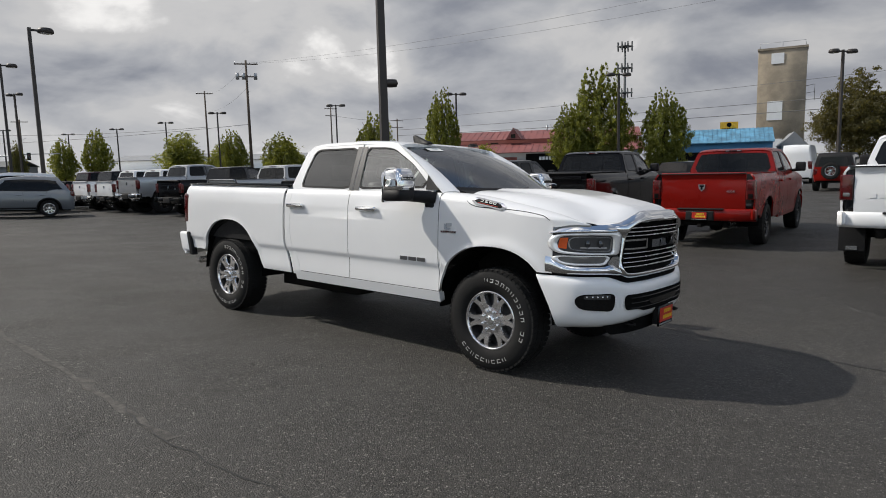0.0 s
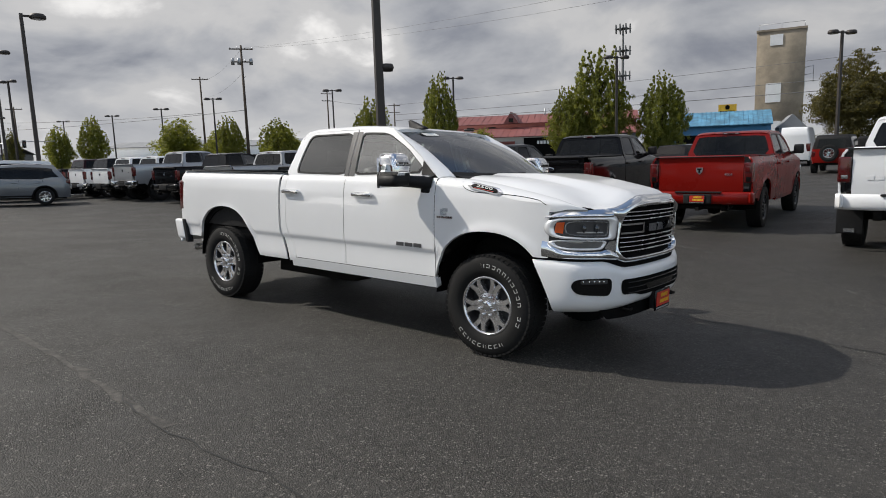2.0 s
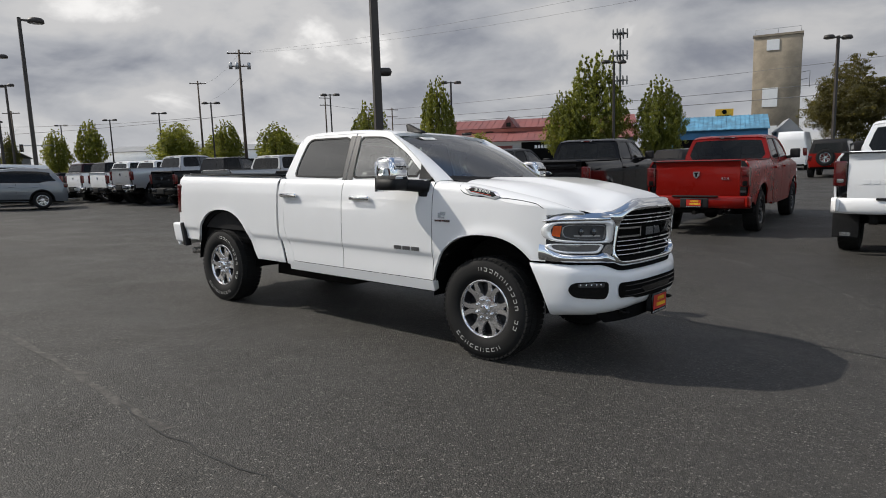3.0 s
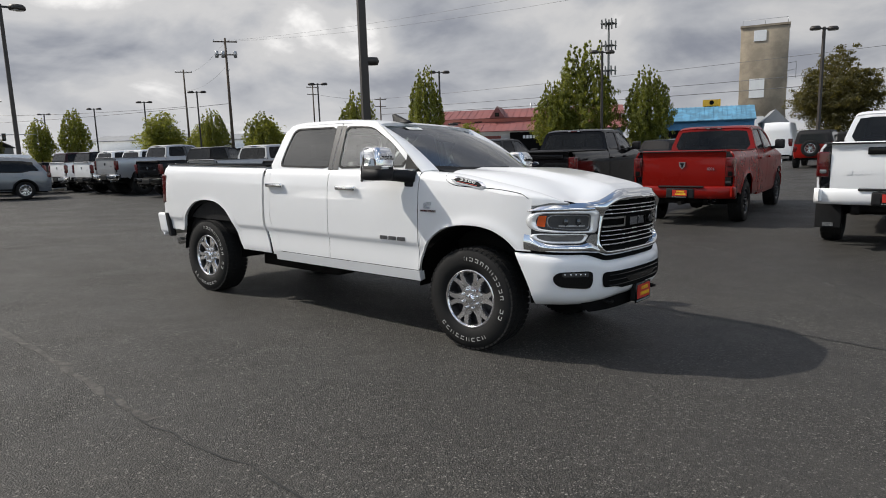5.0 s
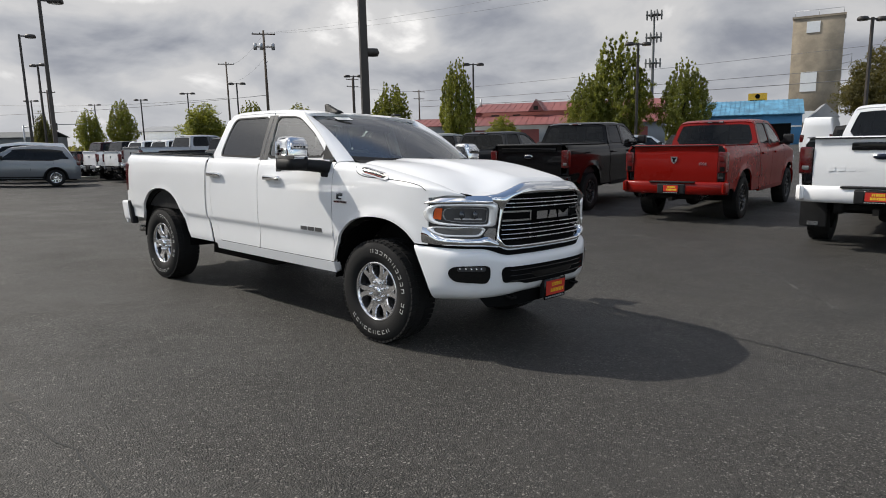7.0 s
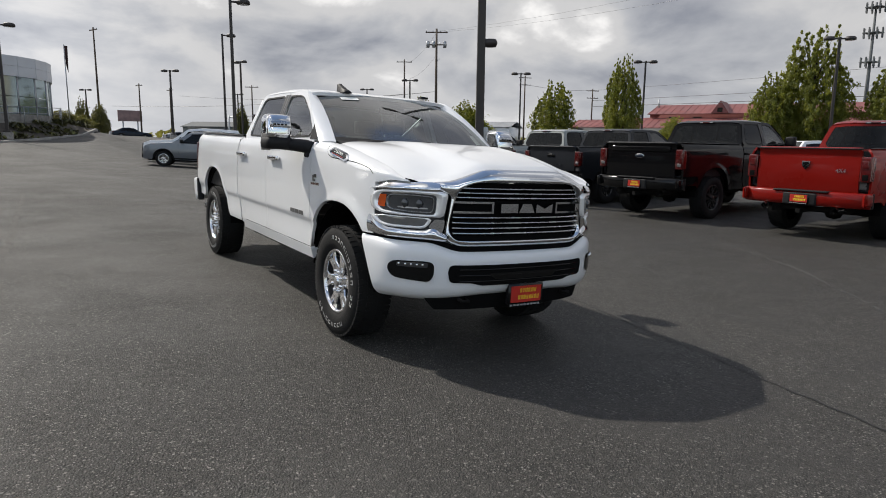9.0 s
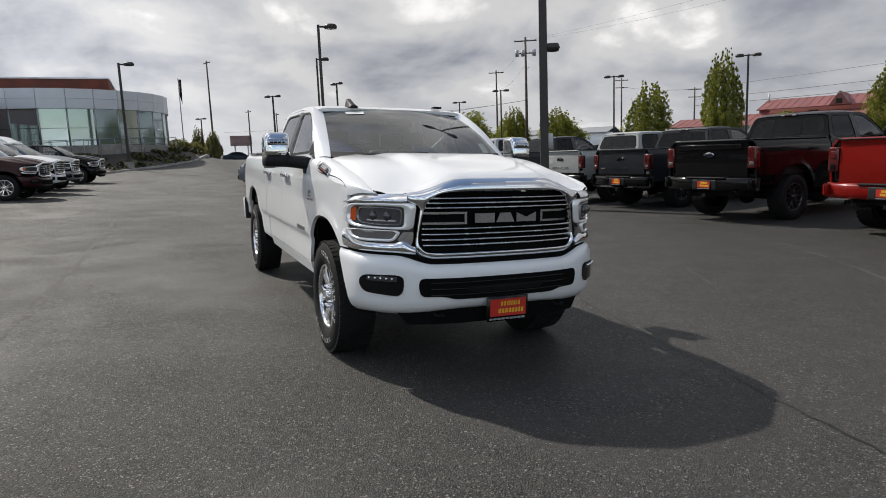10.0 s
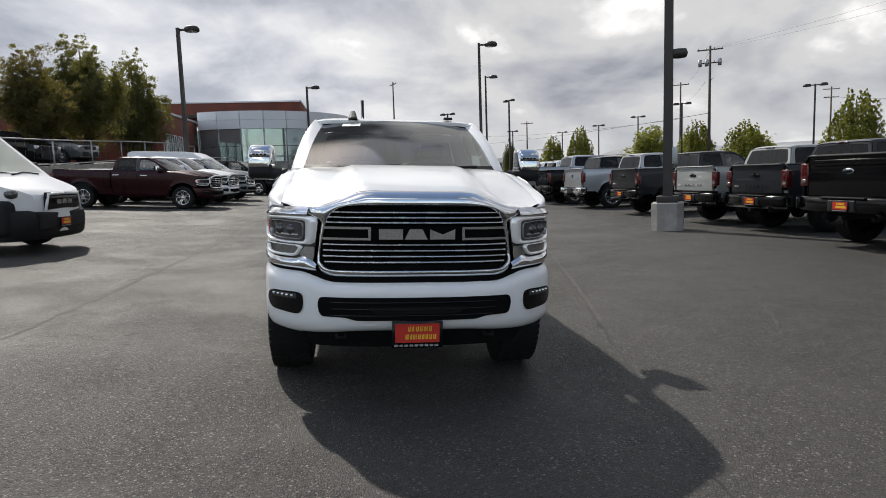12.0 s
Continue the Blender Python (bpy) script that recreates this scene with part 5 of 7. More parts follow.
        patch("low_lens", flip([(0.692, 1.010), (0.80, 1.012), (0.916, 1.009), (0.912, 0.972), (0.890, 0.955), (0.722, 0.957)], s), 0.0015, LENS_GREY, shell, 0.015, 4)
        patch("turn_lamp", flip([(0.889, 1.152), (0.909, 1.148), (0.913, 1.072), (0.893, 1.066)], s), 0.006, AMBER, shell, 0.003, 2)
        if fine:
            loop("lens_ring", [(0.668, 1.157), (0.80, 1.163), (0.884, 1.158), (0.891, 1.11), (0.886, 1.057), (0.80, 1.049), (0.672, 1.048)], [(0.676, 1.151), (0.80, 1.157), (0.878, 1.152), (0.885, 1.11), (0.880, 1.063), (0.80, 1.055), (0.680, 1.054)], 0.004, LENS_GREY, shell, s)
            for yy in (0.742, 0.812):
                p = nose_at(s * yy, 1.106, 0.004)
                lens = lathe([(0.0, 0.010), (0.018, 0.007), (0.028, -0.004), (0.033, -0.006)], 20)
                hard("projector", ([(p[0] + y, p[1] + x, p[2] + z) for x, y, z in lens[0]], lens[1], True), LENS_DARK, shell)
                hard("projector_shelf", outward(grid(2, 4, lambda u, v: nose_at(s * (yy - 0.036 + 0.072 * v), 1.072 + 0.010 * u, 0.004)), (0.2, 0, 1.0)), LAMP_GREY, shell)
            low_top = curve([(0.590, 0.905), (0.627, 0.925), (0.665, 0.946), (0.685, 0.944), (0.72, 0.933), (0.80, 0.932), (0.880, 0.935), (0.905, 0.952), (0.922, 0.995), (0.932, 1.004)])
            low_base = curve([(0.590, 0.862), (0.72, 0.874), (0.90, 0.876), (0.932, 0.885)])
            hard("lamp_wing", outward(grid(8, 40, lambda u, v: (lambda y: nose_at(s * y, low_base(y) + (low_top(y) - low_base(y)) * u, 0.004 + (0.026 - 0.010 * v) * math.sin(math.pi * (0.08 + 0.88 * u))))(0.590 + 0.342 * v)), (0.2, 0, 1.0)), CHROME, shell, "chrome moulding under the lamp")
            patch("lamp_knuckle", flip([(0.603, 1.008), (0.662, 1.008), (0.698, 0.955), (0.67, 0.940), (0.618, 0.915), (0.606, 0.95)], s), 0.008, CHROME, shell, 0.012, 3)
            brow_top = curve([(0.60, 1.256), (0.672, 1.250), (0.80, 1.250), (0.86, 1.249), (0.895, 1.243), (0.915, 1.226), (0.928, 1.198)])
            brow_base = curve([(0.60, 1.200), (0.672, 1.194), (0.80, 1.194), (0.90, 1.187), (0.928, 1.180)])
            hard("bonnet_edge", outward(grid(6, 36, lambda u, v: (lambda y: (lambda p: (p[0] - 0.17 * u, p[1] - s * 0.07 * u * smooth_step(0.85, 0.93, y), p[2] + 0.030 * u))(nose_at(s * y, brow_top(y) - 0.004, -0.012)))(0.560 + 0.365 * v)), (0.2, 0, 0.9)), paint_mat, root)
            hard("lamp_brow", outward(grid(8, 36, lambda u, v: (lambda y: nose_at(s * y, brow_base(y) + (brow_top(y) - brow_base(y)) * u, 0.004 + (0.024 - 0.008 * v) * smooth_step(-0.25, 0.2, u) - 0.040 * u ** 1.6))(0.640 + 0.288 * v)), (0.2, 0, 1.0)), CHROME, shell, "chrome brow over the lamp")


# ---- the white truck ----
HERO = pickup("pickup_truck", "white crew cab pickup with chrome grille and tow mirrors on asphalt", SLOPE, WHITE,
              dict(fine=True, wheel="fork", cab=2.745, belt=1.456, roof=1.960, handle=CHROME, tail="ram", mirror_cap=CHROME, bumper=WHITE))


def hero_badges():
    squash = lambda z: z if 0.54 > z else 0.54 + (z - 0.54) * 0.985

    def on_side(s, rows, depth):
        """Flat bars (x0, z0, x1, z1) proud of the body side."""
        out = []
        for x0, z0, x1, z1 in rows:
            y = s * (side_y((x0 + x1) / 2, (z0 + z1) / 2) + 0.001)
            out.append((x0, min(y, y + s * depth), squash(z0), x1, max(y, y + s * depth), squash(z1)))
        return boxes(*out)
    for s in (-1, 1):
        # badge with the model number on the shoulder of the bonnet
        xs = [(-0.265, 0.50), (-0.225, 1.0), (0.045, 0.92), (0.090, 0.45), (0.05, 0.0), (-0.22, 0.06)]

        def top(x, w, off):
            z = HOOD_EDGE(x) - 0.078 + 0.060 * w
            y = wing_y(x, z)
            return (x, s * (y + off * 0.85), squash(z) + off * 0.5)
        outline = rounded(xs, 0.06, 4)
        pts, faces = disc(outline, 5)
        b = part("bonnet_badge", outward(([top(x, z, 0.009) for x, z in pts], faces), (-0.1, 0, 1.2)), CHROME, HERO, "chrome badge with a model number")
        part("badge_rim", outward(([top(x, z, o) for o in (0.009, -0.012) for x, z in outline], [(i, (i + 1) % 30, 30 + (i + 1) % 30, 30 + i) for i in range(30)]), (-0.1, 0, 1.2)), WHITE, b)
        pts, faces = disc([(-0.088 + (x + 0.088) * 0.80, 0.50 + (z - 0.50) * 0.66) for x, z in outline], 5)
        part("badge_field", outward(([top(x, z, 0.011) for x, z in pts], faces), (-0.1, 0, 1.2)), GLOSS_BLACK, b)
        w = words("2500", 0.046, 0.001)
        part("badge_number", ([top(-0.088 - s * x * 1.75, 0.60 + y * 9.5, 0.0135 + z) for x, y, z in w[0]], w[1]), STICKER, b)
        part("badge_line", ([top(-0.088 + x, 0.26 + z, 0.0135) for x, z in ((-0.10, 0), (0.0, 0), (0.10, 0), (0.10, 0.05), (0.0, 0.05), (-0.10, 0.05))], [(0, 1, 4, 5), (1, 2, 3, 4)]), TAG_RED, b)
        # emblem on the wing and block shapes on the door
        e = part("wing_emblem", on_side(s, ((-0.528, 1.157, -0.500, 1.205), (-0.505, 1.186, -0.450, 1.214), (-0.500, 1.157, -0.462, 1.170)), 0.008), CHROME, HERO, "small chrome emblem over a red bar")
        part("emblem_bar", on_side(s, ((-0.572, 1.127, -0.400, 1.147),), 0.005), SATIN, e)
        part("emblem_writing", on_side(s, [(-0.562 + 0.020 * k, 1.132, -0.548 + 0.020 * k, 1.142) for k in range(8)], 0.007), RED_LENS, e)
        for d in (-0.105, 0.0, 0.105):
            part("door_emblem", on_side(s, [(-0.897 + d - 0.045, 0.852, -0.897 + d + 0.045, 0.886)], 0.003), SATIN_DARK, HERO, "satin block emblem")


hero_badges()


# ---- wagons and vans ----
def wagon(name, label, m, paint_mat, P, group="", category="car"):
    """A closed car or van from its side outline. Local x ahead, origin under the front axle."""
    o = dict(wb=2.64, front=0.85, rear=3.55, w=0.91, rocker=0.30, belt=1.02, r=0.345, tw=0.225, rim=0.215, track=0.77, wheel="five", glass=TINTED, clad=None, spare=False, tag=False, hard_top=None, nose=0.84,
             top=[(0.85, 0.62), (0.80, 0.86), (0.55, 0.98), (-0.35, 1.06), (-1.15, 1.55), (-1.9, 1.64), (-3.0, 1.60), (-3.35, 1.12), (-3.52, 0.95), (-3.55, 0.55)],
             windows=[[(-0.72, 1.07), (-1.22, 1.46), (-1.72, 1.50), (-1.72, 1.05)], [(-1.80, 1.05), (-1.80, 1.50), (-2.50, 1.49), (-2.55, 1.05)], [(-2.62, 1.08), (-2.60, 1.48), (-2.90, 1.44), (-3.12, 1.14)]],
             screen=(3, 4), back=(6, 7), lamps=(0.86, 0.70), tails=(1.02, 0.85))
    o.update(P)
    root = thing(name, label, category, m, group)
    top = o["top"]
    f, b = top[0][0], top[-1][0]
    half = curve([(0.0, 0.86), (o["rocker"], 0.93), (0.5 * (o["rocker"] + o["belt"]), 1.0), (o["belt"], 0.965), (o["belt"] + 0.25, 0.90), (max(z for _, z in top), 0.76)])
    ends = curve([(b, 0.90), (b + 0.25, 0.975), (b + 0.9, 1.0), (f - 0.9, 1.0), (f - 0.3, 0.96 if o["nose"] > 0.8 else 0.92), (f, o["nose"])])
    Y = lambda x, z: o["w"] * half(z) * ends(x)

    def upper(x):
        """Height of the outline over x."""
        best = 0.0
        for (x0, z0), (x1, z1) in zip(top, top[1:]):
            lo, hi = min(x0, x1), max(x0, x1)
            if lo <= x <= hi:
                best = max(best, z0 if hi - lo < 1e-6 else z0 + (z1 - z0) * (x - x0) / (x1 - x0))
        return best

    def low(x):
        z = o["rocker"]
        for c in (0.0, -o["wb"]):
            rr = o["r"] + 0.07
            d = abs(x - c)
            if d < rr:
                z = max(z, o["r"] + (rr ** 2.3 - d ** 2.3) ** (1 / 2.3) - 0.01)
        return z
    xs = sorted({b + 0.004, f - 0.004, *[b + (f - b) * k / 60 for k in range(1, 60)], *[x for x, _ in top[1:-1]]})
    for s in (-1, 1):
        verts, n = [], 12
        for x in xs:
            z0, z1 = low(x), upper(x)
            for k in range(n + 1):
                z = z0 + (z1 - z0) * k / n
                verts.append((x, s * Y(x, z), z))
        faces = [(i * (n + 1) + k, (i + 1) * (n + 1) + k, (i + 1) * (n + 1) + k + 1, i * (n + 1) + k + 1) for i in range(len(xs) - 1) for k in range(n)]
        body = part("body_side", flange(outward((verts, faces), (-1, 0, 0.8)), "body_side", paint_mat, 0.03), None, root)
        if len(o["windows"]) > 1:
            low_row, high_row = [p for w in o["windows"] for p in w if o["belt"] + 0.12 > p[1]], [p for w in o["windows"] for p in w if p[1] >= o["belt"] + 0.12]
            edge = sorted(low_row, reverse=True) + sorted(high_row)
            pts, fc = disc([(x + (0.025 if x > -1.5 else -0.025), z + (0.02 if z > o["belt"] + 0.12 else -0.012)) for x, z in edge], 3)
            part("window_surround", outward(([(x, s * (Y(x, z) + 0.003), z) for x, z in pts], fc), (-1, 0, 0.8)), GLOSS_BLACK, body)
        for w in o["windows"]:
            pts, fc = disc(rounded(w, 0.05, 3), 2)
            pane = part("window_pane", outward(([(x, s * (Y(x, z) + 0.005), z) for x, z in pts], fc), (-1, 0, 0.8)), o["glass"], body)
            pane.visible_shadow = False
        if o["clad"]:
            cl = []
            for c in (0.0, -o["wb"]):
                ring_pts = [(c + (o["r"] + 0.075) * math.cos(a), o["r"] + (o["r"] + 0.075) * math.sin(a)) for a in [math.pi * k / 18 for k in range(19)]]
                cl.append(tube([(x, s * (Y(x, max(z, o["rocker"])) + 0.004), z) for x, z in ring_pts], 0.045, 6, True, True, 0.5))
            part("arch_cladding", join(*cl, tube([(-o["wb"] + 0.4, s * Y(-1.3, o["rocker"]), o["rocker"] + 0.05), (-0.4, s * Y(-1.3, o["rocker"]), o["rocker"] + 0.05)], 0.06, 6, True, True, 0.4)), o["clad"], body)
        for xh in (-1.62, -2.42):
            if o["belt"] < 1.3:
                part("door_handle", blob(xh - 0.10, s * (Y(xh, o["belt"] - 0.13) + 0.012) - 0.014, o["belt"] - 0.15, xh + 0.10, s * (Y(xh, o["belt"] - 0.13) + 0.012) + 0.014, o["belt"] - 0.115, 0.012), paint_mat, body)
        gaps = []
        for xg in (-0.62, -1.76, -2.58)[: 3 if o["belt"] < 1.3 else 2]:
            gaps.append(([(xg + dx, s * (Y(xg, z) + 0.0035), z) for z in (o["rocker"] + 0.08, 0.5 * (o["rocker"] + o["belt"]), o["belt"]) for dx in (-0.004, 0.004)], [(0, 1, 3, 2), (2, 3, 5, 4)]))
        part("door_gap", join(*gaps), LINER, body)
        xm = top[o["screen"][0]][0] - 0.42
        zm = o["belt"] + 0.12
        part("side_mirror", join(blob(xm - 0.08, s * (o["w"] + 0.10) - 0.10, zm - 0.07, xm + 0.07, s * (o["w"] + 0.10) + 0.10, zm + 0.09, 0.04), tube([(xm, s * o["w"], zm - 0.05), (xm, s * o["w"] * 0.92, zm - 0.08)], 0.03, 6)), PLASTIC, root)
        for c in (0.0, -o["wb"]):
            a = [math.pi * k / 10 for k in range(11)]
            part("wheel_housing", grid(10, 2, lambda u, v: (c + (o["r"] + 0.08) * math.cos(math.pi * u), s * (o["w"] * 0.93 - 0.28 * v), o["r"] + (o["r"] + 0.075) * math.sin(math.pi * u))), LINER, root)
            add_wheel(root, c, s * o["track"], o["r"], o["r"], o["tw"], o["rim"], o["wheel"], False)
        zt, zw = o["tails"][0], o["tails"][1]
        part("tail_lamp", blob(b - 0.012, s * o["w"] * 0.80 - 0.14, zw, b + 0.16, s * o["w"] * 0.80 + 0.12, zt, 0.03), RED_LENS, root)
        zl, z2 = o["lamps"]
        if o.get("front_lamps", True):
            part("headlamp", blob(f - 0.20, s * o["w"] * 0.68 - 0.17, z2, f + 0.006, s * o["w"] * 0.68 + 0.16, zl, 0.04), LAMP_GREY, root)
    # the skin over the top, from the nose to the tail
    rows, n = [], 14
    pts = []
    for (x0, z0), (x1, z1) in zip(top, top[1:]):
        for k in range(4):
            pts.append((x0 + (x1 - x0) * k / 4, z0 + (z1 - z0) * k / 4))
    pts.append(top[-1])
    pts = [(f - 0.02, o["rocker"])] + pts + [(b + 0.02, o["rocker"] + 0.05)]

    def over(x, z, v, off=0.0):
        t = 2 * v - 1
        y = Y(min(max(x, b), f), z)
        swell = 1 - t * t
        bow = 0.10 if x > f - 0.12 else (-0.06 if x < b + 0.1 else 0.0)
        return (x + bow * swell + (0.10 if 0 > bow else 0) * 0, y * t, z + (0.03 * swell if abs(bow) < 0.01 else 0) + off)
    verts = [over(x, z, k / n) for x, z in pts for k in range(n + 1)]
    faces = [(i * (n + 1) + k, (i + 1) * (n + 1) + k, (i + 1) * (n + 1) + k + 1, i * (n + 1) + k + 1) for i in range(len(pts) - 1) for k in range(n)]
    skin = part("body_top", flange(outward((verts, faces), (-1, 0, 0.7)), "body_top", paint_mat, 0.02), None, root)

    if o["hard_top"]:
        for ob in [skin, *[c for c in root.children if c.name.startswith("body_side")]]:
            ob.data.materials.append(o["hard_top"])
            for face in ob.data.polygons:
                if face.center.z > o["belt"] + 0.06:
                    face.material_index = 1

    def across(pname, i, j, mat, inset=0.06, side=0.07):
        (x0, z0), (x1, z1) = top[i], top[j]
        lo, hi = inset, 1 - inset
        d = Vector((-(z1 - z0), (x1 - x0))).normalized() * -1
        if d.y < 0:
            d = -d
        pane = part(pname, outward(grid(4, 10, lambda u, v: (lambda p: (p[0] + d.x * 0.008, p[1], p[2] + d.y * 0.008))(over(x0 + (x1 - x0) * (lo + (hi - lo) * u), z0 + (z1 - z0) * (lo + (hi - lo) * u), side + (1 - 2 * side) * v))), (-1, 0, 0.6)), mat, skin)
        pane.visible_shadow = False
    across("windscreen", o["screen"][0], o["screen"][1], o["glass"])
    if o["back"]:
        across("rear_window", o["back"][0], o["back"][1], TINTED, 0.08, 0.10)
    zl, z2 = o["lamps"]
    part("front_grille", join(blob(f + 0.04, -o["w"] * 0.45, z2 - 0.06, f + 0.085, o["w"] * 0.45, zl - 0.03, 0.02), blob(f + 0.03, -o["w"] * 0.62, o["rocker"] + 0.05, f + 0.09, o["w"] * 0.62, z2 - 0.16, 0.03)), PLASTIC, root)
    part("floor_pan", boxes((b + 0.15, -o["w"] * 0.85, o["rocker"] - 0.06, f - 0.2, o["w"] * 0.85, o["rocker"] + 0.06), (b + 0.3, -o["w"] * 0.7, o["rocker"], -0.5, o["w"] * 0.7, o["belt"] - 0.15)), UNDER, root)
    if o["spare"]:
        ms = wheel_meshes(o["r"], o["tw"], o["rim"], "five", False)
        sp = part("spare_wheel", ms["tyre"], None, root)
        sp.matrix_basis = pose(b - 0.14, 0.1, 1.0, 0, 0, -90)
        for key in ("tread", "rim", "spokes", "cap"):
            part({"tread": "tread", "rim": "rim", "spokes": "spokes", "cap": "hub_cap"}[key], ms[key], None, sp)
    if o["tag"]:
        dealer_tag(root, pose(b - 0.07, 0, 0.72, 0, 0, 90))
    return root


VAN = dict(wb=3.45, front=0.98, rear=4.45, w=1.02, rocker=0.36, belt=1.32, r=0.36, tw=0.235, rim=0.21, track=0.86, wheel="black", glass=GLASS,
           top=[(0.98, 0.60), (0.95, 1.00), (0.80, 1.12), (0.22, 1.34), (-0.72, 2.16), (-1.1, 2.42), (-1.6, 2.50), (-4.2, 2.50), (-4.42, 2.40), (-4.45, 0.55)],
           windows=[[(-0.28, 1.36), (-0.80, 1.92), (-1.28, 1.98), (-1.28, 1.30)]], screen=(3, 4), back=None, lamps=(1.06, 0.86), tails=(1.45, 0.95))
JEEP = dict(wb=2.95, front=0.75, rear=3.65, w=0.93, rocker=0.48, belt=1.18, r=0.41, tw=0.26, rim=0.235, track=0.80, wheel="black", clad=PLASTIC, spare=True, tag=True, hard_top=PLASTIC,
            top=[(0.75, 0.72), (0.74, 1.12), (0.60, 1.18), (-0.55, 1.26), (-0.92, 1.80), (-1.1, 1.87), (-3.5, 1.86), (-3.62, 1.72), (-3.65, 1.2), (-3.66, 0.6)],
            windows=[[(-0.78, 1.25), (-1.05, 1.72), (-1.70, 1.76), (-1.70, 1.25)], [(-1.80, 1.25), (-1.80, 1.76), (-2.65, 1.76), (-2.65, 1.25)], [(-2.75, 1.25), (-2.75, 1.76), (-3.45, 1.74), (-3.45, 1.25)]], back=(7, 8), lamps=(1.08, 0.90), tails=(1.10, 0.82))
SEDAN = dict(wb=2.7, front=0.9, rear=3.75, w=0.90, rocker=0.28, belt=0.92, r=0.33, rim=0.21,
             top=[(0.9, 0.55), (0.86, 0.72), (0.55, 0.86), (-0.45, 0.95), (-1.2, 1.38), (-1.8, 1.45), (-2.5, 1.38), (-3.15, 1.02), (-3.7, 0.96), (-3.75, 0.50)],
             windows=[[(-0.85, 0.97), (-1.28, 1.28), (-1.72, 1.33), (-1.72, 0.95)], [(-1.80, 0.95), (-1.80, 1.33), (-2.42, 1.28), (-2.75, 1.0)]], screen=(3, 4), back=(6, 7), lamps=(0.74, 0.60), tails=(0.92, 0.76))


def spot(x, y, heading, back=0.0):
    """Pose of a vehicle whose front axle is back metres ahead of (x, y)."""
    a = radians(heading)
    x, y = x + back * math.cos(a), y + back * math.sin(a)
    rx, ry = x - 3.5 * math.cos(a), y - 3.5 * math.sin(a)
    z0, z1 = ground_z(x, y), ground_z(rx, ry)
    lx, ly = -math.sin(a) * 0.8, math.cos(a) * 0.8
    lean = math.degrees(math.atan2(ground_z(x + lx, y + ly) - ground_z(x - lx, y - ly), 1.6))
    return pose(x, y, z0, 0, 0, heading) @ pose(0, 0, 0, lean, math.degrees(math.atan2(z1 - z0, 3.5)), 0)


RAM15 = dict(wb=3.57, rear=4.80, cab=2.52, width=0.985, rocker=0.47, belt=1.37, roof=1.90, r=0.405, rim=0.255, tw=0.275, track=0.80, wheel="five", tail="ram")
F150 = dict(wb=3.68, rear=4.92, cab=2.60, width=0.985, rocker=0.52, belt=1.42, roof=1.95, r=0.415, rim=0.25, track=0.81, wheel="black", tail="ford", bumper=GLOSS_BLACK, trim=GLOSS_BLACK, tonneau=True)
F250 = dict(wb=4.06, rear=5.30, cab=2.80, width=1.0, rocker=0.60, belt=1.48, roof=2.03, r=0.425, rim=0.25, wheel="six", tail="ford", dark_gate=True, gate_bars=True, flaps=True)
TACO = dict(wb=3.24, rear=4.40, cab=2.36, nose=0.92, width=0.93, rocker=0.48, belt=1.31, roof=1.80, r=0.385, rim=0.215, tw=0.255, track=0.76, wheel="black", tail="tacoma", bumper=GLOSS_BLACK, trim=GLOSS_BLACK)
ROW = "pickups parked in a row"


def parked_row():
    def tail_at(name, label, x, y, h, mat, P):
        return pickup(name, label, spot(x, y, h, P.get("rear", 5.0)), mat, P, ROW)
    tail_at("pickup_truck", "glossy red crew cab pickup with red bumper and dealer tag", -1.06, 7.22, 92.5, RED, {**RAM15, "mirror_cap": GLOSS_BLACK, "wheel": "black"})
    tail_at("pickup_truck", "white heavy duty pickup with dark band on the tailgate", 2.38, 5.45, 91, WHITE, F250)
    tail_at("pickup_truck", "black crew cab pickup with black wheels and tinted glass", -4.12, 6.98, 96, BLACK, F150)
    tail_at("pickup_truck", "dark grey midsize pickup with black wheels and dealer tag", -7.24, 7.52, 95, SLATE, TACO)
    tail_at("pickup_truck", "cement grey midsize pickup with black rear bumper", -9.62, 7.50, 94, CEMENT, {**TACO, "gate_bars": SATIN})
    tail_at("pickup_truck", "dark grey midsize pickup with dealer tag", -13.45, 7.4, 94, SLATE, TACO)
    tail_at("pickup_truck", "silver crew cab pickup with chrome bumper beside others", -17.7, 7.3, 93, SILVER, {**RAM15, "tag": False, "bumper": CHROME})
    tail_at("pickup_truck", "black crew cab pickup parked nose in", -21.3, 7.2, 92, BLACK, {**RAM15, "tag": False, "seats": False, "bumper": GLOSS_BLACK})
    tail_at("pickup_truck", "silver heavy duty pickup with large black wheels", -24.6, 7.1, 91, SILVER, dict(tag=False, wheel="black", r=0.46, rim=0.26, rocker=0.60, belt=1.53, roof=2.06, tail="ram", bumper=CHROME, seats=False))
    tail_at("pickup_truck", "white pickup with black rear bumper parked nose in", -27.1, 7.2, 91, OFF_WHITE, {**RAM15, "tag": False, "seats": False, "bumper": GLOSS_BLACK})
    tail_at("pickup_truck", "white pickup with chrome rear bumper parked nose in", -30.0, 7.3, 91, WHITE, {**RAM15, "tag": False, "seats": False, "bumper": CHROME})
    tail_at("pickup_truck", "dark green-black pickup at the island", -33.0, 7.5, 91, BLACK, {**RAM15, "tag": False, "seats": False, "bumper": CHROME})
    tail_at("pickup_truck", "maroon pickup far along the row", -36.2, 7.6, 91, MAROON, {**RAM15, "tag": False, "seats": False})


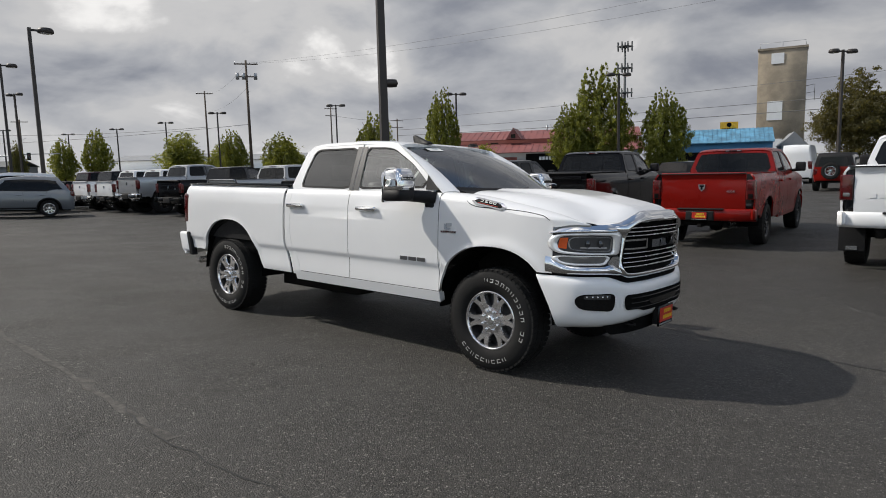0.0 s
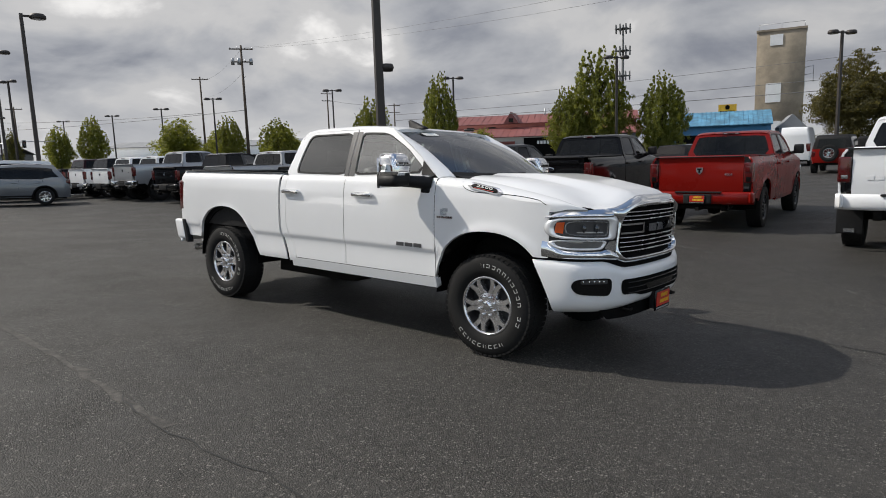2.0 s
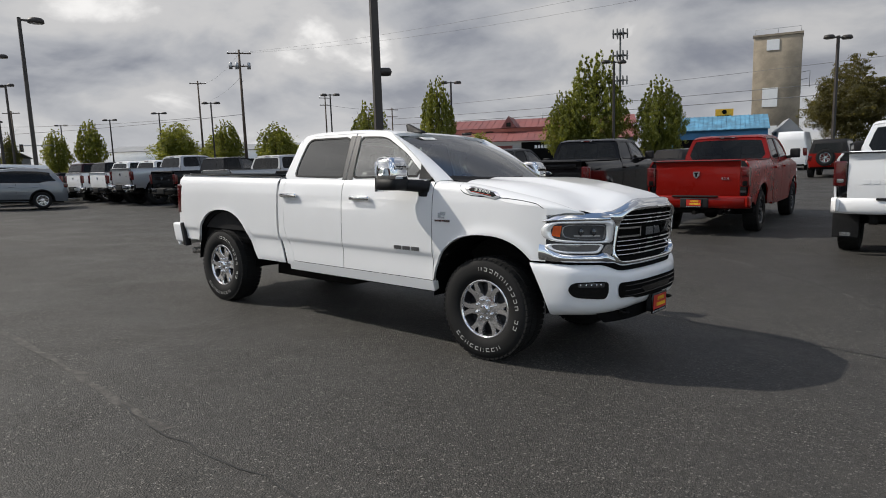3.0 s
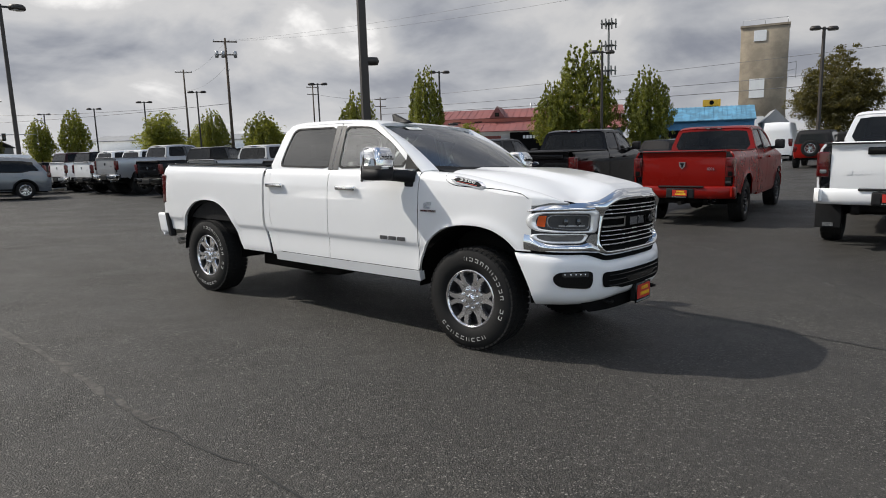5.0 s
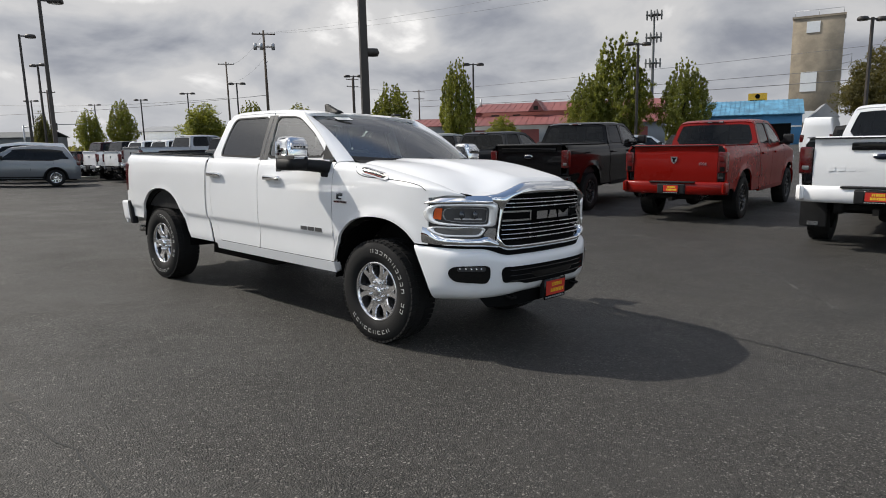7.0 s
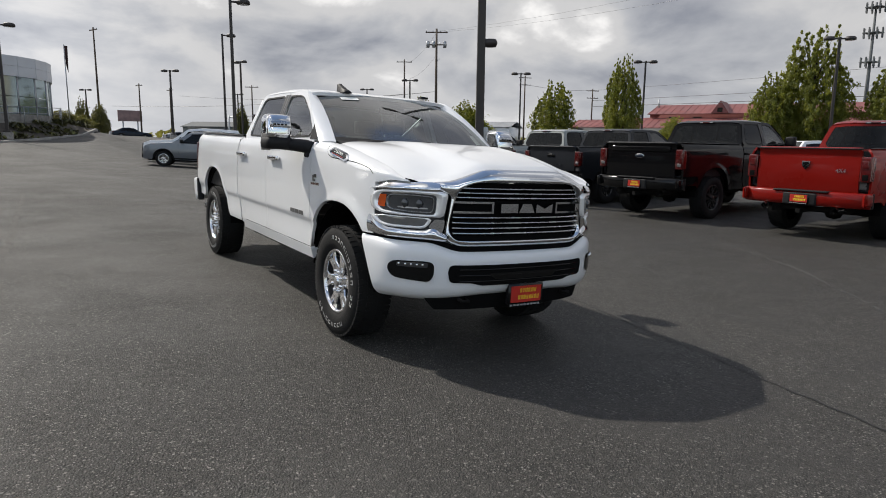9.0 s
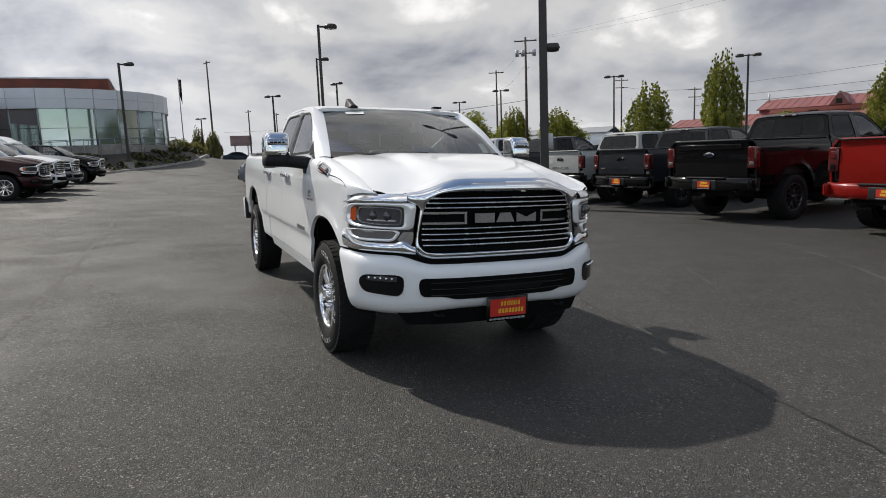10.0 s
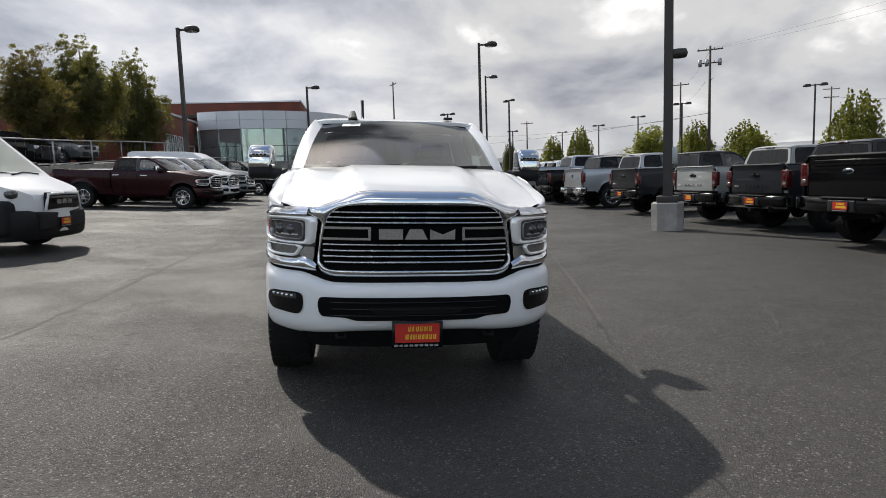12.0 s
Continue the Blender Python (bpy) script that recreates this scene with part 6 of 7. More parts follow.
parked_row()
DOOR_ROW = "vehicles parked below the fence"
pickup("pickup_truck", "maroon crew cab pickup with chrome trim on bright wheels", spot(-20.1, -6.35, 82), MAROON, {**RAM15, "roof": 1.84, "belt": 1.33, "mirror_cap": CHROME, "handle": CHROME, "tag": False}, DOOR_ROW)
pickup("pickup_truck", "white crew cab pickup with chrome grille beside a maroon one", spot(-23.2, -6.3, 82), WHITE, {**RAM15, "mirror_cap": CHROME, "tag": False}, DOOR_ROW)
pickup("pickup_truck", "steel grey crew cab pickup in a row below the fence", spot(-26.3, -6.1, 82), STEEL_GREY, {**RAM15, "tag": False}, DOOR_ROW)
wagon("cargo_van", "white high-roof cargo van with black lower trim", spot(-29.6, -7.2, 82), WHITE, {**VAN, "clad": PLASTIC, "top": [(x, z if 1.4 > z else 1.34 + (z - 1.34) * 0.78) for x, z in VAN["top"]], "windows": [[(-0.30, 1.36), (-0.78, 1.72), (-1.28, 1.80), (-1.28, 1.30)]]}, DOOR_ROW, "van")

pickup("pickup_truck", "black crew cab pickup ending the row below the fence", spot(-33.0, -5.6, 82), BLACK, {**RAM15, "tag": False}, DOOR_ROW)


def near_van():
    van = wagon("cargo_van", "white cargo van with black front bumper and grey wheels", spot(-7.25, -6.42, 82), WHITE, {**VAN, "clad": PLASTIC, "front_lamps": False, "nose": 0.62, "top": [(0.98, 0.60), (0.96, 0.98), (0.84, 1.06), (0.26, 1.27), (-0.74, 2.16)] + VAN["top"][5:]}, DOOR_ROW, "van")
    rim = [(0.25, 0.02), (0.30, 0.07), (0.48, 0.10), (0.60, 0.10), (0.70, 0.07), (0.74, 0.0)]
    bend = lambda t: 0.975 - 0.47 * abs(t) ** 2.8
    part("front_bumper", (lambda d: (d[0], d[1], True))(outward(grid(5, 28, lambda u, v: (bend(2 * v - 1) + rim[round(u * 5)][1], 1.03 * math.sin((2 * v - 1) * math.pi / 2), rim[round(u * 5)][0])), (0.2, 0, 0.5))), PLASTIC, van, "black moulded bumper")
    g = part("upper_grille", blob(1.0, -0.47, 0.74, 1.085, 0.47, 0.98, 0.05), GLOSS_BLACK, van)
    part("grille_emblem", boxes(*[(1.08, y - 0.06, 0.83, 1.094, y + 0.06, 0.91) for y in (-0.15, 0.0, 0.15)]), SATIN, g, "satin block emblem")
    part("grille_frame", join(*[tube([(1.07, -0.5 * s, 0.72), (1.075, -0.42 * s, 1.0), (1.075, 0.0, 1.01)], 0.025, 6) for s in (-1, 1)]), WHITE, g)
    dealer_tag(van, pose(1.10, 0, 0.52, 0, 0, -90))
    for s in (-1, 1):
        part("corner_cladding", blob(0.42, s * 0.86 - 0.22, 0.32, 0.80, s * 0.86 + 0.165, 0.905, 0.12), PLASTIC, van)
        part("slanted_headlamp", blob(0.44, s * 0.80 - 0.13, 0.93, 0.83, s * 0.80 + 0.10, 1.07, 0.06), LENS_DARK, van, "long smoked headlamp")
    for y0, y1 in ((-0.75, 0.05), (-0.1, 0.7)):
        part("wiper", tube([(0.26, y0, 1.30), (0.20, (y0 + y1) / 2, 1.35), (0.22, y1, 1.32)], 0.014, 6), PLASTIC, van)


near_van()
SUVS = "compact cars in a row"
wagon("compact_suv", "silver compact SUV with alloy wheels and black arches", spot(-27.7, 2.42, 254), STEEL_GREY, dict(clad=PLASTIC), SUVS)
wagon("off_road_car", "red boxy off-road car with a spare wheel on its tail", spot(-2.6, 31.3, 92, 3.66), RED, JEEP)
wagon("cargo_van", "white cargo van parked far across the lot", spot(-6.4, 42.0, 95, 4.45), WHITE, VAN, category="van")
wagon("compact_suv", "white SUV parked far behind the pickups", spot(-12.6, 33.0, 60), OFF_WHITE, dict(), SUVS)
wagon("compact_suv", "dark SUV parked far behind the pickups", spot(-8.3, 30.0, 80), BLACK, dict(), SUVS)
for k, (x, y, mat) in enumerate(((-86, 3.5, BLACK), (-87, 9.5, NAVY), (-88, 15.8, GREY))):
    wagon("sedan", "dark sedan waiting at the head of the driveway", spot(x, y, 96), mat, SEDAN, "cars at the head of the driveway")
BIG_SUV = dict(wb=3.0, w=0.98, rocker=0.36, belt=1.12, r=0.37, clad=PLASTIC,
               top=[(0.95, 0.70), (0.90, 0.98), (0.62, 1.10), (-0.45, 1.18), (-1.15, 1.72), (-1.9, 1.83), (-3.6, 1.80), (-3.95, 1.22), (-4.05, 1.0), (-4.08, 0.55)],
               windows=[[(-0.80, 1.17), (-1.22, 1.60), (-1.78, 1.68), (-1.78, 1.15)], [(-1.86, 1.15), (-1.86, 1.68), (-2.70, 1.68), (-2.75, 1.15)], [(-2.83, 1.18), (-2.80, 1.67), (-3.45, 1.64), (-3.68, 1.22)]], lamps=(0.98, 0.82), tails=(1.2, 0.98))
wagon("suv", "white SUV parked behind a silver compact one", spot(-31.9, 3.1, 254), WHITE, dict(BIG_SUV), SUVS)
wagon("suv", "pale silver SUV at the back of a row of cars", spot(-35.7, 3.75, 254), SILVER, dict(BIG_SUV), SUVS)
wagon("suv", "white SUV at the far end of a row of cars", spot(-39.5, 4.4, 254), OFF_WHITE, dict(BIG_SUV), SUVS)
wagon("suv", "dark grey SUV on the terrace behind the fence", pose(-32.1, -15.2, 2.60, 0, 0, 76), GREY, dict(BIG_SUV), "cars on the terrace")
wagon("suv", "black SUV on the terrace behind the fence", pose(-27.5, -15.2, 2.36, 0, 0, 76), BLACK, dict(BIG_SUV), "cars on the terrace")


# ---- lamp posts ----
def footing(a, h, cut=0.13):
    """A square concrete block with its corners cut off and a worn top edge."""
    rim = lambda k: [(x * k, y * k) for x, y in ((a, -a + cut), (a, a - cut), (a - cut, a), (-a + cut, a), (-a, a - cut), (-a, -a + cut), (-a + cut, -a), (a - cut, -a))]
    rows = [(0.0, 1.0), (h * 0.5, 0.995), (h - 0.02, 0.985), (h, 0.93)]
    verts = [(x, y, z) for z, k in rows for x, y in rim(k)]
    faces = [(r * 8 + k, r * 8 + (k + 1) % 8, r * 8 + 8 + (k + 1) % 8, r * 8 + 8 + k) for r in range(3) for k in range(8)]
    return verts, faces + [tuple(range(24, 32))]


def lamp_post(x, y, heads, height=9.2, toward=90.0, z=None, main=False):
    z = ground_z(x, y) if z is None else z
    post = thing("lamp_post", "dark bronze lot lamp post with %s on concrete" % ("two heads" if heads == 2 else "one head"), "lamp post", pose(x, y, z, 0, 0, toward), "lamp posts of the lot")
    h = height - z
    base = part("concrete_base", footing(0.33, 0.60), CONCRETE, post, "rough concrete footing")
    part("base_cover", box(-0.22, -0.22, 0.60, 0.22, 0.22, 0.74, 0.015), BRONZE, post)
    part("pole", ([(sx * w, sy * w, zz) for zz, w in ((0.70, 0.098), (h, 0.075)) for sx, sy in ((-1, -1), (1, -1), (1, 1), (-1, 1))], [(0, 1, 5, 4), (1, 2, 6, 5), (2, 3, 7, 6), (3, 0, 4, 7), (4, 5, 6, 7)]), BRONZE, post)
    for s in ((1,) if heads == 1 else (1, -1)):
        arm = part("arm", boxes((0.05 if s > 0 else -0.45, -0.04, h - 0.16, 0.45 if s > 0 else -0.05, 0.04, h - 0.06)), BRONZE, post)
        head = lathe_up([(0.0, 0.22), (0.26, 0.20), (0.335, 0.10), (0.34, -0.02), (0.30, -0.06), (0.0, -0.06)], 20)
        part("lamp_head", ([(s * 0.72 + vx * 1.12, vy * 0.95, vz + h - 0.16) for vx, vy, vz in head[0]], head[1], True), BRONZE, post)
        lens = lathe_up([(0.0, -0.075), (0.26, -0.07), (0.27, -0.06)], 16)
        part("lamp_lens", ([(s * 0.72 + vx, vy, vz + h - 0.16) for vx, vy, vz in lens[0]], lens[1], True), LAMP_GREY, post)
    if main:
        z0 = 3.80 - z
        flood = lathe_up([(0.0, 0.10), (0.13, 0.085), (0.16, 0.0), (0.13, -0.085), (0.0, -0.10)], 16)
        part("flood_lamp", ([(0.21 + vx * 1.1, vy, vz + z0) for vx, vy, vz in flood[0]], flood[1], True), BRONZE, post, "small dark flood lamp")
        part("flood_arm", tube([(0.05, 0, z0 - 0.05), (0.12, 0, z0)], 0.035, 8), BRONZE, post)
        part("switch_box", box(0.09, -0.11, 1.42, 0.20, 0.11, 1.78, 0.01), GALV, post, "small grey box")
    return post


def lathe_up(profile, seg):
    """profile rows (radius, z) turned about the z axis."""
    v, f, s = lathe(profile, seg)
    return [(x, -z, y) for x, y, z in v], f, s


lamp_post(-8.45, 6.39, 2, 9.4, 60, main=True)
for x, y, toward in ((-34.2, 7.35, 80), (-51.6, -4.1, 80), (-30.0, -8.85, 80)):
    lamp_post(x, y, 1, 9.2, toward)
lamp_post(-53.7, 11.7, 1, 10.2, 80)
lamp_post(-74.5, 18.85, 2, 10.4, 20)
for x, y in ((-114.0, 29.0), (-70.3, 39.4), (-88.0, 41.8), (-104.1, 41.9), (-120.5, 40.7), (-54.8, 45.2), (-38.8, 47.4), (-21.05, 47.2), (-5.03, 48.7), (-77.8, 11.6), (-120.6, 5.7)):
    lamp_post(x, y, 2, 9.2, 50)


# ---- power poles and wires ----
def power_pole(x, y, top, arms=2, turn=60.0, drums=False, lamp=False):
    z = ground_z(x, y)
    pole = thing("utility_pole", "weathered wooden utility pole with cross arms and insulators", "utility pole", pose(x, y, z, 0, 0, turn), "utility poles")
    h = top - z
    part("shaft", tube([(0, 0, 0), (0, 0, h)], [0.19, 0.11], 10), WOOD_POLE, pole)
    for k in range(arms):
        zz = h - 0.4 - 1.35 * k
        w = 1.25 - 0.1 * k
        arm = part("cross_arm", boxes((-w, -0.06, zz - 0.06, w, 0.06, zz + 0.06)), WOOD_POLE, pole)
        for d in (-w + 0.1, -0.4, 0.4, w - 0.1):
            part("insulator", tube([(d, 0, zz + 0.05), (d, 0, zz + 0.22)], [0.05, 0.035], 8), GALV, arm)
    if drums:
        for d in (-0.95, -0.30, 0.95):
            part("transformer", tube([(d, -0.28, h - 2.1), (d, -0.28, h - 1.45), (d, -0.28, h - 1.4)], [0.19, 0.19, 0.12], 12), GALV, pole)
    if lamp:
        part("street_lamp_arm", tube([(0, 0, h - 3.6), (0.2, 1.6, h - 3.1), (0.25, 2.2, h - 3.05)], 0.035, 6), GALV, pole)
    return pole


power_pole(-59.8, 36.9, 13.9, 2, 56, True, True)
power_pole(-92.0, 50.6, 14.6, 1, 56)
power_pole(-95.3, 79.1, 14.0, 2, 70)
power_pole(-86.6, 88.6, 11.5, 2, 70)
power_pole(-115.0, 7.06, 18.5, 1, 20)
power_pole(-140.0, 16.5, 12.0, 1, 20)
power_pole(-150.0, 24.0, 12.0, 1, 20)
power_pole(-123.5, 34.3, 11.6, 1, 60, False, True)
power_pole(30.0, 84.0, 13.0, 2, 90)


def wire(a, b, sag, r=0.03):
    a, b = Vector(a), Vector(b)
    pts = [a.lerp(b, t / 14) - Vector((0, 0, sag * 4 * t / 14 * (1 - t / 14))) for t in range(15)]
    solid("overhead_wire", tube(pts, r, 5), WIRE, "thin dark overhead wire strung between poles", "wire", "", "overhead wires")


for a, b, sag, r in (((-59.8, 36.9, 13.6), (28, 31, 12.4), 1.6, 0.008), ((-59.4, 37.6, 13.6), (28, 33, 12.2), 1.9, 0.008), ((-59.8, 36.9, 11.0), (-92, 50.6, 11.5), 0.8, 0.010), ((-92, 50.6, 14.0), (-59.8, 36.9, 13.5), 0.8, 0.010),
                     ((-86.6, 88.6, 9.3), (30, 84, 9.4), 0.5, 0.035), ((-86.6, 88.6, 8.2), (30, 84, 8.0), 0.5, 0.045), ((-86.6, 88.6, 11.2), (30, 84, 12.4), 0.7, 0.025), ((-95.3, 79.1, 12.4), (-86.6, 88.6, 11.2), 0.4, 0.025),
                     ((-92, 50.6, 9.0), (-150, 26, 10.5), 0.8, 0.03), ((-59.8, 36.9, 7.0), (-115, 9, 6.4), 0.7, 0.025)):
    wire(a, b, sag, r)


# ---- trees ----
def leaf_crown(seed, kind, stems, each, size):
    """Leaf sprays along upswept stems, in a crown one unit high and one wide, with gaps and an uneven top."""
    rng = random.Random(seed)
    verts, faces = [], []
    column = kind == "columnar"
    for c in range(stems):
        a = 2.4 * c + rng.uniform(-0.5, 0.5)
        far = math.sqrt((c + 0.5) / stems)
        if column:
            tip = (1.0 - 0.22 * far ** 3) * rng.uniform(0.72, 1.0)
            foot, out = rng.uniform(0.0, 0.10), 0.44 * far
            thick = rng.uniform(0.060, 0.092)
        else:
            tip = (1.0 - 0.42 * far ** 2) * rng.uniform(0.64, 1.0)
            foot, out = rng.uniform(0.0, 0.34), 0.40 * far * rng.uniform(0.8, 1.05)
            thick = rng.uniform(0.10, 0.17)
        sway = Vector((rng.gauss(0, 0.03), rng.gauss(0, 0.03), 0))
        clumps = []
        for k in range(26):
            t = (k + rng.random()) / 26
            t = t ** (0.9 if column else 0.75)
            # swells from a narrow foot, then draws in to a pointed tip
            swell = min(1.0, 0.34 + 1.75 * t) * (1 - 0.42 * t ** 3) if column else min(1.0, 0.30 + 1.3 * t)
            r = thick * (1 - (0.70 if column else 0.5) * t ** 2) * rng.uniform(0.7, 1.25)
            off = Vector((rng.gauss(0, 0.5), rng.gauss(0, 0.5), rng.gauss(0, 0.3))) * r
            clumps.append((Vector((out * swell * math.cos(a), out * swell * math.sin(a), foot + (tip - foot) * t)) + sway * t + off, r * rng.uniform(0.42, 0.70)))
        for k in range(each):
            core, r = clumps[rng.randrange(26)]
            q = Vector((rng.gauss(0, 1), rng.gauss(0, 1), rng.gauss(0, 1))).normalized()
            o = core + Vector((q.x, q.y, q.z * (0.9 if column else 0.6))) * r * rng.random() ** 0.45
            o.z = min(max(o.z, 0.0), 1.02)
            s = size * rng.uniform(0.5, 1.3)
            n = (q * 0.9 + Vector((o.x, o.y, 0.15)) * 1.1 + Vector((rng.gauss(0, 1), rng.gauss(0, 1), rng.gauss(0, 1))) * 0.42).normalized()
            u = n.orthogonal().normalized()
            u = (u * math.cos(k) + n.cross(u) * math.sin(k)).normalized()
            v = n.cross(u)
            b = len(verts)
            verts += [o - u * s, o - v * s * 0.5, o + u * s, o + v * s * 0.5]
            faces.append((b, b + 1, b + 2, b + 3))
    return verts, faces


TREES = {}


def tree(name, label, x, y, top, wide, kind, leaf, seed, z=None, clear=0.9):
    """A tree: tapered trunk, limbs and a crown of leaf sprays."""
    z = ground_z(x, y) if z is None else z
    h = top - z
    root = thing(name, label, "tree", pose(x, y, z, 0, 0, seed * 67.0), "trees along the street")
    crown = h - clear
    away = math.hypot(x, y) > 66
    key = (kind, seed % 3, leaf.name, away)
    if key not in TREES:
        near = kind == "near"
        data = leaf_crown(seed, kind, 58 if kind == "columnar" else (52 if near else 44), 430 if away else (1150 if near else 1000), 0.0175 if away else (0.0105 if near else 0.0118))
        TREES[key] = mesh_from("crown", data[0], data[1], leaf)
    c = part("crown", TREES[key], None, root)
    k = wide
    c.matrix_basis = Matrix.LocRotScale((0, 0, clear), None, (k, k, crown))
    part("trunk", tube([(0, 0, 0), (0.03, 0.02, h * 0.3), (0, 0.05, h * 0.6), (0.02, 0, h * 0.85)], [0.02 * h + 0.03, 0.016 * h + 0.02, 0.010 * h, 0.02], 8), BARK, root)
    rng = random.Random(seed)
    for i in range(7):
        a, t = rng.uniform(0, 6.28), rng.uniform(0.18, 0.6)
        reach = wide * rng.uniform(0.22, 0.42)
        rise = h * (0.28 if kind == "columnar" else 0.16)
        part("limb", tube([(0, 0, h * t), (0.5 * reach * math.cos(a), 0.5 * reach * math.sin(a), h * t + rise * 0.45), (reach * math.cos(a), reach * math.sin(a), h * t + rise)], [0.045, 0.03, 0.012], 5), BARK, root)
    return root


COLUMN = "columnar street tree with dense bright green leaves"
for k, (x, y, top, wide) in enumerate(((-105.2, 34.1, 7.8, 5.0), (-103.5, 38.3, 9.2, 5.4), (-73.2, 42.9, 7.5, 5.2), (-61.6, 42.2, 6.5, 5.4), (-43.8, 40.5, 7.6, 5.0), (-33.4, 38.6, 8.9, 3.9), (-25.8, 47.3, 7.4, 4.4), (-23.6, 49.2, 10.9, 6.4), (-18.6, 51.0, 8.3, 5.2))):
    tree("street_tree", COLUMN, x, y, top, wide, "columnar", LEAF, k + 1)
for k, (x, y, top, wide) in enumerate(((-85.1, 42.3, 8.2, 7.5), (-79.0, 45.5, 6.3, 6.0), (-92.0, 47.0, 6.2, 6.0), (-66.0, 46.5, 5.8, 6.0))):
    tree("street_tree", "rounded street tree with green leaves across the road", x, y, top, wide, "round", LEAF, k + 11)
tree("street_tree", "broad tree with green and browning leaves beside the lot", -5.1, 57.0, 9.5, 8.2, "near", LEAF_AUTUMN, 21, clear=0.9)
tree("street_tree", "small tree with yellow-green leaves before the red building", -41.3, 55.6, 4.6, 4.4, "round", LEAF, 14, clear=0.6)
for k, (x, y, top, wide) in enumerate(((-31.5, -16.6, 8.9, 5.0), (-35.5, -15.7, 10.5, 5.4), (-44.4, -15.8, 11.1, 5.2))):
    tree("terrace_tree", "large tree with dull browning leaves above the fence", x, y, top, wide, "near", LEAF_AUTUMN if k == 0 else LEAF_DARK, k + 31, z=2.6, clear=0.8)
for k, (x, y, top, wide) in enumerate(((-112, 4.4, 7.6, 3.4), (-108, 6.5, 6.8, 3.6), (-78, 0.2, 4.5, 3.8), (-83, 2.2, 4.2, 3.8))):
    tree("far_tree", "dark green tree beyond the driveway", x, y, top, wide, "columnar" if k < 2 else "round", LEAF_DARK, k + 41, clear=0.3)


# ---- buildings ----
tree("small_conifer", "small dark conifer beyond the driveway", -80.2, 20.25, 6.0, 2.4, "columnar", LEAF_DARK, 51, clear=0.2)


def traffic_signal(x, y, arm_to):
    s = thing("traffic_signal", "dark traffic signal hung from a long steel arm", "traffic signal", pose(x, y, ground_z(x, y)))
    part("mast", tube([(0, 0, 0), (0, 0, 4.9)], [0.16, 0.11], 8), GALV, s)
    part("mast_arm", tube([(0, 0, 4.6), (arm_to[0] * 0.5, arm_to[1] * 0.5, 4.95), (arm_to[0], arm_to[1], 5.0)], [0.09, 0.07, 0.05], 6), GALV, s)
    for t in (0.28, 0.51):
        hx, hy = arm_to[0] * t, arm_to[1] * t
        head = part("signal_head", blob(hx - 0.18, hy - 0.22, 4.1, hx + 0.18, hy + 0.22, 5.15, 0.04), GLOSS_BLACK, s)
        for z in (4.85, 4.62, 4.4):
            part("signal_lens", blob(hx + 0.17, hy - 0.11, z - 0.1, hx + 0.20, hy + 0.11, z + 0.1, 0.02), RED_LENS if z > 4.8 else LENS_DARK, head)


traffic_signal(-103.0, 24.5, (2.2, 7.5))


def place_frame(x0, y0, x1, y1, z=0.0):
    """A frame with its x along the line from the first to the second point, y away to its left."""
    return pose(x0, y0, z, 0, 0, math.degrees(math.atan2(y1 - y0, x1 - x0))), math.hypot(x1 - x0, y1 - y0)


def tower():
    m, w = place_frame(-33.6, 140.4, -25.0, 142.1)
    t = thing("concrete_tower", "tall stained concrete tower with white boarded openings", "tower", m)
    part("shaft", box(0, 0, 0, w, 5.4, 23.9, 0.05, 1), OLD_CONCRETE, t)
    part("roof_rim", boxes((-0.15, -0.15, 23.6, w + 0.15, 5.55, 24.0)), OLD_CONCRETE, t)
    for x0, x1, z0, z1 in ((2.4, 4.7, 20.8, 22.9), (1.9, 4.7, 9.6, 13.4), (2.2, 4.9, 3.6, 5.8)):
        part("boarded_opening", boxes((x0, -0.10, z0, x1, 0.1, z1)), OFF_WHITE, t)
    for z0, z1 in ((20.6, 22.4), (12.0, 14.0), (4.0, 6.0)):
        part("boarded_opening", boxes((w - 0.1, 1.8, z0, w + 0.1, 3.2, z1)), OFF_WHITE, t)
    for z in (16.5, 15.0):
        part("antenna_arm", tube([(w, 5.0, z), (w + 1.6, 5.2, z + 0.3), (w + 1.6, 5.2, z - 1.5)], 0.06, 6), GALV, t)
    for x in (0.3, w / 2, w - 0.3):
        part("roof_rail_post", tube([(x, 0, 24.0), (x, 0, 25.0)], 0.05, 6), GALV, t)
    part("roof_rail", tube([(0.3, 0, 25.0), (w - 0.3, 0, 25.0)], 0.04, 6), GALV, t)


def mast():
    t = thing("radio_mast", "grey radio mast with three rings of antennas", "mast", pose(-66.7, 150, 0))
    part("mast_pole", tube([(0, 0, 0), (0, 0, 31.2)], [0.5, 0.2], 8), FAR_GREY, t)
    for z in (30.2, 25.0, 19.0):
        part("platform", boxes((-1.5, -1.5, z - 0.08, 1.5, 1.5, z + 0.08)), FAR_GREY, t)
        for k in range(8):
            a = k * math.pi / 4
            part("antenna", boxes((1.8 * math.cos(a) - 0.13, 1.8 * math.sin(a) - 0.13, z - 1.0, 1.8 * math.cos(a) + 0.13, 1.8 * math.sin(a) + 0.13, z + 1.0)), FAR_GREY, t)


def slab(*pts, thick=0.12):
    """A roof plane with thickness over four corner points."""
    n = (Vector(pts[1]) - Vector(pts[0])).cross(Vector(pts[3]) - Vector(pts[0])).normalized() * thick
    v = [Vector(p) for p in pts] + [Vector(p) - n for p in pts]
    return [tuple(p) for p in v], [(0, 1, 2, 3), (7, 6, 5, 4), (0, 4, 5, 1), (1, 5, 6, 2), (2, 6, 7, 3), (3, 7, 4, 0)]


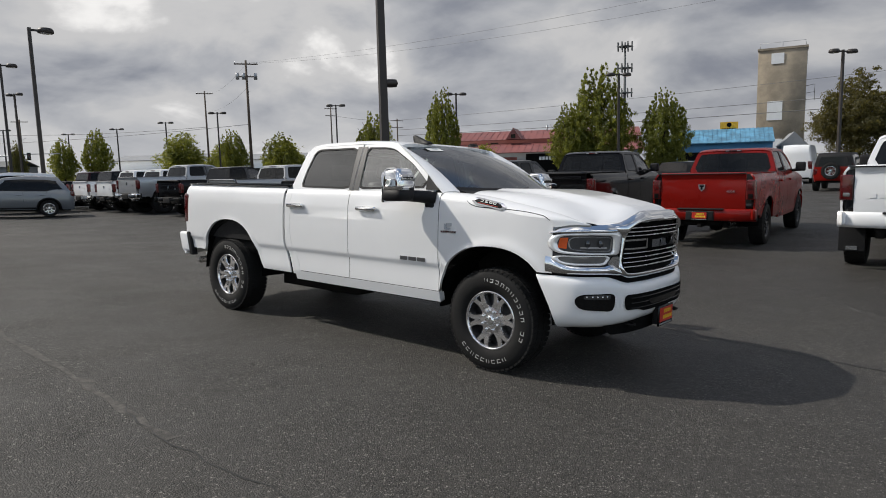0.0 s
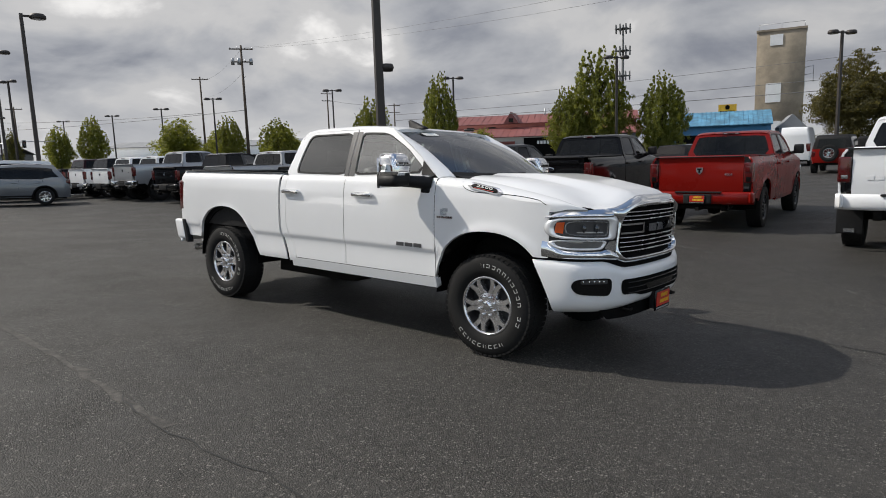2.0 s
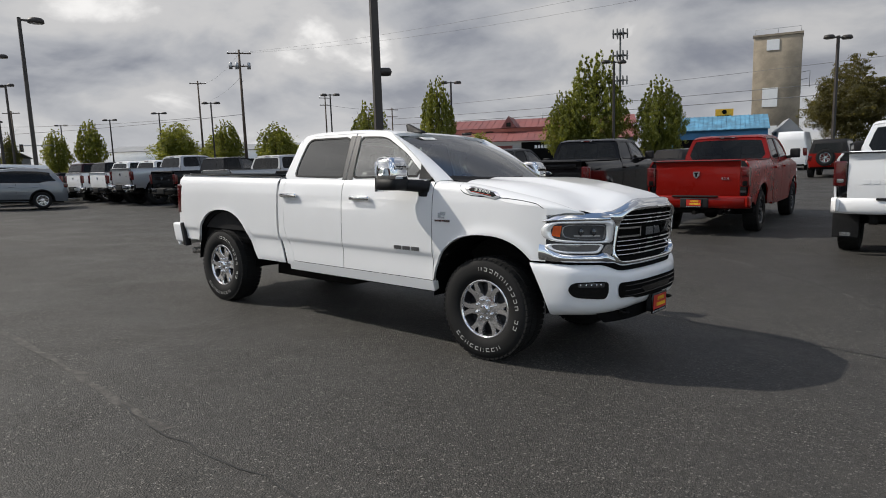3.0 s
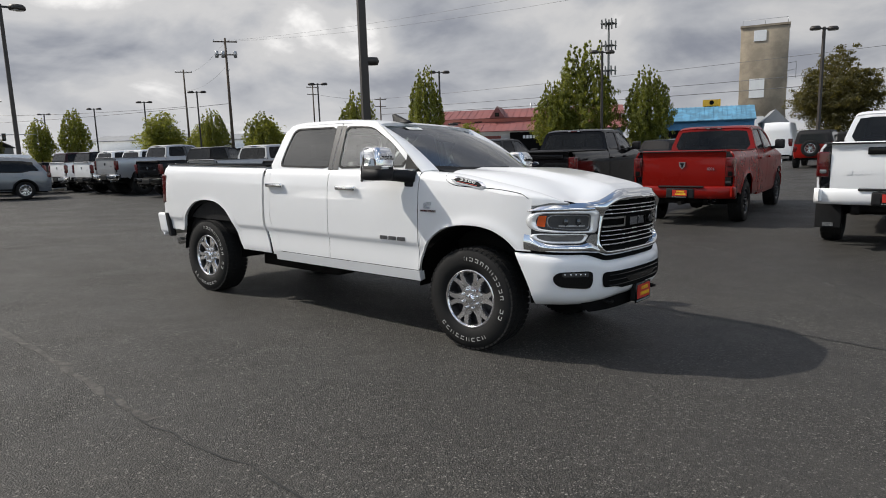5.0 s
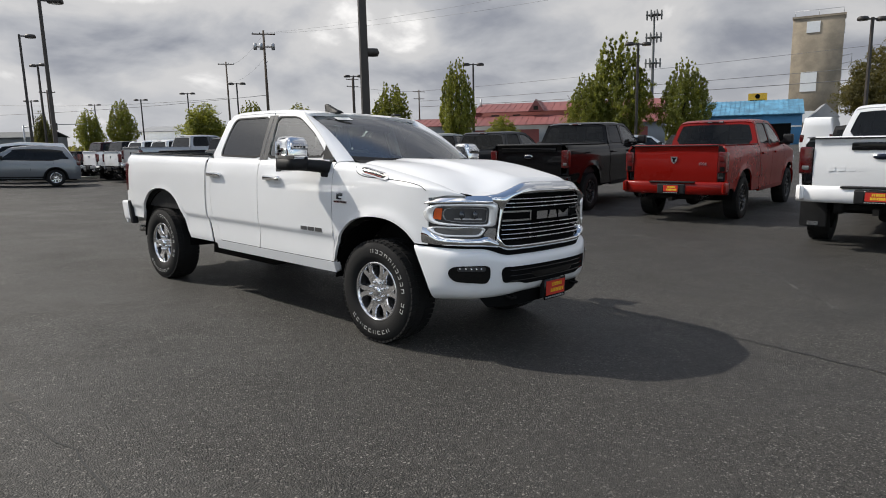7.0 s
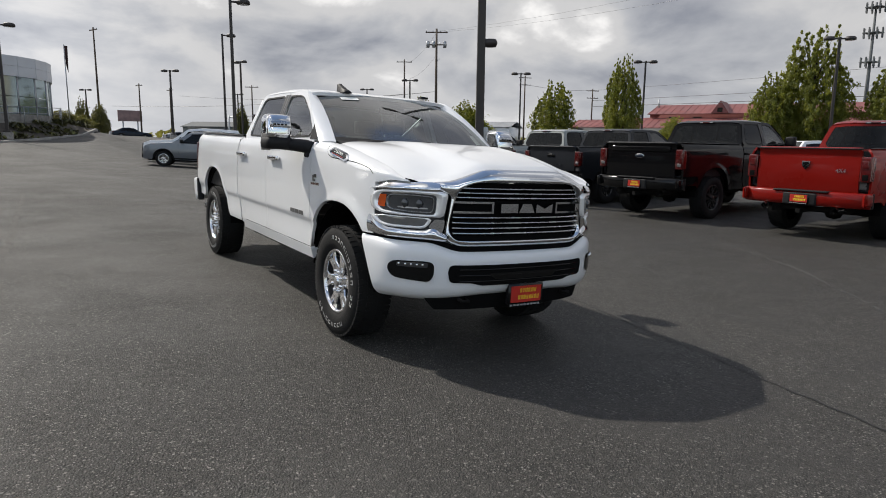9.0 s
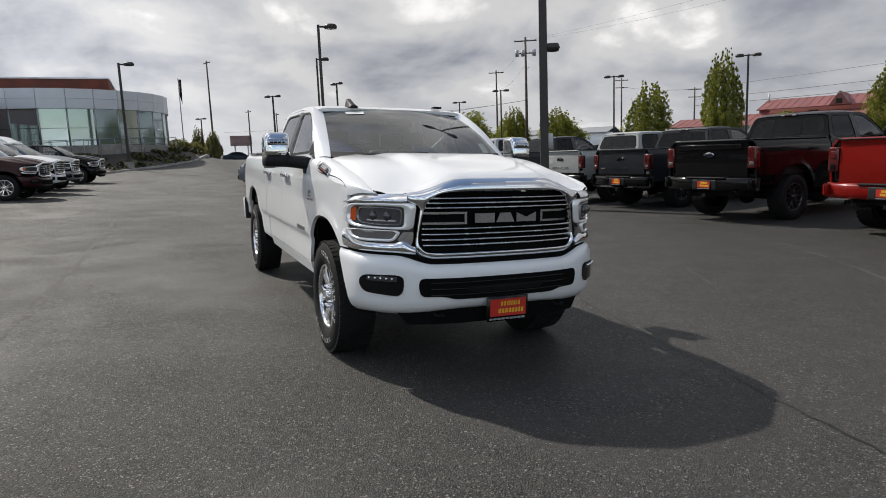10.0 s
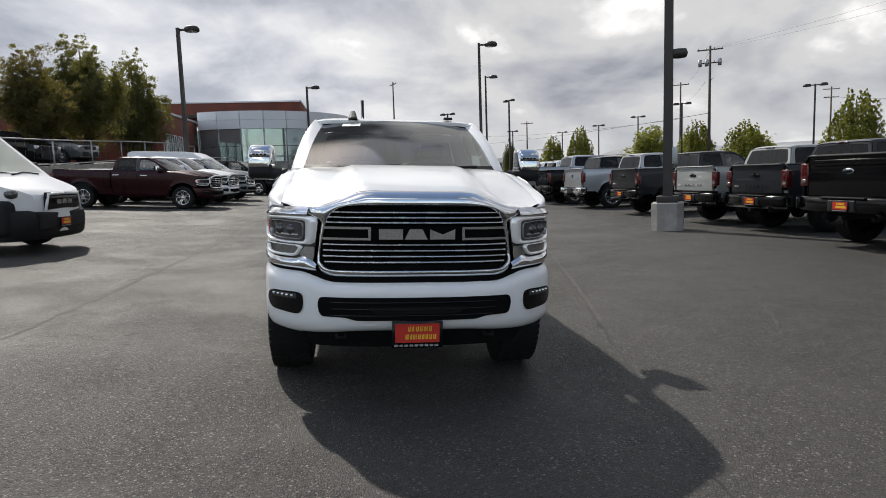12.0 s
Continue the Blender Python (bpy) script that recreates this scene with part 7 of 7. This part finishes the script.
def roof_ribs(x0, x1, y0, z0, y1, z1, step, r=0.05):
    n = int((x1 - x0) / step)
    return join(*[slab((x0 + step * k - r, y0, z0 + 0.06), (x0 + step * k + r, y0, z0 + 0.06), (x0 + step * k + r, y1, z1 + 0.06), (x0 + step * k - r, y1, z1 + 0.06), thick=0.08) for k in range(n + 1)])


def red_building():
    m, w = place_frame(-74.0, 84.0, -41.5, 100.25)
    b = thing("commercial_building", "long building with red metal roofs and grey walls", "building", m)
    part("lower_wall", box(0, 0, 0, w, 8, 4.1, 0.02, 1), WALL_GREY, b)
    part("upper_wall", box(2.7, 6, 4.0, w, 20, 6.6, 0.02, 1), WALL_RED, b)
    low = part("lower_roof", slab((-0.6, -1.0, 4.0), (w + 0.6, -1.0, 4.0), (w + 0.6, 6.4, 5.9), (-0.6, 6.4, 5.9)), ROOF_RED, b)
    part("roof_ribs", roof_ribs(0, w, -1.0, 4.0, 6.4, 5.9, 1.2), ROOF_RED, low)
    up = part("upper_roof", slab((2.4, 5.4, 6.5), (w + 0.6, 5.4, 6.5), (w + 0.6, 13, 8.4), (2.4, 13, 8.4)), ROOF_RED, b)
    part("roof_ribs", roof_ribs(2.6, w, 5.4, 6.5, 13, 8.4, 1.2), ROOF_RED, up)
    part("back_roof", slab((w + 0.6, 20.6, 6.5), (2.4, 20.6, 6.5), (2.4, 13, 8.4), (w + 0.6, 13, 8.4)), ROOF_RED, b)
    part("cross_gable", ([(13.0, 4.6, 6.5), (15.8, 4.6, 6.5), (14.4, 4.6, 8.6), (13.0, 13, 6.5), (15.8, 13, 6.5), (14.4, 13, 8.6)], [(0, 1, 2), (0, 2, 5, 3), (1, 4, 5, 2), (3, 5, 4)]), ROOF_RED, b)
    part("gable_window", boxes((14.0, 4.5, 6.7, 14.8, 4.62, 7.4)), TINTED, b)
    for x in (4, 12, 25.5, 30):
        part("loading_door", boxes((x, -0.06, 0, x + 3.6, 0.05, 3.2)), OFF_WHITE if x == 25.5 else WALL_RED, b)
    part("dark_shop_front", boxes((17.2, -0.4, 0, 25.0, 0.1, 3.7)), LINER, b)
    part("shop_sign", boxes(*[(19.5 + 0.55 * k, -0.46, 2.6, 19.9 + 0.55 * k, -0.4, 3.15) for k in range(7)]), OFF_WHITE, b)
    for x in (6, 10, 26, 33):
        part("upper_window", boxes((x, 5.92, 4.9, x + 1.4, 6.06, 6.0)), TINTED, b)
    for x, y in ((3, 11), (20, 12), (27, 12), (33, 12)):
        part("roof_vent", tube([(x, y, 7.6), (x, y, 9.3)], 0.15, 6), GALV, b)
    # lower wing at the far end
    part("wing_wall", box(-10, 0.6, 0, -0.05, 12, 4.1, 0.02, 1), WALL_GREY, b)
    wing = part("wing_roof", slab((-10.5, -0.2, 4.15), (-0.65, -0.2, 4.15), (-0.65, 6.3, 5.6), (-10.5, 6.3, 5.6)), ROOF_RED, b)
    part("roof_ribs", roof_ribs(-10.2, -0.9, -0.2, 4.15, 6.3, 5.6, 1.2), ROOF_RED, wing)
    part("wing_back_roof", slab((-0.65, 12.6, 4.15), (-10.5, 12.6, 4.15), (-10.5, 6.3, 5.6), (-0.65, 6.3, 5.6)), ROOF_RED, b)


def blue_building():
    m, w = place_frame(-31.5, 86.6, -18.6, 90.4)
    b = thing("workshop", "low workshop with a bright blue metal roof and walls", "building", m)
    part("wall", box(0.4, 0.6, 0, w - 0.2, 10, 4.15, 0.02, 1), WALL_BLUE, b)
    f = part("front_roof", slab((0, 0, 4.15), (w, 0, 4.15), (w, 5.4, 6.2), (0, 5.4, 6.2)), ROOF_BLUE, b)
    part("roof_ribs", roof_ribs(0.2, w - 0.2, 0, 4.15, 5.4, 6.2, 0.6), ROOF_BLUE, f)
    part("back_roof", slab((w, 10.8, 4.15), (0, 10.8, 4.15), (0, 5.4, 6.2), (w, 5.4, 6.2)), ROOF_BLUE, b)
    part("gable_wall", ([(w - 0.15, 0.6, 4.0), (w - 0.15, 10.2, 4.0), (w - 0.15, 5.4, 6.05), (w - 0.4, 0.6, 4.0), (w - 0.4, 10.2, 4.0), (w - 0.4, 5.4, 6.05)], [(0, 1, 2), (3, 5, 4)]), WALL_BLUE, b)
    for x, x1 in ((1.2, 4.2), (9.5, 12.0)):
        part("dark_doorway", boxes((x, 0.5, 0, x1, 0.65, 2.9)), LINER, b)
    part("wall_band", boxes((0.4, 0.52, 2.4, w - 0.2, 0.58, 2.6)), OFF_WHITE, b)
    s = thing("roof_sign", "yellow sign board on a frame above a blue roof", "sign", m)
    part("board", boxes((6.6, 5.4, 5.95, 9.0, 5.6, 7.2)), SIGN_YELLOW, s)
    for k in range(6):
        part("board_mark", boxes((6.85 + 0.33 * k, 5.36, 6.08, 7.07 + 0.33 * k, 5.4, 6.30)), LINER, s)
    part("board_disc", ([(7.8 + x, 5.38 + y, 6.78 + z) for x, y, z in lathe([(0.0, -0.03), (0.32, -0.03), (0.32, 0.02)], 20)[0]], lathe([(0.0, -0.03), (0.32, -0.03), (0.32, 0.02)], 20)[1]), LINER, s)
    for x in (6.9, 8.7):
        part("sign_leg", tube([(x, 5.6, 5.5), (x, 5.6, 6.2)], 0.06, 6), GALV, s)
    a = thing("grey_shed", "grey shed with a pointed gable beside the workshop", "building", m)
    part("walls", box(w + 1.0, 4, 0, w + 4.2, 12, 3.6, 0.02, 1), WALL_GREY, a)
    part("gable_roof", ([(w + 0.8, 3.8, 3.55), (w + 4.4, 3.8, 3.55), (w + 2.6, 3.8, 5.4), (w + 0.8, 12.2, 3.55), (w + 4.4, 12.2, 3.55), (w + 2.6, 12.2, 5.4)], [(0, 1, 2), (0, 2, 5, 3), (1, 4, 5, 2), (3, 5, 4)]), WALL_GREY, a)


def showroom():
    b = thing("dealership_building", "curved glass showroom with silver panels and a brick penthouse", "building")
    line = [(-56.6, -14.2), (-55.9, -12.4), (-55.6, -10.4), (-55.8, -8.4), (-56.4, -6.5), (-57.4, -4.8), (-58.7, -3.3), (-60.3, -2.1), (-62.2, -1.3), (-64.3, -0.9), (-66.5, -0.9), (-68.7, -1.1), (-71, -1.4)]
    base, sill, head, mid, rim = 2.2, 3.2, 6.15, 6.95, 7.72
    def strip(z0, z1, off):
        out = []
        pts = []
        for i, (x, y) in enumerate(line):
            x0, y0 = line[max(i - 1, 0)]
            x1, y1 = line[min(i + 1, len(line) - 1)]
            d = Vector((x1 - x0, y1 - y0)).normalized()
            pts.append((x + d.y * off, y - d.x * off))
        return pts
    face, deep = strip(0, 0, 0.0), strip(0, 0, -0.5)
    def wall(z0, z1, off, i):
        p = strip(0, 0, off)
        q = strip(0, 0, off - 0.12)
        (ax, ay), (bx, by) = p[i], p[i + 1]
        (cx, cy), (dx, dy) = q[i], q[i + 1]
        g = 0.012
        ax, ay, bx, by = ax + (bx - ax) * g, ay + (by - ay) * g, bx + (ax - bx) * g, by + (ay - by) * g
        v = [(ax, ay, z0), (bx, by, z0), (bx, by, z1), (ax, ay, z1), (cx, cy, z0), (dx, dy, z0), (dx, dy, z1), (cx, cy, z1)]
        return v, [(0, 1, 2, 3), (7, 6, 5, 4), (0, 4, 5, 1), (3, 2, 6, 7), (1, 5, 6, 2), (0, 3, 7, 4)]
    for i in range(len(line) - 1):
        part("wall_panel", wall(head, mid - 0.02, 0.20, i), METAL_PANEL, b)
        part("wall_panel", wall(mid, rim, 0.20, i), METAL_PANEL, b)
        part("window_pane", wall(4.62, head, 0.0, i), TEAL_GLASS, b)
        part("window_pane", wall(sill, 4.58, 0.0, i), TEAL_GLASS, b)
        part("sill_wall", wall(base - 1.4, sill, 0.04, i), CONCRETE, b)
        x, y = face[i]
        part("mullion", tube([(x, y, sill), (x, y, head)], 0.07, 4), GALV, b)
    part("roof_slab", ([(x, y, rim - 0.1) for x, y in deep] + [(-71, -22, rim - 0.1), (-58, -22, rim - 0.1)], [tuple(range(len(deep) + 2))]), WALL_GREY, b)
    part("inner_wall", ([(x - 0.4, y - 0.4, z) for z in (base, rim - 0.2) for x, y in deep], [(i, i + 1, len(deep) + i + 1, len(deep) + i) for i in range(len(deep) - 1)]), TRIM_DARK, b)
    part("penthouse", box(-70, -19.5, 7.5, -60.4, -5.4, 9.0, 0.02, 1), BRICK, b, "brick red upper storey")
    part("penthouse_cap", boxes((-70.1, -19.6, 9.0, -60.3, -5.3, 9.12)), METAL_PANEL, b)
    flag = thing("flag_pole", "slim flag pole with a limp dark flag", "flag pole", pose(-68, 0.6, 0))
    part("pole", tube([(0, 0, 2.2), (0, 0, 10.0)], 0.05, 6), GALV, flag)
    part("flag", grid(5, 5, lambda u, v: (0.1 * math.sin(5 * u + 2 * v), 0.05 + 0.26 * u * (1 - 0.3 * v), 9.9 - 1.7 * v - 0.8 * u * v)), MAROON, flag)
    wing = thing("brick_building", "brick building with windows behind the terrace trees", "building")
    part("wall", box(-57.5, -30, 2.0, -45.0, -14.6, 6.85, 0.02, 1), BRICK, wing)
    part("roof_edge", boxes((-57.6, -30, 6.85, -44.9, -14.5, 7.0)), METAL_PANEL, wing)
    part("back_wall", box(-46, -34, 1.8, -8, -26.5, 6.3, 0.02, 1), BRICK, wing)
    part("back_roof_edge", boxes((-46, -34, 6.3, -8, -26.3, 6.6)), GALV, wing)
    for x in (-47.2, -49.0, -50.8, -52.6):
        w = part("window", boxes((x - 1.1, -14.62, 3.4, x, -14.54, 5.2)), TEAL_GLASS, wing)
        part("window_frame", boxes((x - 1.16, -14.60, 3.34, x - 1.1, -14.50, 5.26), (x, -14.60, 3.34, x + 0.06, -14.50, 5.26), (x - 1.16, -14.60, 5.2, x + 0.06, -14.50, 5.28), (x - 0.58, -14.60, 3.4, x - 0.52, -14.51, 5.2)), OFF_WHITE, w)
    for x in (-43, -38, -33, -28, -22, -16):
        part("shop_window", boxes((x, -26.55, 2.2, x + 3.2, -26.42, 5.0)), TEAL_GLASS, wing)
    # entrance grid between brick wing and curved glass
    e = part("entrance", boxes((-57.0, -14.5, 2.2, -56.7, -13.0, 6.1)), TEAL_GLASS, b)
    part("entrance_bars", boxes(*[(-56.7, -14.5, z, -56.6, -13.0, z + 0.08) for z in (3.2, 4.0, 4.8, 5.5)], *[(-56.7, y, 2.2, -56.6, y + 0.08, 6.1) for y in (-14.4, -13.9, -13.4)]), OFF_WHITE, e)


def terrace():
    line = [(-8, 1.85), (-16, 2.05), (-23, 2.25), (-30, 2.55), (-38, 2.95), (-46, 3.2), (-54, 3.3)]
    verts, faces = [], []
    for x, z in line:
        verts += [(x, -13.3, ground_z(x, -13.3) - 0.2), (x, -13.3, z), (x, -13.65, z), (x, -13.65, z - 2.5)]
    faces = [(4 * i + k, 4 * i + 4 + k, 4 * i + 5 + k, 4 * i + 1 + k) for i in range(len(line) - 1) for k in range(3)] + [(0, 1, 2, 3), tuple(4 * (len(line) - 1) + k for k in (3, 2, 1, 0))]
    solid("retaining_wall", (verts, faces), CONCRETE, "long pale concrete retaining wall below a steel fence", "wall", "structure")
    tv = [(x, -13.6, z - 0.06) for x, z in line] + [(x, -60, z - 0.06) for x, z in line]
    n = len(line)
    solid("terrace_ground", (tv, [(i, i + 1, n + i + 1, n + i) for i in range(n - 1)]), ASPHALT, "asphalt terrace above the retaining wall", "ground", "structure")
    z_at = curve([(x, z) for x, z in reversed(line)])
    fence = thing("rail_fence", "long steel fence with posts, rails and wire mesh", "fence")
    n = 11
    xs = [-9 - 4.2 * k for k in range(n)]
    for x in xs:
        part("post", tube([(x, -13.45, z_at(x) - 0.05), (x, -13.45, z_at(x) + 1.18)], 0.04, 6), GALV, fence)
    for h in (0.10, 1.15):
        part("rail", tube([(x, -13.45, z_at(x) + h) for x in xs], 0.03, 6), GALV, fence)
    wires = []
    for a, b in zip(xs, xs[1:]):
        for k in range(6):
            x = a + (b - a) * (k + 0.5) / 6
            wires.append(tube([(x, -13.45, z_at(x) + 0.1), (x, -13.45, z_at(x) + 1.15)], 0.002, 3))
    tagged(part("mesh_wires", join(*wires), GALV, fence), kind="stuff")
    # planting bed beside the driveway
    kerb = [(-38.5, -9.0), (-41, -7.4), (-45, -6.0), (-50, -4.0), (-55, -1.4), (-60, 1.2), (-66, 2.6), (-72, 3.2)]
    back = [(-44, -13.3), (-46, -13.0), (-52.5, -11.6), (-54.4, -9.4), (-55.0, -6.4), (-57.4, -3.4), (-62, -0.5), (-71, -0.6)]
    rise = [1.25, 1.45, 1.9, 2.2, 2.35, 2.5, 2.6, 2.7]
    v, f = [], []
    rows = 6
    for (kx, ky), (bx, by), top in zip(kerb, back, rise):
        z0 = ground_z(kx, ky) + 0.12
        for r in range(rows + 1):
            t = r / rows
            v.append((kx + (bx - kx) * t, ky + (by - ky) * t, z0 + (max(top, z0 + 0.3) - z0) * smooth_step(0, 1, t)))
    f = [(i * (rows + 1) + r, (i + 1) * (rows + 1) + r, (i + 1) * (rows + 1) + r + 1, i * (rows + 1) + r + 1) for i in range(len(kerb) - 1) for r in range(rows)]
    solid("planting_bed", (v, f, True), SOIL, "sloping planting bed with dry soil beside the driveway", "planting bed", "structure")
    kv, kf = [], []
    for x, y in kerb:
        z = ground_z(x, y)
        kv += [(x + 0.10, y + 0.06, z - 0.1), (x + 0.10, y + 0.06, z + 0.15), (x - 0.06, y - 0.08, z + 0.16), (x - 0.06, y - 0.08, z - 0.1)]
    kf = [(4 * i + k, 4 * i + 4 + k, 4 * i + 5 + k, 4 * i + 1 + k) for i in range(len(kerb) - 1) for k in range(3)]
    solid("kerb", (kv, kf), KERB, "pale concrete kerb along the driveway", "kerb", "structure")
    rng = random.Random(8)
    sv, sf = [], []
    for _ in range(2600):
        i = rng.randrange(len(kerb) - 1)
        t, u = rng.random(), rng.random() ** 0.8
        (ax, ay), (bx, by), (cx, cy), (dx, dy) = kerb[i], kerb[i + 1], back[i], back[i + 1]
        x = (ax + (bx - ax) * t) * (1 - u) + (cx + (dx - cx) * t) * u
        y = (ay + (by - ay) * t) * (1 - u) + (cy + (dy - cy) * t) * u
        z0 = ground_z(ax, ay) + 0.15
        z = z0 + (max(rise[i], z0 + 0.3) - z0) * smooth_step(0, 1, u)
        clump = noise.noise(Vector((x * 0.5, y * 0.5, 0)))
        if clump < -0.05:
            continue
        s = rng.uniform(0.10, 0.28) * (1 + clump)
        for _ in range(3):
            a = rng.uniform(0, 6.28)
            d = Vector((math.cos(a), math.sin(a), rng.uniform(0.2, 1.2))).normalized() * s
            w = Vector((-math.sin(a), math.cos(a), 0)) * s * 0.5
            o = Vector((x, y, z + rng.uniform(0, 0.35) * (0.4 + max(0, clump))))
            b = len(sv)
            sv += [o - w, o + w, o + w * 0.4 + d, o - w * 0.4 + d]
            sf.append((b, b + 1, b + 2, b + 3))
    solid("low_plants", (sv, sf), SHRUB, "low mixed plants, yellow-green and brown, in a bed", "plants", "stuff")
    rail = thing("ramp_railing", "thin steel railing before the glass showroom", "railing")
    pts = [(-50, -11.8, 2.4), (-54.0, -9.6, 2.5), (-54.6, -6.2, 2.6), (-56.8, -3.0, 2.7), (-61.5, -0.3, 2.8), (-70, -0.2, 2.8)]
    for h in (0.55, 1.05):
        part("rail", tube([(x, y, z + h) for x, y, z in pts], 0.03, 5), GALV, rail)
    for (x, y, z), (x1, y1, z1) in zip(pts, pts[1:]):
        for k in range(3):
            t = k / 3
            part("post", tube([(x + (x1 - x) * t, y + (y1 - y) * t, z + (z1 - z) * t - 0.4), (x + (x1 - x) * t, y + (y1 - y) * t, z + (z1 - z) * t + 1.08)], 0.03, 5), GALV, rail)


tower()
mast()
red_building()
blue_building()
showroom()
terrace()


def far_things():
    bb = thing("billboard", "far billboard on posts above parked cars", "billboard", pose(-144.4, 15, 0, 0, 0, 6))
    part("panel", boxes((0, -2.3, 4.6, 0.3, 2.3, 6.8)), BILLBOARD, bb)
    for y in (-1.4, 1.4):
        part("leg", tube([(0.15, y, 0), (0.15, y, 4.7)], 0.15, 6), GALV, bb)
    for k, (x, y, l, d, h, mat) in enumerate(((-150, 60, 26, 12, 5.0, OFF_WHITE), (-128, 74, 22, 12, 4.6, OFF_WHITE), (-170, 30, 18, 10, 4.2, FAR_GREY), (-96, 100, 24, 14, 5.2, FAR_GREY), (14, 120, 40, 16, 6.0, WALL_GREY))):
        b = thing("low_building", "low pale commercial building far beyond the street", "building", pose(x, y, 0, 0, 0, 30 + 8 * k), "far buildings")
        part("wall", box(0, 0, 0, l, d, h, 0.02, 1), mat, b)
        part("roof", slab((-0.4, -0.4, h), (l + 0.4, -0.4, h), (l + 0.4, d / 2, h + 1.3), (-0.4, d / 2, h + 1.3)), WALL_GREY if mat is OFF_WHITE else mat, b)
        part("back_roof", slab((l + 0.4, d + 0.4, h), (-0.4, d + 0.4, h), (-0.4, d / 2, h + 1.3), (l + 0.4, d / 2, h + 1.3)), WALL_GREY if mat is OFF_WHITE else mat, b)
        for i in range(3):
            part("window", boxes((2 + i * l / 3.5, -0.06, 1.0, 4.5 + i * l / 3.5, 0.03, 2.6)), TINTED, b)
    rng = random.Random(5)
    v, f = [], []
    for k in range(5200):
        a = rng.uniform(1.35, 3.35)
        d = rng.uniform(170, 230)
        x, y = d * math.cos(a), d * math.sin(a)
        hgt = (2.6 + 2.2 * noise.noise(Vector((a * 9, 0, 0))) + 1.2 * noise.noise(Vector((a * 40, 3, 0)))) * d / 200
        o = Vector((x, y, rng.random() * max(0.6, hgt)))
        s = rng.uniform(0.4, 1.1)
        n = Vector((rng.gauss(0, 1), rng.gauss(0, 1), rng.gauss(0, 1))).normalized()
        u = n.orthogonal().normalized() * s
        w = n.cross(u)
        b = len(v)
        v += [o - u, o - w * 0.6, o + u, o + w * 0.6]
        f.append((b, b + 1, b + 2, b + 3))
    solid("far_woods", (v, f), LEAF_DARK, "uneven line of dark far trees along the horizon", "trees", "stuff")
    isl = [(-31.95, 8.5), (-31.5, 8.2), (-31.8, 7.0), (-32.5, 5.7), (-33.4, 4.9), (-38, 5.3), (-38, 6.9), (-32.4, 7.0)]
    n = len(isl)
    v = [(x, y, ground_z(x, y) - 0.05) for x, y in isl] + [(x + (0.05 if x > -35 else 0), y, ground_z(x, y) + 0.15) for x, y in isl]
    solid("kerb_island", (v, [tuple(range(n, 2 * n))] + [(i, (i + 1) % n, n + (i + 1) % n, n + i) for i in range(n)]), KERB, "pale concrete kerb island at the end of the row", "kerb", "structure")


far_things()


# ---- joints, cracks and marks in the asphalt ----
def ribbon(name, pts, width, mat, label, seed=0, lift=0.004, category="crack"):
    rng = random.Random(seed)
    fine = []
    for (x0, y0), (x1, y1) in zip(pts, pts[1:]):
        n = max(2, int(math.hypot(x1 - x0, y1 - y0) / 0.12))
        for k in range(n):
            t = k / n
            fine.append((x0 + (x1 - x0) * t + rng.gauss(0, 0.012), y0 + (y1 - y0) * t + rng.gauss(0, 0.016)))
    v, f = [], []
    for i, (x, y) in enumerate(fine):
        a, b = fine[max(i - 1, 0)], fine[min(i + 1, len(fine) - 1)]
        d = Vector((b[0] - a[0], b[1] - a[1])).normalized()
        w = width * rng.uniform(0.35, 1.2) / 2
        for s in (-1, 1):
            px, py = x - d.y * w * s, y + d.x * w * s
            v.append((px, py, ground_flat(px, py) + lift))
    f = [(2 * i, 2 * i + 2, 2 * i + 3, 2 * i + 1) for i in range(len(fine) - 1)]
    return solid(name, (v, f), mat, label, category, "structure")


def ground_flat(x, y):
    """Height of the ground mesh, which is laid out in one metre squares near the truck."""
    x0, y0 = math.floor(x), math.floor(y)
    if abs(x) < 12 and abs(y) < 12:
        u, w = x - x0, y - y0
        return (ground_z(x0, y0) * (1 - u) + ground_z(x0 + 1, y0) * u) * (1 - w) + (ground_z(x0, y0 + 1) * (1 - u) + ground_z(x0 + 1, y0 + 1) * u) * w
    return ground_z(x, y)


ribbon("asphalt_joint", [(-1.4, -3.30), (-0.9, -3.35), (-0.51, -3.40), (-0.04, -3.37), (0.31, -3.33), (0.84, -3.38), (1.3, -3.47)], 0.012, TAR, "dark ragged crack along a paving joint", 1)
ribbon("asphalt_joint", [(-11.9, -3.0), (-6, -3.1), (-2.5, -3.22), (-1.2, -3.32), (-0.5, -3.39)], 0.08, DUST, "pale dusty paving joint", 2, 0.002)
ribbon("asphalt_joint", [(-6.5, 3.1), (-4.4, 2.7), (0.1, 1.72), (2.0, 1.36), (3.3, 1.14), (5.0, 0.8), (8, 0.3)], 0.02, TAR, "thin dark crack along a paving joint", 3)
ribbon("asphalt_joint", [(-6.5, 3.13), (-3.4, 2.5), (-1.0, 2.0)], 0.06, DUST, "pale dusty paving joint", 4, 0.002)
ribbon("tyre_scuff", [(2.6, 2.9), (1.6, 4.0), (0.2, 5.0), (-1.8, 6.0)], 0.035, SCUFF, "faint pale curved scuff on the asphalt", 5, 0.0015, "scuff")
ribbon("tyre_scuff", [(-0.4, 3.4), (-2.2, 4.3), (-4.5, 4.9), (-7.0, 5.0)], 0.03, SCUFF, "faint pale curved scuff on the asphalt", 6, 0.0015, "scuff")
